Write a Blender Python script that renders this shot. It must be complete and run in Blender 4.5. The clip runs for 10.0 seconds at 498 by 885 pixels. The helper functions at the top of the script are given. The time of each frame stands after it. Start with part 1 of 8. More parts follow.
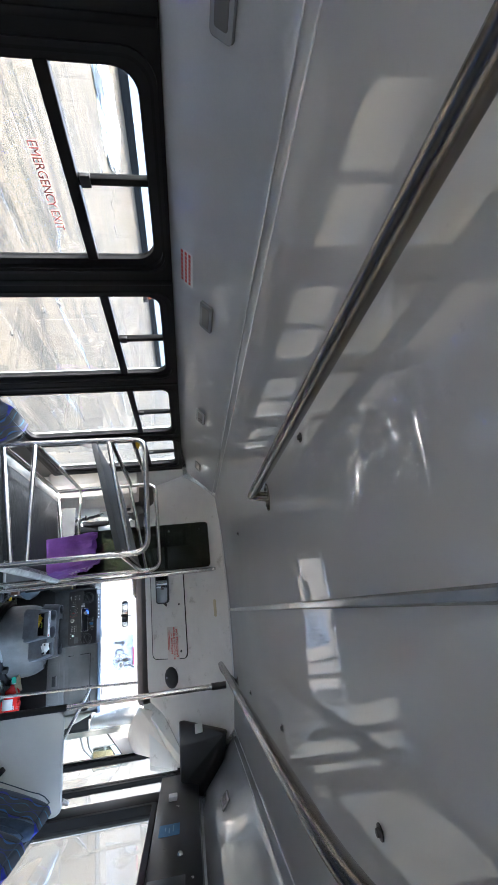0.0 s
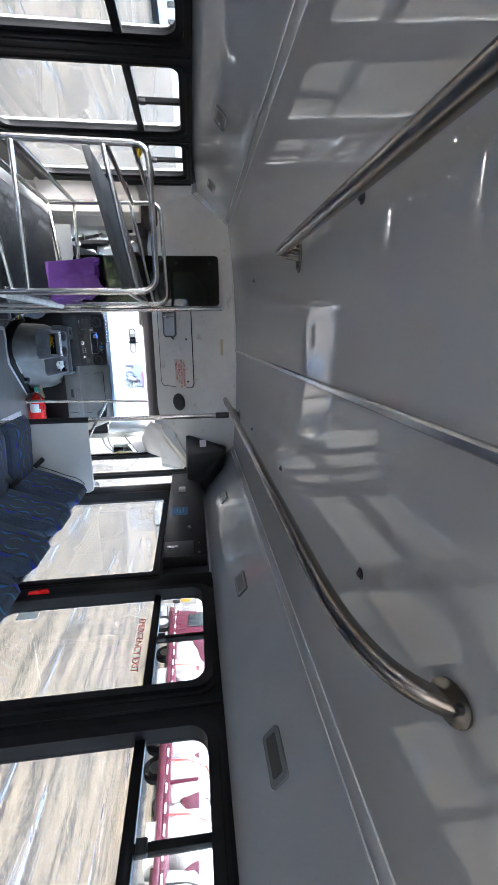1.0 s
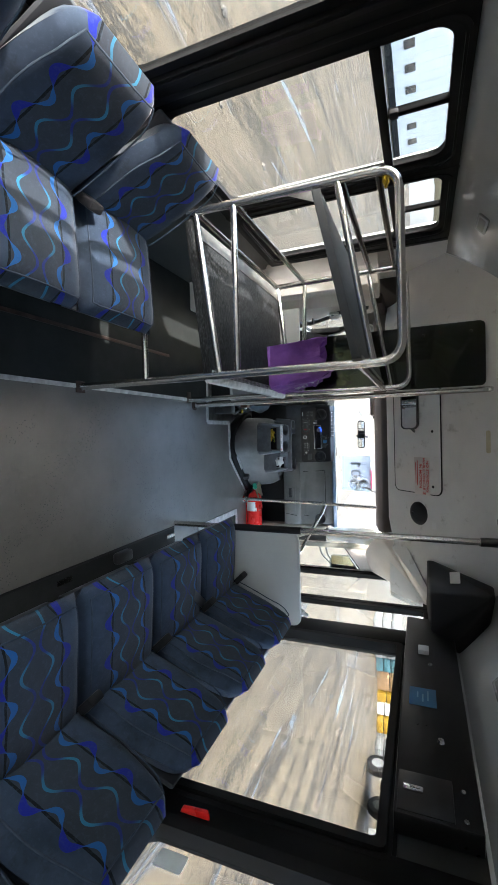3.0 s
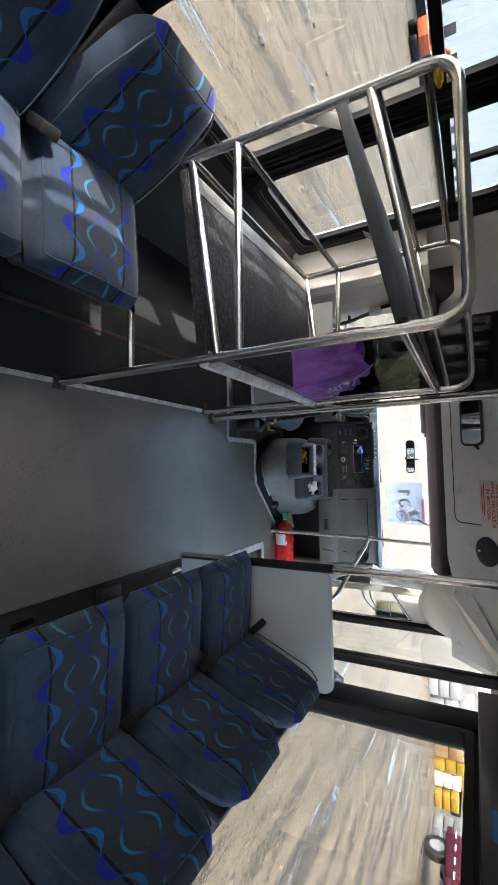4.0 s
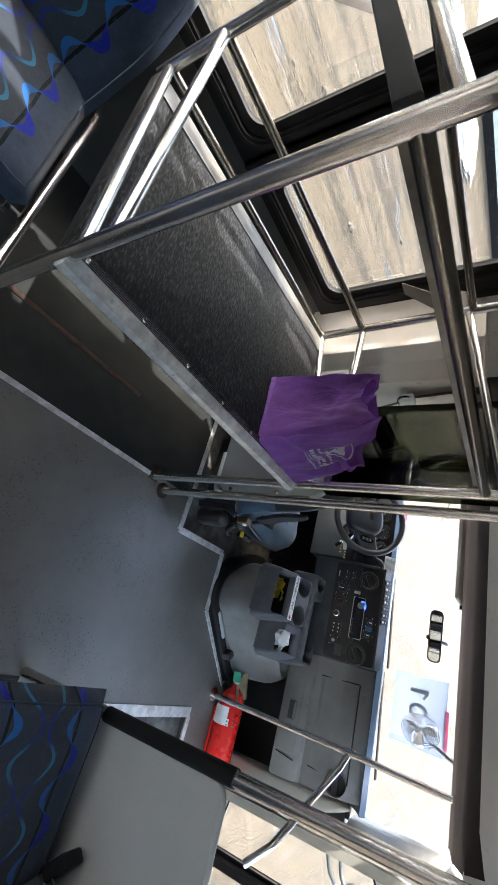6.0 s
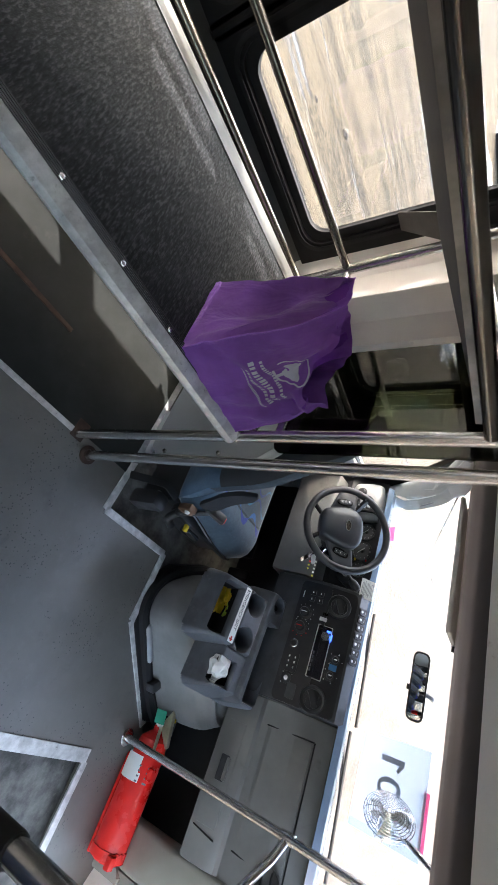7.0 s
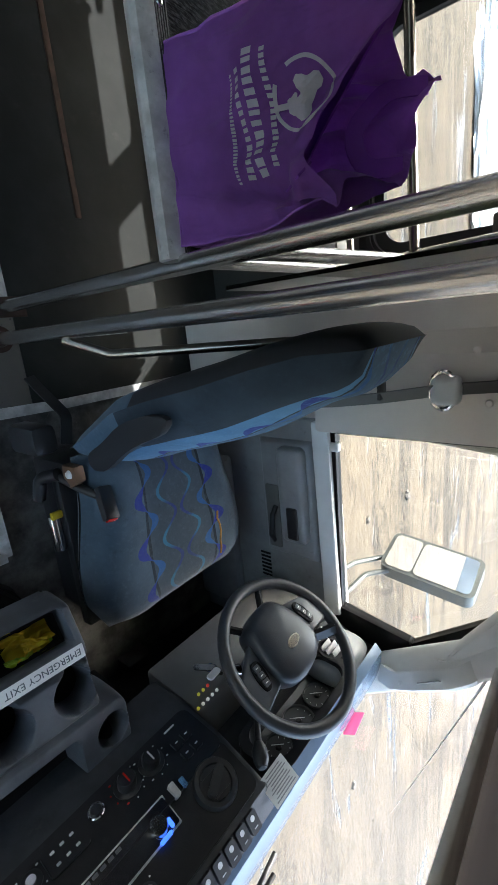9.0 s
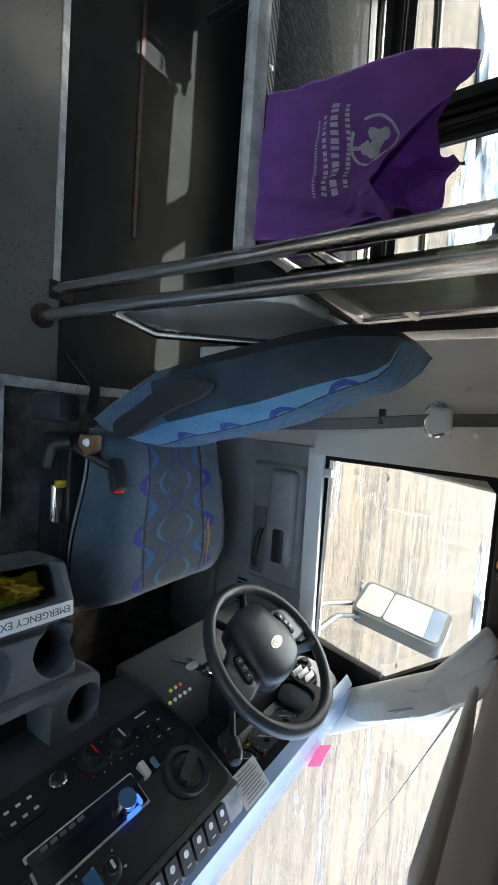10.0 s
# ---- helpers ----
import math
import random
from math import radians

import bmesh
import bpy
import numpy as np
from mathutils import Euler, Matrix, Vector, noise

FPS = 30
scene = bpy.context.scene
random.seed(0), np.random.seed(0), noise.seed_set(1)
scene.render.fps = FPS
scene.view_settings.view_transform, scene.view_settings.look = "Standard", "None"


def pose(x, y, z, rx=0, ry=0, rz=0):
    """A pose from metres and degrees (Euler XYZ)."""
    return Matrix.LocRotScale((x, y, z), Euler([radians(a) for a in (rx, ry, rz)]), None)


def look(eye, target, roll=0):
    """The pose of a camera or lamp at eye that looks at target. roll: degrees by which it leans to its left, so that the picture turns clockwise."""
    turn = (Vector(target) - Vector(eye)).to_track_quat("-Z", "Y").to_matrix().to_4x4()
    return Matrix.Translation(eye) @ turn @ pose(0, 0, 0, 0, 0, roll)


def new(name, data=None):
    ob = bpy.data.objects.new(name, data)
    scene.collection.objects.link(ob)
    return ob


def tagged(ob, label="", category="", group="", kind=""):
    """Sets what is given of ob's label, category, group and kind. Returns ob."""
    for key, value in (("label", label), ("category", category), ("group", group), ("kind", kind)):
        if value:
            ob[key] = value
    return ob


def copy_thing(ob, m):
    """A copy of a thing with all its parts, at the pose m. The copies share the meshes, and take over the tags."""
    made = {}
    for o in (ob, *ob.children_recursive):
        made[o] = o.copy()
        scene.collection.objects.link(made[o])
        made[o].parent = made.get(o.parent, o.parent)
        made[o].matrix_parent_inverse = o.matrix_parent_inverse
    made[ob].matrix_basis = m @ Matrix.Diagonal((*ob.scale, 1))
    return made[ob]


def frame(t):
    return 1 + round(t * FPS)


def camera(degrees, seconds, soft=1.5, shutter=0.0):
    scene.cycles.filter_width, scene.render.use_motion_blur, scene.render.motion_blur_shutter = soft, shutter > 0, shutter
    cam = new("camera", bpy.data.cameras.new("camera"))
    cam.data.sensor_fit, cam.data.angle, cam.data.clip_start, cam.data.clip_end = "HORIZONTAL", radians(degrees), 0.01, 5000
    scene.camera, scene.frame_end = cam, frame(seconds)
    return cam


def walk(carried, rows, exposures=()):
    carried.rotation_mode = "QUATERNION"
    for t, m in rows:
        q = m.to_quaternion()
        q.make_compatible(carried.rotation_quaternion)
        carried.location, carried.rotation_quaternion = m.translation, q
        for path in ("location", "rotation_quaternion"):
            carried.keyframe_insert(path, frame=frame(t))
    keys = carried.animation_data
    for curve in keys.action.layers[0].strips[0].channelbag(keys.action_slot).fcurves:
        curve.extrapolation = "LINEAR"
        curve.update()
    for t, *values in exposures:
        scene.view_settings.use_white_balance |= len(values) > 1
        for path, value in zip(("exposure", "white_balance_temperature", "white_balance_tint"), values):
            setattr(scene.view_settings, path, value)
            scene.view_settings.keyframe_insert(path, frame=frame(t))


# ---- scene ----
cam = camera(59.8, 10.0)
PATH = [
    (0, (0.308, -3.686, 1.684), (-0.39, -1.839, 1.999), 86.6),
    (0.5, (0.246, -3.639, 1.662), (0.414, -1.666, 1.942), 87.0),
    (1, (0.181, -3.599, 1.64), (0.676, -1.676, 1.883), 87.4),
    (1.5, (0.196, -3.474, 1.589), (0.513, -1.5, 1.635), 88.5),
    (2, (0.282, -3.273, 1.556), (0.332, -1.303, 1.212), 89.6),
    (2.5, (0.251, -3.047, 1.534), (0.293, -1.122, 0.995), 90.0),
    (3, (0.208, -2.786, 1.528), (0.254, -0.928, 0.789), 88.9),
    (3.2, (0.218, -2.687, 1.512), (0.225, -0.854, 0.714), 88.5),
    (4.3, (0.344, -2.147, 1.455), (0.214, -0.385, 0.517), 87.2),
    (4.5, (0.34, -2.034, 1.445), (0.231, -0.272, 0.506), 87.6),
    (5, (0.438, -1.812, 1.396), (0.032, -0.126, 0.399), 87.2),
    (5.2, (0.501, -1.725, 1.391), (-0.097, -0.104, 0.384), 88.3),
    (6.3, (0.510, -1.248, 1.426), (-0.317, 0.214, 0.342), 89.9),
    (6.5, (0.5, -1.123, 1.41), (-0.358, 0.314, 0.314), 90.1),
    (7, (0.56, -0.86, 1.388), (-0.435, 0.486, 0.294), 91.4),
    (7.5, (0.487, -0.616, 1.36), (-0.51, 0.71, 0.244), 92.6),
    (8, (0.431, -0.375, 1.344), (-0.761, 0.751, 0.198), 94.8),
    (8.5, (0.465, -0.112, 1.317), (-1.012, 0.517, 0.125), 94.5),
    (9, (0.511, 0.022, 1.284), (-0.958, 0.552, 0.034), 97.0),
    (9.5, (0.641, 0.182, 1.271), (-0.917, 0.386, 0.033), 96.3),
    (10, (0.692, 0.231, 1.251), (-0.941, 0.38, 0.106), 97.1),
]
walk(cam, [(t, look(eye, target, roll)) for t, eye, target, roll in PATH], exposures=[(0, 4.56, 5550, 11), (1.0, 4.52, 5500, 12), (1.5, 4.50, 5550, 11), (2.0, 4.26, 5700, 9), (2.5, 4.04, 5900, 8), (3.2, 3.94, 6050, 9), (4.5, 3.80, 6200, 10), (5.2, 3.86, 6250, 11), (6.5, 4.08, 6350, 13), (7.5, 4.16, 6250, 14), (8.0, 4.04, 6150, 13), (8.5, 3.64, 6050, 11), (9.0, 3.60, 6050, 9), (10, 3.60, 6000, 8)])

# ---- light ----
SUN_ELEV, SUN_AZ = 60.0, 220.0          # azimuth: direction in plan from which the sun shines, degrees from +x
world = bpy.data.worlds.new("sky_world")
scene.world = world
world.use_nodes = True
wn = world.node_tree.nodes
sky = wn.new("ShaderNodeTexSky")
sky.sky_type = "NISHITA"
sky.sun_disc = False
sky.sun_elevation = radians(SUN_ELEV)
sky.sun_rotation = radians(90 - SUN_AZ)
sky.dust_density = 8.0
sky.air_density = 1.4
wn["Background"].inputs["Strength"].default_value = 0.15
world.node_tree.links.new(sky.outputs[0], wn["Background"].inputs[0])
sun_data = bpy.data.lights.new("sun", "SUN")
sun_data.energy, sun_data.angle, sun_data.color = 0.78, radians(0.6), (1.0, 0.95, 0.88)
sun = new("sun", sun_data)
sd = Vector((math.cos(radians(SUN_AZ)) * math.cos(radians(SUN_ELEV)), math.sin(radians(SUN_AZ)) * math.cos(radians(SUN_ELEV)), math.sin(radians(SUN_ELEV))))
sun.matrix_world = look(sd * 30, (0, 0, 0))


# ---- node helpers ----
class Val:
    """A shader value with arithmetic."""
    def __init__(self, tree, sock):
        self.tree, self.sock = tree, sock

    def op(self, kind, other=None, third=None):
        n = self.tree.nodes.new("ShaderNodeMath")
        n.operation = kind
        for i, v in enumerate((self, other, third)):
            if v is None:
                continue
            if isinstance(v, Val):
                self.tree.links.new(v.sock, n.inputs[i])
            else:
                n.inputs[i].default_value = v
        return Val(self.tree, n.outputs[0])

    def __add__(self, o): return self.op("ADD", o)
    def __sub__(self, o): return self.op("SUBTRACT", o)
    def __mul__(self, o): return self.op("MULTIPLY", o)
    def lt(self, o): return self.op("LESS_THAN", o)
    def gt(self, o): return self.op("GREATER_THAN", o)
    def sin(self): return self.op("SINE")
    def abs(self): return self.op("ABSOLUTE")
    def max(self, o): return self.op("MAXIMUM", o)
    def clamp(self, lo, hi):
        n = self.tree.nodes.new("ShaderNodeMapRange")
        n.interpolation_type = "SMOOTHSTEP"
        self.tree.links.new(self.sock, n.inputs[0])
        n.inputs[1].default_value, n.inputs[2].default_value = lo, hi
        return Val(self.tree, n.outputs[0])


class Mat:
    """A Principled material with helpers for noise, mixing and relief."""
    def __init__(self, name):
        self.m = bpy.data.materials.new(name)
        self.m.use_nodes = True
        self.t = self.m.node_tree
        self.bsdf = self.t.nodes["Principled BSDF"]
        self.coord = self.t.nodes.new("ShaderNodeTexCoord")

    def link(self, a, b):
        self.t.links.new(a.sock if isinstance(a, Val) else a, b)

    def place(self, scale=(1, 1, 1), uv=False):
        n = self.t.nodes.new("ShaderNodeMapping")
        n.inputs["Scale"].default_value = scale
        self.t.links.new(self.coord.outputs["UV" if uv else "Object"], n.inputs[0])
        return n.outputs[0]

    def noise(self, scale, detail=3.0, rough=0.55, stretch=(1, 1, 1), distort=0.0):
        n = self.t.nodes.new("ShaderNodeTexNoise")
        n.inputs["Scale"].default_value, n.inputs["Detail"].default_value, n.inputs["Roughness"].default_value = scale, detail, rough
        n.inputs["Distortion"].default_value = distort
        self.t.links.new(self.place(stretch), n.inputs["Vector"])
        return Val(self.t, n.outputs[0])

    def voronoi(self, scale, stretch=(1, 1, 1)):
        n = self.t.nodes.new("ShaderNodeTexVoronoi")
        n.inputs["Scale"].default_value = scale
        self.t.links.new(self.place(stretch), n.inputs["Vector"])
        return Val(self.t, n.outputs["Distance"])

    def mix(self, fac, a, b):
        n = self.t.nodes.new("ShaderNodeMix")
        n.data_type = "RGBA"
        for v, i in ((fac, 0), (a, 6), (b, 7)):
            if isinstance(v, Val):
                self.t.links.new(v.sock, n.inputs[i])
            elif isinstance(v, (int, float)):
                n.inputs[i].default_value = v
            elif isinstance(v, tuple):
                n.inputs[i].default_value = (*v[:3], 1)
            else:
                self.t.links.new(v, n.inputs[i])
        return n.outputs[2]

    def bump(self, height, strength=0.3, dist=0.002, below=None):
        n = self.t.nodes.new("ShaderNodeBump")
        n.inputs["Strength"].default_value, n.inputs["Distance"].default_value = strength, dist
        self.link(height, n.inputs["Height"])
        if below:
            self.t.links.new(below, n.inputs["Normal"])
        return n.outputs[0]

    def put(self, **kw):
        for k, v in kw.items():
            s = self.bsdf.inputs[{"color": "Base Color", "rough": "Roughness", "metal": "Metallic", "normal": "Normal", "spec": "Specular IOR Level", "sheen": "Sheen Weight",
                                  "coat": "Coat Weight", "coat_rough": "Coat Roughness", "coat_ior": "Coat IOR", "alpha": "Alpha", "trans": "Transmission Weight", "ior": "IOR"}[k]]
            if isinstance(v, Val) or hasattr(v, "is_linked"):
                self.link(v, s)
            elif isinstance(v, tuple):
                s.default_value = (*v[:3], 1)
            else:
                s.default_value = v
        return self


def shade(c, k):
    return tuple(min(1.0, x * k) for x in c[:3])


def surf(name, color, rough=0.5, metal=0.0, wear=0.18, scale=6.0, grain=0.25, grain_scale=140.0, relief=0.15, dist=0.001, dirt=None, spec=0.5, coat=0.0, coat_ior=1.5):
    """A plain worn surface: broad stains, fine grain, small relief and uneven gloss."""
    m = Mat(name)
    broad, fine = m.noise(scale, 4.0, 0.6), m.noise(grain_scale, 2.0, 0.6)
    c = m.mix(broad.clamp(0.3, 0.72), shade(color, 1 - wear), shade(color, 1 + wear))
    c = m.mix(fine * grain, c, shade(color, 0.72))
    if dirt:
        c = m.mix(m.noise(scale * 2.7, 6.0, 0.7).clamp(0.58, 0.75) * 0.6, c, dirt)
    r = broad * (rough * 0.35) + (rough * 0.8)
    m.put(color=c, rough=r, metal=metal, spec=spec, coat=coat, coat_rough=0.04, coat_ior=coat_ior, normal=m.bump(fine, relief, dist))
    return m.m


# ---- materials ----
def make_ceiling():
    m = Mat("glossy_ceiling_panel")
    broad = m.noise(1.3, 3.0, 0.5)
    c = m.mix(broad.clamp(0.3, 0.7), (0.82, 0.83, 0.825), (0.88, 0.885, 0.875))
    c = m.mix(m.noise(34.0, 5.0, 0.7).clamp(0.62, 0.8) * 0.18, c, (0.36, 0.34, 0.31))
    wave = m.bump(m.noise(2.6, 2.0, 0.45, (1, 0.6, 1)), 0.30, 0.01)
    m.put(color=c, rough=0.45, spec=0.1, coat=1.0, coat_rough=0.006, coat_ior=2.25, normal=m.bump(m.noise(260.0, 2.0), 0.02, 0.0003, wave))
    m.link(wave, m.bsdf.inputs["Coat Normal"])
    return m.m


def make_floor():
    m = Mat("dark_grey_rubber_flooring")
    broad, scuff = m.noise(2.6, 5.0, 0.65), m.noise(24.0, 6.0, 0.72)
    c = m.mix(broad.clamp(0.3, 0.7), (0.074, 0.071, 0.060), (0.106, 0.102, 0.089))
    c = m.mix(scuff.clamp(0.50, 0.78) * 0.42, c, (0.14, 0.137, 0.126))
    c = m.mix(m.noise(7.0, 6.0, 0.72).clamp(0.56, 0.70) * 0.55, c, (0.045, 0.044, 0.040))
    c = m.mix(m.noise(3.3, 5.0, 0.7, (1.0, 0.5, 1.0), 0.4).clamp(0.60, 0.68) * 0.4, c, (0.115, 0.112, 0.10))
    c = m.mix(m.voronoi(85.0).lt(0.22) * m.noise(4.0, 3.0).gt(0.535), c, (0.012, 0.012, 0.013))
    m.put(color=c, rough=0.55, spec=0.6, coat=broad * 0.4 + 0.52, coat_rough=scuff * 0.34 + 0.20, coat_ior=1.75, normal=m.bump(m.noise(420.0, 2.0), 0.10, 0.0008))
    return m.m


def make_deck():
    m = Mat("ribbed_black_rubber_mat")
    ribs = m.noise(210.0, 2.0, 0.6, (0.26, 1.0, 1.0))
    broad = m.noise(5.0, 5.0, 0.65)
    c = m.mix(broad.clamp(0.35, 0.7), (0.012, 0.013, 0.0145), (0.022, 0.0235, 0.025))
    c = m.mix(ribs.clamp(0.52, 0.66) * 0.55, c, (0.068, 0.071, 0.074))
    c = m.mix(ribs.clamp(0.50, 0.36) * 0.85, c, (0.006, 0.0065, 0.007))
    c = m.mix(m.noise(17.0, 6.0, 0.75).clamp(0.64, 0.78) * 0.14, c, (0.08, 0.077, 0.07))
    m.put(color=c, rough=0.70, spec=0.12, normal=m.bump(ribs, 0.9, 0.005))
    return m.m


def make_steel(name, color, rough):
    m = Mat(name)
    streak = m.noise(60.0, 3.0, 0.6)
    c = m.mix(m.noise(9.0, 5.0, 0.7).clamp(0.35, 0.7), shade(color, 0.92), shade(color, 1.05))
    c = m.mix(m.noise(38.0, 5.0, 0.75).clamp(0.72, 0.82) * 0.2, c, (0.25, 0.19, 0.13))
    m.put(color=c, metal=1.0, rough=streak * 0.06 + rough, normal=m.bump(m.noise(900.0, 2.0), 0.05, 0.0004))
    return m.m


def make_fabric(name, base=((0.021, 0.032, 0.052), (0.036, 0.052, 0.083)), lighten=0.0, band=1.0, sheen=0.10):
    """Grey-blue velour with a printed band: black lines, twisting blue ribbons round them, two mirrored waves between."""
    m = Mat(name)
    uvn = m.t.nodes.new("ShaderNodeUVMap")
    sep = m.t.nodes.new("ShaderNodeSeparateXYZ")
    m.t.links.new(uvn.outputs[0], sep.inputs[0])
    u, v = Val(m.t, sep.outputs[0]), Val(m.t, sep.outputs[1])
    wob = m.noise(11.0, 2.0) * 0.010 - 0.005
    u = u + wob
    broad, pile = m.noise(6.0, 4.0, 0.6), m.noise(520.0, 2.0, 0.6)
    c = m.mix(broad.clamp(0.3, 0.7), *base)
    au = u.abs()
    c = m.mix(au.lt(0.096) * (0.60 * band), c, (0.027, 0.029, 0.031))
    s = (v * (2 * math.pi / 0.142)).sin()
    wave = (au - (s * 0.023 + 0.033)).abs()
    wave_c = m.mix(s.clamp(-0.5, 0.7), (0.009, 0.019, 0.19), (0.025, 0.185, 0.32))
    c = m.mix((wave - 0.0050).lt(0.0) * ((m.noise(9.0, 2.0) * 0.9 + 0.25) * band), c, wave_c)
    rib = (au - (s * 0.024 + 0.098)).abs()
    side = s.clamp(-0.4, 0.4)
    wide = s.abs().clamp(0.0, 0.9) * 0.0090 + (side * 0.0030 + 0.0008)
    rib_c = m.mix(side, (0.014, 0.095, 0.29), (0.007, 0.013, 0.24))
    c = m.mix((au - 0.098).abs().lt(0.0040) * band, c, (0.002, 0.003, 0.004))
    c = m.mix((rib - wide).lt(0.0) * (0.95 * band), c, rib_c)
    c = m.mix(pile * 0.25, c, (0.020, 0.025, 0.033))
    c = m.mix(lighten, c, (0.16, 0.25, 0.34))
    c = m.mix(m.noise(14.0, 5.0, 0.7).clamp(0.58, 0.74) * 0.45, c, (0.016, 0.018, 0.020))
    c = m.mix(m.noise(70.0, 4.0, 0.75).clamp(0.50, 0.70) * 0.22, c, shade(base[1], 1.5))
    m.put(color=c, rough=0.9, sheen=sheen, spec=0.12, normal=m.bump(pile, 0.35, 0.001, m.bump(m.noise(30.0, 4.0), 0.3, 0.003)))
    return m.m


def make_glass(name, tint, gloss=1.0):
    m = Mat(name)
    t = m.t
    clear, shiny, mixer, fres = t.nodes.new("ShaderNodeBsdfTransparent"), t.nodes.new("ShaderNodeBsdfGlossy"), t.nodes.new("ShaderNodeMixShader"), t.nodes.new("ShaderNodeLayerWeight")
    clear.inputs[0].default_value = (*tint, 1)
    shiny.inputs["Roughness"].default_value = 0.01
    fres.inputs[0].default_value = 0.5
    k = (Val(t, fres.outputs["Facing"]).op("POWER", 5.0) * 0.85 + 0.035) * gloss
    t.links.new(k.sock, mixer.inputs[0])
    t.links.new(clear.outputs[0], mixer.inputs[1])
    t.links.new(shiny.outputs[0], mixer.inputs[2])
    t.links.new(mixer.outputs[0], t.nodes["Material Output"].inputs[0])
    return m.m


def make_ground():
    """Tan mud with tyre tracks, bands of dark gravel, wet streaks, and a dull tan round the front and the entrance that
    sets the brightness there.
    """
    m = Mat("wet_mud_and_gravel")
    tracks = m.noise(1.0, 6.0, 0.66, (1.7, 0.28, 1.0), 1.1)
    blot = m.noise(2.6, 6.0, 0.68, (1.0, 0.55, 1.0), 0.4)
    fine = m.noise(11.0, 6.0, 0.75, (1.0, 0.6, 1.0))
    ruts = m.noise(4.0, 6.0, 0.74, (1.4, 0.40, 1.0), 1.4)
    c = m.mix(tracks.clamp(0.30, 0.68), (0.0576, 0.0448, 0.0280), (0.0832, 0.0672, 0.0448))
    c = m.mix(blot.clamp(0.42, 0.66) * 0.5, c, (0.0952, 0.0776, 0.0528))
    c = m.mix(ruts.clamp(0.50, 0.70) * 0.35, c, (0.0352, 0.0264, 0.0160))
    c = m.mix(fine.clamp(0.45, 0.7) * 0.30, c, (0.0384, 0.0296, 0.0184))
    band = m.noise(1.2, 5.0, 0.70, (1.9, 0.30, 1.0), 0.5)
    gate = band.clamp(0.42, 0.60)
    for size, reach in ((10.0, 0.30), (19.0, 0.38), (36.0, 0.42)):
        speck = (m.voronoi(size, (1.0, 0.75, 1.0)) + m.noise(size * 1.3, 3.0, 0.7) * 0.5 - 0.25).lt(gate * reach + 0.10)
        c = m.mix(speck * 0.80, c, (0.0120, 0.0092, 0.0058))
    grit = m.noise(21.0, 6.0, 0.82, (1.0, 0.8, 1.0)).clamp(0.53, 0.58) * gate
    c = m.mix(grit * 0.7, c, (0.0144, 0.0110, 0.0069))
    c = m.mix(m.noise(17.0, 5.0, 0.8).clamp(0.62, 0.67) * 0.6, c, (0.1232, 0.1036, 0.0728))
    streak = m.noise(2.6, 6.0, 0.72, (2.0, 0.24, 1.0), 1.0).clamp(0.57, 0.72)
    c = m.mix(streak * 0.55, c, (0.1200, 0.1120, 0.0976))
    pud = m.noise(0.75, 6.0, 0.66, (2.0, 0.34, 1.0), 0.8).clamp(0.60, 0.66)
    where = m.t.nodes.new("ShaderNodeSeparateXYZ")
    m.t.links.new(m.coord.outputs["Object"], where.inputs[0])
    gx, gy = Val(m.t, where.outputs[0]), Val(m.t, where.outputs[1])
    # Dull tan ahead and by the entrance: outdoor brightness there put into the colour.
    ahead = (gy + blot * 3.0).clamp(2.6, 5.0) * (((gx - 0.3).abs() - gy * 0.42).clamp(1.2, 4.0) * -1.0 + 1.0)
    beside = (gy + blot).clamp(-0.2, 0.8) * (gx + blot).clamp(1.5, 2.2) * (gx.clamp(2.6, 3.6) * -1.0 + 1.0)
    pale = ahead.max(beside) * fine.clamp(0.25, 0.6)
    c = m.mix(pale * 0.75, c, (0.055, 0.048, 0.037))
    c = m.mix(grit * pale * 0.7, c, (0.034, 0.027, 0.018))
    c = m.mix(pud * 0.85, c, (0.055, 0.057, 0.064))
    snow = m.noise(0.5, 6.0, 0.65, (1.4, 0.5, 1.0)).clamp(0.76, 0.78)
    c = m.mix(snow, c, (0.50, 0.52, 0.55))
    dry = pud * -1.0 + 1.0
    m.put(color=c, rough=pud * -0.50 + 0.62, spec=pud * 0.4 + 0.25, normal=m.bump(fine * dry, 0.6, 0.03, m.bump(ruts * dry, 0.5, 0.06)))
    return m.m


def make_paper(name="thin_notice_paper", lo=(0.62, 0.65, 0.69), hi=(0.68, 0.71, 0.75)):
    """Thin paper that lets some of the daylight behind it through."""
    m = Mat(name)
    t = m.t
    glow, mixer = t.nodes.new("ShaderNodeBsdfTranslucent"), t.nodes.new("ShaderNodeMixShader")
    c = m.mix(m.noise(8.0, 4.0), lo, hi)
    m.put(color=c, rough=0.8)
    t.links.new(c, glow.inputs[0])
    mixer.inputs[0].default_value = 0.56
    t.links.new(m.bsdf.outputs[0], mixer.inputs[1])
    t.links.new(glow.outputs[0], mixer.inputs[2])
    t.links.new(mixer.outputs[0], t.nodes["Material Output"].inputs[0])
    return m.m


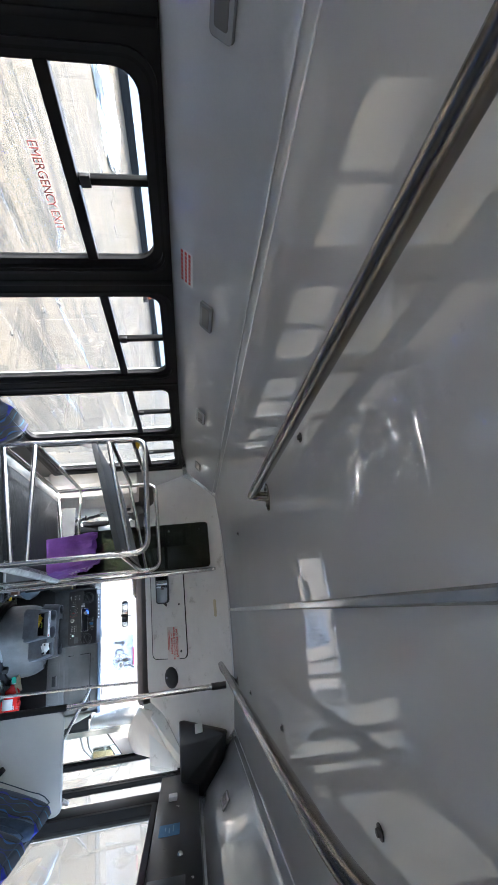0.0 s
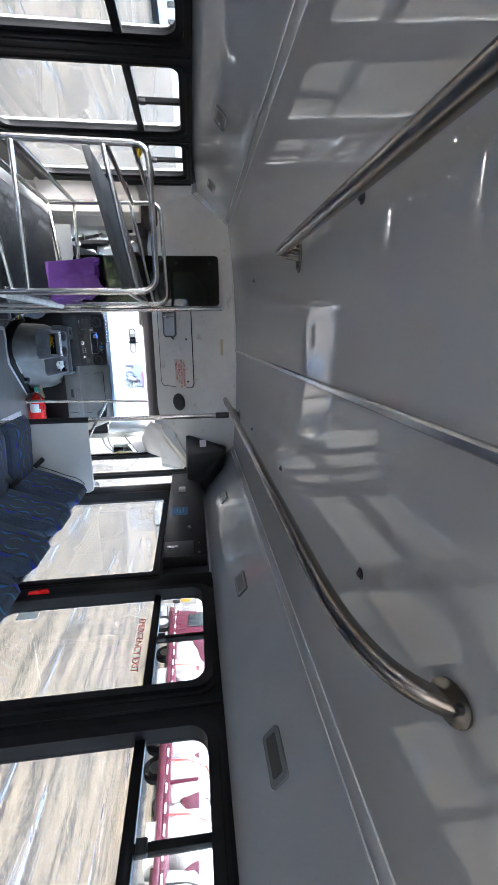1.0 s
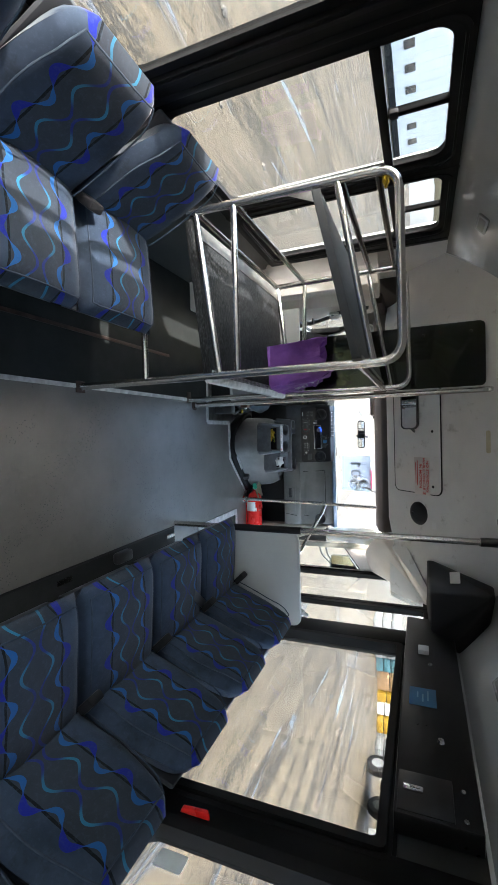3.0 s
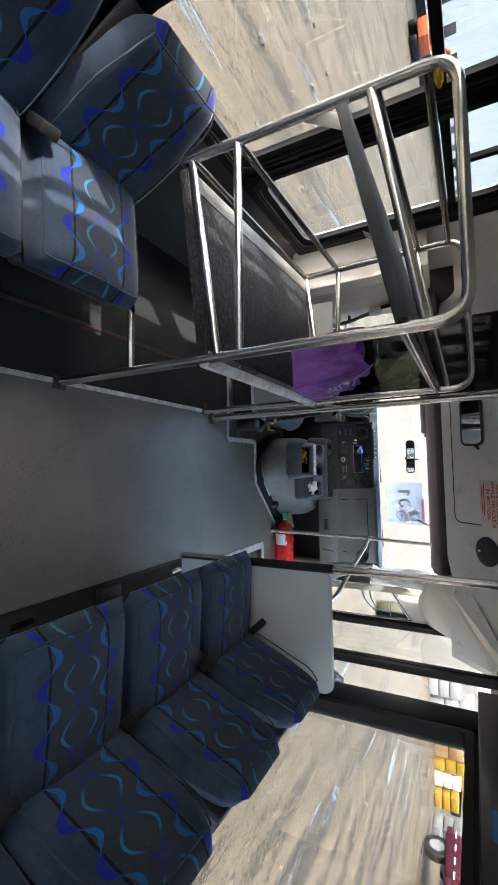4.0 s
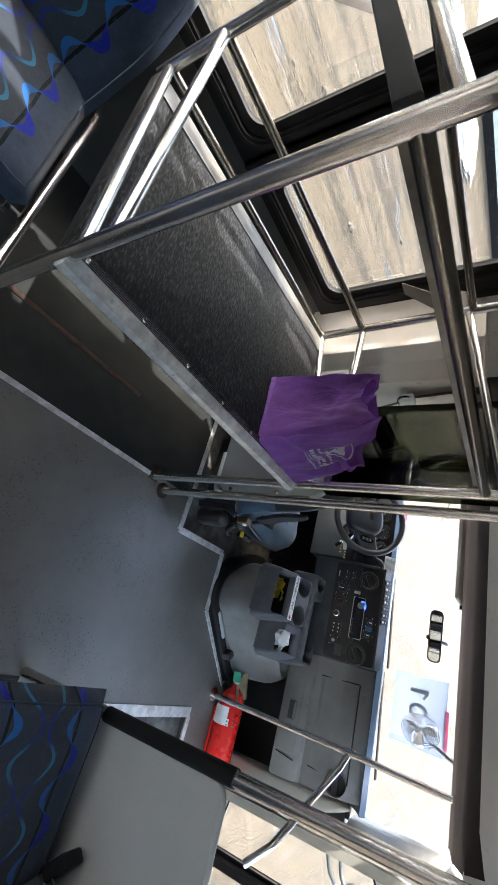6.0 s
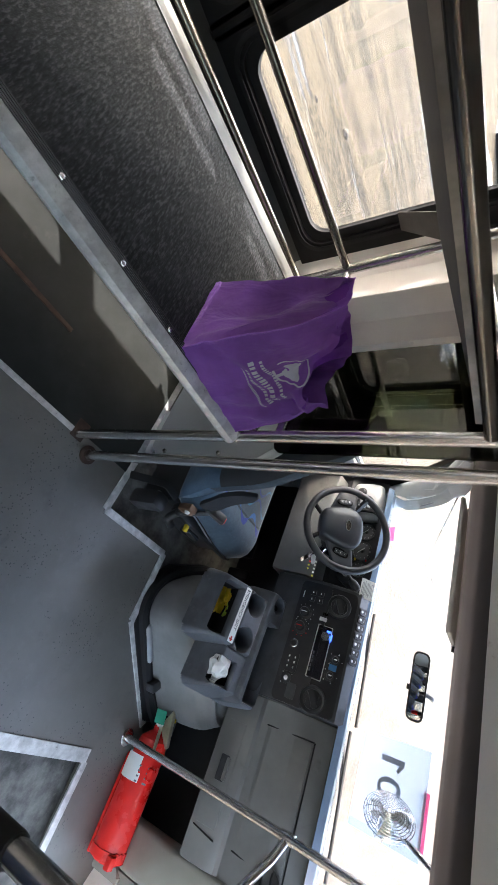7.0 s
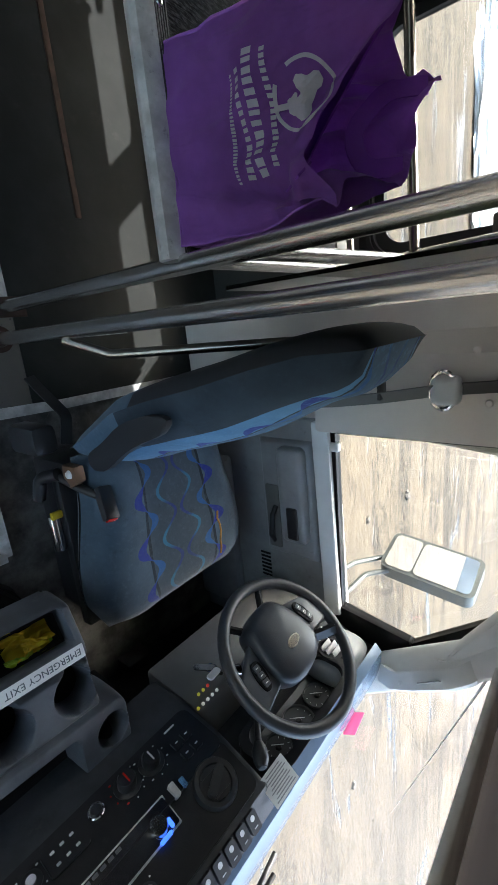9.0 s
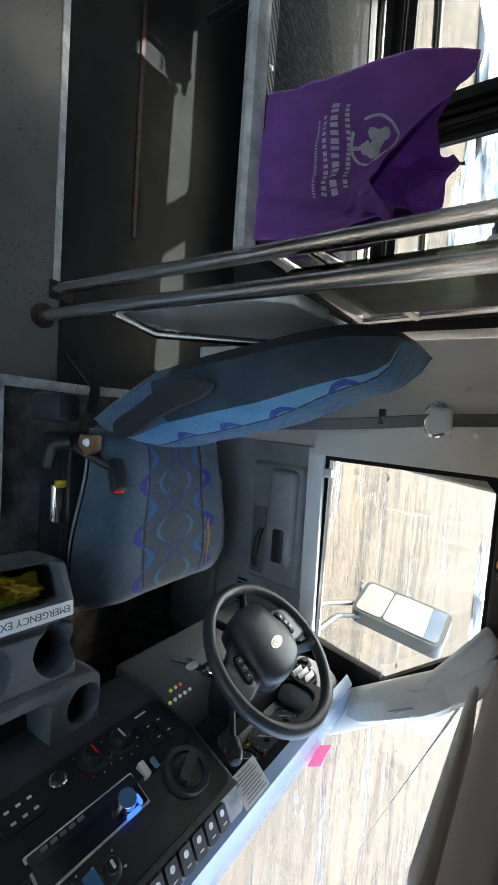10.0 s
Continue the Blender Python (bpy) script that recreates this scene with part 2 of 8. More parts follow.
def make_cloth(name, color):
    """Creased thin cloth with a pressed dot grain."""
    m = Mat(name)
    fold, soft = m.noise(13.0, 3.0, 0.55, (1.0, 1.0, 0.5), 0.8), m.noise(34.0, 4.0, 0.6)
    c = m.mix(m.noise(9.0, 4.0, 0.6).clamp(0.3, 0.7), shade(color, 0.82), shade(color, 1.12))
    crease = m.bump(soft, 0.35, 0.004, m.bump(fold, 0.7, 0.02))
    m.put(color=c, rough=0.72, sheen=0.15, spec=0.25, normal=m.bump(m.noise(620.0, 1.0), 0.25, 0.0006, crease))
    return m.m


ceiling_mat = make_ceiling()
floor_mat, deck_mat = make_floor(), make_deck()
cab_floor_mat = surf("dirty_black_cab_mat", (0.120, 0.117, 0.108), 0.42, wear=0.75, scale=13, grain=0.6, relief=0.5, dist=0.002, spec=0.3, dirt=(0.20, 0.18, 0.15))
# Darker than the aisle floor: shade under seats and rack put into colour.
side_floor_mat = surf("shaded_vinyl_side_floor", (0.023, 0.025, 0.0235), 0.66, wear=0.3, scale=4, spec=0.10, grain=0.4, relief=0.12, dirt=(0.034, 0.034, 0.031))
steel_mat = make_steel("brushed_stainless_steel", (0.66, 0.645, 0.62), 0.22)
rail_mat = make_steel("satin_grab_rail_steel", (0.25, 0.23, 0.20), 0.22)
alu_mat = surf("scuffed_aluminium_trim", (0.60, 0.60, 0.59), 0.36, 0.35, wear=0.3, scale=22, grain=0.5, dirt=(0.13, 0.12, 0.11))
fabric_mat = make_fabric("patterned_blue_velour")
# Driver's seat: windscreen light is put into the faded cushion and the back's colour.
faded_lit_mat = make_fabric("faded_lit_velour", ((0.046, 0.069, 0.091), (0.080, 0.114, 0.146)), 0.06, sheen=0.35)
back_mat = make_fabric("lit_back_velour", ((0.075, 0.20, 0.37), (0.12, 0.28, 0.47)), 0.08)
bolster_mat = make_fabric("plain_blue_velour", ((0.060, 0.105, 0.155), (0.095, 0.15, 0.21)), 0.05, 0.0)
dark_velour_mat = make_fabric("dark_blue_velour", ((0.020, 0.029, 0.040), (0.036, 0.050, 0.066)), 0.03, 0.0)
glass_mat = make_glass("window_glass", (0.83, 0.84, 0.81))
cabin_glass_mat = make_glass("tinted_cabin_glass", (0.64, 0.65, 0.63))
tint_mat = make_glass("smoked_plastic_sheet", (0.16, 0.175, 0.13), 1.3)
ground_mat = make_ground()
wall_mat = surf("grey_wall_laminate", (0.5, 0.5, 0.5), 0.35, wear=0.08, relief=0.05)
low_wall_mat = surf("dark_lower_wall_panel", (0.040, 0.042, 0.039), 0.34, wear=0.25, spec=0.45, dirt=(0.045, 0.043, 0.037))
cap_mat = surf("grey_front_cap_laminate", (0.79, 0.785, 0.76), 0.22, wear=0.06, scale=3, relief=0.04, dirt=(0.30, 0.28, 0.24), coat=0.4)
cove_mat = surf("blue_grey_cove_panel", (0.76, 0.785, 0.79), 0.12, wear=0.06, scale=2, relief=0.03, coat=1.0, coat_ior=1.7)
frame_mat = surf("black_window_frame", (0.006, 0.006, 0.0065), 0.42, wear=0.3, grain=0.4, relief=0.1, spec=0.14)
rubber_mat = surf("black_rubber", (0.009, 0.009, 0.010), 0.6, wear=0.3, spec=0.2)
black_mat = surf("black_moulded_plastic", (0.018, 0.018, 0.019), 0.38, wear=0.25, grain_scale=300, relief=0.3)
dome_mat = surf("scuffed_grey_engine_cover", (0.185, 0.188, 0.186), 0.36, wear=0.22, scale=5, grain_scale=320, relief=0.3, dirt=(0.12, 0.115, 0.11))
dash_mat = surf("dark_grey_dash_plastic", (0.150, 0.150, 0.143), 0.42, scale=4, dirt=(0.08, 0.078, 0.072), wear=0.2, grain_scale=320, relief=0.35)
console_mat = surf("blue_grey_console_plastic", (0.092, 0.099, 0.111), 0.36, dirt=(0.19, 0.19, 0.18), scale=12, wear=0.25, grain_scale=320, relief=0.25)
char_mat = surf("charcoal_dash_plastic", (0.040, 0.042, 0.046), 0.40, spec=0.4, dirt=(0.06, 0.059, 0.055), scale=14, wear=0.3, grain_scale=320, relief=0.35)
dash_black_mat = surf("black_dash_panel", (0.014, 0.014, 0.015), 0.34, spec=0.35, dirt=(0.03, 0.029, 0.027), scale=18, wear=0.3, grain_scale=320, relief=0.3)
trim_mat = surf("light_grey_cab_trim", (0.66, 0.67, 0.66), 0.55, wear=0.08, grain_scale=260, relief=0.25)
door_mat = surf("grey_door_card", (0.29, 0.295, 0.30), 0.45, dirt=(0.11, 0.105, 0.10), wear=0.18, grain_scale=260, relief=0.3)
beige_mat = surf("beige_pillar_trim", (0.76, 0.71, 0.65), 0.6, wear=0.07, scale=4, grain_scale=240, relief=0.2)
liner_mat = surf("brown_grey_headliner", (0.060, 0.051, 0.044), 0.8, wear=0.12, grain_scale=420, relief=0.3)
panel_mat = surf("grey_modesty_panel", (0.38, 0.385, 0.38), 0.32, wear=0.06, scale=3, relief=0.06)
shelf_mat = surf("charcoal_carpet_board", (0.07, 0.074, 0.08), 0.85, wear=0.25, grain_scale=380, grain=0.5, relief=0.6)
bag_mat = make_cloth("purple_nonwoven_cloth", (0.30, 0.115, 0.47))
bag_in_mat = surf("purple_lining", (0.22, 0.05, 0.40), 0.8, wear=0.1)
white_mat = surf("white_paint", (0.78, 0.78, 0.77), 0.45, wear=0.05)
paper_mat = surf("white_paper", (0.72, 0.72, 0.70), 0.8, wear=0.05)
sheet_mat = make_paper()
stencil_mat = make_paper("grey_stencil_print", (0.46, 0.48, 0.49), (0.52, 0.54, 0.55))
digit_mat = surf("dark_print", (0.12, 0.13, 0.14), 0.8, wear=0.05)
faint_print_mat = surf("grey_small_print", (0.30, 0.30, 0.30), 0.8, wear=0.05)
red_mat = surf("red_enamel", (0.70, 0.022, 0.018), 0.28, wear=0.12, relief=0.05)
faded_ink_mat = surf("faded_red_decal", (0.62, 0.20, 0.17), 0.6, wear=0.1)
red_ink_mat = surf("red_ink", (0.52, 0.04, 0.03), 0.6, wear=0.05)
white_ink_mat = surf("white_ink", (0.70, 0.68, 0.72), 0.6, wear=0.05)
chrome_mat = make_steel("chrome", (0.75, 0.75, 0.76), 0.06)
mirror_mat = Mat("mirror").put(color=(0.86, 0.88, 0.88), metal=1.0, rough=0.015).m
blue_mat = surf("blue_label", (0.035, 0.17, 0.36), 0.5, wear=0.08)
yellow_mat = surf("yellow_cloth", (0.62, 0.42, 0.01), 0.7, wear=0.15)
green_mat = surf("green_tag", (0.05, 0.42, 0.26), 0.6, wear=0.1)
pink_mat = make_paper("pink_marker_tape", (0.82, 0.30, 0.46), (0.86, 0.36, 0.52))
lime_mat = surf("lime_cloth", (0.36, 0.52, 0.03), 0.7, wear=0.15)
rust_mat = surf("rusty_steel_track", (0.055, 0.033, 0.024), 0.6, 0.5, wear=0.4, scale=20)
seat_black_mat = surf("black_seat_vinyl", (0.020, 0.022, 0.027), 0.75, wear=0.2, grain_scale=420, relief=0.4)
lens_mat = surf("smoked_lamp_lens", (0.10, 0.10, 0.085), 0.12, wear=0.1)
snow_mat = surf("dirty_snow", (0.80, 0.82, 0.84), 0.6, wear=0.08, scale=1.2, grain_scale=20, relief=0.6, dist=0.03, dirt=(0.35, 0.31, 0.25))
tarp_mat = surf("white_tarpaulin", (0.20, 0.205, 0.21), 0.5, wear=0.12, scale=3, grain_scale=14, relief=0.8, dist=0.05, dirt=(0.30, 0.28, 0.26))
magenta_mat = surf("magenta_truck_paint", (0.050, 0.003, 0.014), 0.5, wear=0.2)
machine_mat = surf("yellow_machine_paint", (0.26, 0.16, 0.012), 0.5, wear=0.15)
orange_mat = surf("orange_machine_paint", (0.34, 0.075, 0.02), 0.5, wear=0.15)
siding_mat = surf("white_siding", (0.86, 0.86, 0.86), 0.5, wear=0.05, scale=0.8)
rock_mat = surf("grey_rock", (0.085, 0.078, 0.068), 0.8, wear=0.3, scale=1.5, grain_scale=12, relief=0.8, dist=0.05)


# ---- mesh helpers ----
def grounded(ob):
    at = Vector((0, 0, 0))
    while ob is not None:
        at, ob = at + ob.location, ob.parent
    return at


def finish(bm, name, material, sharp=32):
    me = bpy.data.meshes.new(name)
    bmesh.ops.recalc_face_normals(bm, faces=bm.faces[:])
    for f in bm.faces:
        f.smooth = True
    bm.to_mesh(me)
    bm.free()
    me.set_sharp_from_angle(angle=radians(sharp))
    for one in (material if isinstance(material, (list, tuple)) else [material]):
        me.materials.append(one)
    return me


def thing(name, at, label, category, group="", kind=""):
    e = new(name)
    e.location = at
    return tagged(e, label, category, group, kind)


def part(name, bm, material, parent, label="", sharp=32):
    """Links a bmesh in world places as one mesh under a thing or a part."""
    bmesh.ops.translate(bm, verts=bm.verts[:], vec=-grounded(parent))
    ob = new(name, finish(bm, name, material, sharp))
    ob.parent = parent
    if label:
        ob["label"] = label
    return ob


def single(name, bm, material, at, label, category, group="", kind="", sharp=32):
    """A thing of one mesh, with its origin at its base."""
    at = Vector(at)
    bmesh.ops.translate(bm, verts=bm.verts[:], vec=-at)
    ob = new(name, finish(bm, name, material, sharp))
    ob.location = at
    return tagged(ob, label, category, group, kind)


def structure(name, bm, material, label, sharp=32):
    return single(name, bm, material, (0, 0, 0), label, name.split("_")[0], kind="structure", sharp=sharp)


def join(*bms):
    out = bms[0]
    for b in bms[1:]:
        me = bpy.data.meshes.new("tmp")
        b.to_mesh(me)
        b.free()
        out.from_mesh(me)
        bpy.data.meshes.remove(me)
    return out


def box(lo, hi, bevel=0.0, seg=2, bm=None):
    made = bmesh.new()
    lo, hi = Vector(lo), Vector(hi)
    bmesh.ops.create_cube(made, size=1.0)
    for v in made.verts:
        v.co = Vector(((lo[i] + hi[i]) / 2 + v.co[i] * (hi[i] - lo[i])) for i in range(3))
    if bevel > 0:
        bmesh.ops.bevel(made, geom=made.edges[:], offset=min(bevel, 0.45 * min(abs(hi[i] - lo[i]) for i in range(3))), segments=seg, affect="EDGES", profile=0.5)
    return join(bm, made) if bm else made


def turned(bm, m):
    bmesh.ops.transform(bm, matrix=m, verts=bm.verts[:])
    return bm


def fillet(points, radius, n=6):
    pts = [Vector(p) for p in points]
    out = [pts[0]]
    for a, b, c in zip(pts, pts[1:], pts[2:]):
        u, w = (a - b), (c - b)
        ang = u.angle(w)
        if ang > 3.0 or radius <= 0:
            out.append(b)
            continue
        d = min(radius / math.tan(ang / 2), 0.48 * u.length, 0.48 * w.length)
        p, q = b + u.normalized() * d, b + w.normalized() * d
        for i in range(n + 1):
            s = i / n
            out.append(p * (1 - s) ** 2 + b * 2 * s * (1 - s) + q * s * s)
    out.append(pts[-1])
    return out


def tube(points, r, radius=0.0, seg=12, closed=False, bm=None, flat=None):
    """A round bar along a line with rounded bends; flat = (width, height) makes it a strap."""
    path = fillet(points, radius) if not closed else [Vector(p) for p in points]
    made = bmesh.new()
    rings, n = [], len(path)
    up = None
    for i, p in enumerate(path):
        a = path[(i - 1) % n] if (closed or i > 0) else p
        b = path[(i + 1) % n] if (closed or i < n - 1) else p
        d = (b - a).normalized()
        if up is None:
            up = d.orthogonal().normalized() if flat is None or abs(d.z) > 0.95 else Vector((0, 0, 1))
        up = (up - d * up.dot(d)).normalized()
        side = d.cross(up)
        ring = []
        for k in range(seg if flat is None else 4):
            if flat is None:
                t = 2 * math.pi * k / seg
                ring.append(made.verts.new(p + (side * math.cos(t) + up * math.sin(t)) * r))
            else:
                sx, sy = ((-1, -1), (1, -1), (1, 1), (-1, 1))[k]
                ring.append(made.verts.new(p + side * sx * flat[0] / 2 + up * sy * flat[1] / 2))
        rings.append(ring)
    m = len(rings[0])
    for i in range(n if closed else n - 1):
        p, q = rings[i], rings[(i + 1) % n]
        for k in range(m):
            made.faces.new((p[k], p[(k + 1) % m], q[(k + 1) % m], q[k]))
    if not closed:
        made.faces.new(rings[0][::-1])
        made.faces.new(rings[-1])
    return join(bm, made) if bm else made


def lathe(profile, at=(0, 0, 0), axis=(0, 0, 1), seg=24, bm=None):
    """Turns (radius, height) pairs round an axis."""
    made = bmesh.new()
    m = Matrix.Translation(at) @ Vector(axis).to_track_quat("Z", "Y").to_matrix().to_4x4()
    rings = []
    for r, h in profile:
        if r < 1e-6:
            rings.append([made.verts.new(m @ Vector((0, 0, h)))])
        else:
            rings.append([made.verts.new(m @ Vector((r * math.cos(2 * math.pi * k / seg), r * math.sin(2 * math.pi * k / seg), h))) for k in range(seg)])
    for p, q in zip(rings, rings[1:]):
        for k in range(seg):
            j = (k + 1) % seg
            if len(p) == 1 and len(q) > 1:
                made.faces.new((p[0], q[j], q[k]))
            elif len(q) == 1 and len(p) > 1:
                made.faces.new((p[k], p[j], q[0]))
            elif len(p) > 1:
                made.faces.new((p[k], p[j], q[j], q[k]))
    return join(bm, made) if bm else made


def prism(outline, a, b, axis="z", bevel=0.0, seg=2):
    """Extrudes an outline; axis x: outline is (y, z); y: (x, z); z: (x, y)."""
    def lift(p, h):
        return {"x": (h, p[0], p[1]), "y": (p[0], h, p[1]), "z": (p[0], p[1], h)}[axis]
    made = bmesh.new()
    lo, hi = [made.verts.new(lift(p, a)) for p in outline], [made.verts.new(lift(p, b)) for p in outline]
    n = len(outline)
    caps = [made.faces.new(lo[::-1]), made.faces.new(hi)]
    for k in range(n):
        made.faces.new((lo[k], lo[(k + 1) % n], hi[(k + 1) % n], hi[k]))
    if bevel > 0:
        bmesh.ops.bevel(made, geom=[e for f in caps for e in f.edges], offset=bevel, segments=seg, affect="EDGES", profile=0.5)
    return made


def round_rect(a0, a1, b0, b1, r, n=6):
    """A rounded rectangle as a list of (a, b)."""
    out = []
    for ca, cb, s in ((a1 - r, b1 - r, 0), (a0 + r, b1 - r, 90), (a0 + r, b0 + r, 180), (a1 - r, b0 + r, 270)):
        for k in range(n + 1):
            t = radians(s + 90 * k / n)
            out.append((ca + r * math.cos(t), cb + r * math.sin(t)))
    return out


def ring(outer, inner, a, b, axis="x", bevel=0.0):
    """A frame between two outlines of equal count."""
    def lift(p, h):
        return {"x": (h, p[0], p[1]), "y": (p[0], h, p[1]), "z": (p[0], p[1], h)}[axis]
    made = bmesh.new()
    loops = [[made.verts.new(lift(p, h)) for p in o] for o, h in ((outer, a), (inner, a), (inner, b), (outer, b))]
    n = len(outer)
    for i in range(4):
        p, q = loops[i], loops[(i + 1) % 4]
        for k in range(n):
            made.faces.new((p[k], p[(k + 1) % n], q[(k + 1) % n], q[k]))
    if bevel > 0:
        es = [e for e in made.edges if abs(e.calc_face_angle(0)) > 1.0]
        bmesh.ops.bevel(made, geom=es, offset=bevel, segments=2, affect="EDGES", profile=0.5)
    return made


def skin(fn, nu, nv, thick=0.0):
    """A sheet fn(u, v) over 0..1, with UVs in the order of fn's optional (place, uv) answer."""
    made = bmesh.new()
    uvl = made.loops.layers.uv.new("UVMap")
    grid, uvs = [], {}
    for i in range(nu + 1):
        row = []
        for j in range(nv + 1):
            got = fn(i / nu, j / nv)
            p, uv = got if isinstance(got[0], (tuple, Vector)) else (got, (i / nu, j / nv))
            vert = made.verts.new(p)
            uvs[vert] = uv
            row.append(vert)
        grid.append(row)
    for i in range(nu):
        for j in range(nv):
            f = made.faces.new((grid[i][j], grid[i + 1][j], grid[i + 1][j + 1], grid[i][j + 1]))
            for l in f.loops:
                l[uvl].uv = uvs[l.vert]
    if thick:
        bmesh.ops.solidify(made, geom=made.faces[:], thickness=thick)
    return made


def hull(points, bevel=0.0, seg=2):
    made = bmesh.new()
    for p in points:
        made.verts.new(p)
    got = bmesh.ops.convex_hull(made, input=made.verts[:])
    bmesh.ops.delete(made, geom=[g for g in got["geom_interior"] if isinstance(g, bmesh.types.BMVert)], context="VERTS")
    bmesh.ops.dissolve_limit(made, angle_limit=radians(2), verts=made.verts[:], edges=made.edges[:])
    if bevel > 0:
        bmesh.ops.bevel(made, geom=made.edges[:], offset=bevel, segments=seg, affect="EDGES", profile=0.5)
    return made


def lettering(text, size, at, right, up, bold=0.0, depth=0.0006, align="CENTER"):
    """Letters as a bmesh, standing on a plane given by its reading direction and up."""
    cu = bpy.data.curves.new("letters", "FONT")
    cu.body, cu.size, cu.align_x, cu.align_y, cu.extrude, cu.offset = text, size, align, "CENTER", depth, bold
    cu.resolution_u = 3
    ob = bpy.data.objects.new("letters", cu)
    me = bpy.data.meshes.new_from_object(ob)
    bm = bmesh.new()
    bm.from_mesh(me)
    bpy.data.objects.remove(ob)
    bpy.data.curves.remove(cu)
    bpy.data.meshes.remove(me)
    r, u = Vector(right).normalized(), Vector(up).normalized()
    nrm = r.cross(u)
    m = Matrix(((r.x, u.x, nrm.x, at[0]), (r.y, u.y, nrm.y, at[1]), (r.z, u.z, nrm.z, at[2]), (0, 0, 0, 1)))
    return turned(bm, m)


def plate(at, right, up, w, h, t, r=0.004):
    """A thin rounded plate centred at a place on a plane."""
    a, b = Vector(right).normalized(), Vector(up).normalized()
    n = a.cross(b)
    bm = prism(round_rect(-w / 2, w / 2, -h / 2, h / 2, min(r, w * 0.49, h * 0.49), 3), 0, t, "z")
    return turned(bm, Matrix(((a.x, b.x, n.x, at[0]), (a.y, b.y, n.y, at[1]), (a.z, b.z, n.z, at[2]), (0, 0, 0, 1))))


# ---- the bus body ----
XL, XR, XC = -0.875, 1.415, 0.27          # inner faces of the side walls, and the middle
REAR, SILL, HEAD = -4.7, 0.72, 1.635
WIN_L = [(-4.62, -4.02), (-3.83, -3.23), (-3.04, -2.45), (-2.25, -1.66), (-1.465, -0.86), (-0.70, -0.165)]
WIN_R = [(-4.62, -4.02), (-3.86, -3.27), (-3.07, -2.475), (-2.29, -1.70)]


def cap_y(z):
    return -0.10 + (1.99 - z) * 1.02       # the sloping front cap


# floor with the step well and the edge round the cab
cab_edge = [(-0.14, 0.205), (0.12, 0.195), (0.12, 0.60), (0.422, 0.60), (0.76, 0.945)]
floor_out = [(XL, REAR), (XR, REAR), (XR, 0.0), (0.90, 0.0), (0.90, 0.705), (XR, 0.705), (XR, 1.02), (0.84, 1.02)] + cab_edge[::-1] + [(XL, 0.205)]
structure("floor", prism(floor_out, -0.06, 0.0), floor_mat, "worn dark grey rubber floor of the bus with scuffs and grit")
structure("floor_side", box((XL, REAR, -0.002), (-0.05, 0.19, 0.004)), side_floor_mat, "worn vinyl floor under the seats and the rack, its shade put into the colour")
structure("floor_side", box((0.82, REAR, -0.002), (XR, -0.33, 0.004)), side_floor_mat, "worn vinyl floor under the seats, its shade put into the colour")
structure("trim_floor", box((0.808, REAR, 0.0), (0.82, -0.33, 0.006), 0.002), rubber_mat, "thin black joint along the floor beside the seats")
structure("floor_cab", box((-0.66, 0.20, -0.09), (1.3, 1.75, -0.035)), cab_floor_mat, "dirty black rubber mat of the driver's footwell")

# ceiling: two arched glossy sheets with the sloping coves beside them
def ceiling_z(x):
    return 1.992 - 0.042 * ((x - XC) / 0.83) ** 2


structure("ceiling", skin(lambda u, v: (-0.575 + 1.69 * u, REAR + (4.60 + 0.02) * v, ceiling_z(-0.575 + 1.69 * u)), 24, 8, 0.03), ceiling_mat, "glossy pale grey bus ceiling that mirrors the windows", 60)
for name, x0, x1 in (("cove_left", XL - 0.004, -0.578), ("cove_right", XR + 0.004, 1.118)):
    def cove(u, v, a=x0, b=x1):
        return (a + (b - a) * u, REAR + (-REAR + cap_y(1.952) + (cap_y(1.685) - cap_y(1.952)) * (1 - u)) * v, 1.685 + (1.952 - 1.685) * u + 0.012 * math.sin(math.pi * u))
    structure(name, skin(cove, 6, 6, 0.02), cove_mat, "smooth blue-grey cove panel between windows and ceiling", 60)
    s = 1 if x0 < 0 else -1
    bm = tube([(x1 + s * 0.004, REAR, 1.948), (x1 + s * 0.004, -0.1, 1.948)], 0.004, seg=8)
    tube([(x1 + s * 0.034, REAR, 1.957), (x1 + s * 0.034, -0.1, 1.957)], 0.003, seg=8, bm=bm)
    tube([(x1 - s * 0.026, REAR, 1.928), (x1 - s * 0.026, -0.1, 1.928)], 0.003, seg=8, bm=bm)
    structure("trim_cove", bm, cove_mat, "rounded joint trim along the edge of the ceiling")
strip = prism([(0.315, 1.984), (0.319, 1.980), (0.331, 1.980), (0.335, 1.984), (0.335, 1.995), (0.315, 1.995)], REAR, -0.10, "y")
structure("trim_ceiling", strip, surf("pale_joint_strip", (0.62, 0.61, 0.58), 0.18, 0.85, wear=0.08), "pale joint strip along the middle of the ceiling")
# white outer skin
for xa, xb, wins, front in ((XL - 0.075, XL - 0.062, WIN_L, -0.03), (XR + 0.062, XR + 0.075, WIN_R + [(-1.525, -0.335)], -0.16)):
    bm = box((xa, REAR, -0.5), (xb, front, SILL - 0.06))
    box((xa, REAR, HEAD + 0.055), (xb, front, 2.06), bm=bm)
    edges = [REAR] + [e for w in wins for e in (w[0] - 0.065, w[1] + 0.065)] + [front]
    for a, b in zip(edges[::2], edges[1::2]):
        if b > a:
            box((xa, a, SILL - 0.06), (xb, b, HEAD + 0.055), bm=bm)
    structure("wall_outer", bm, white_mat, "white painted outer skin of the bus")
structure("roof", box((XL - 0.1, REAR - 0.05, 2.03), (XR + 0.1, 0.25, 2.06)), white_mat, "white outer roof skin")

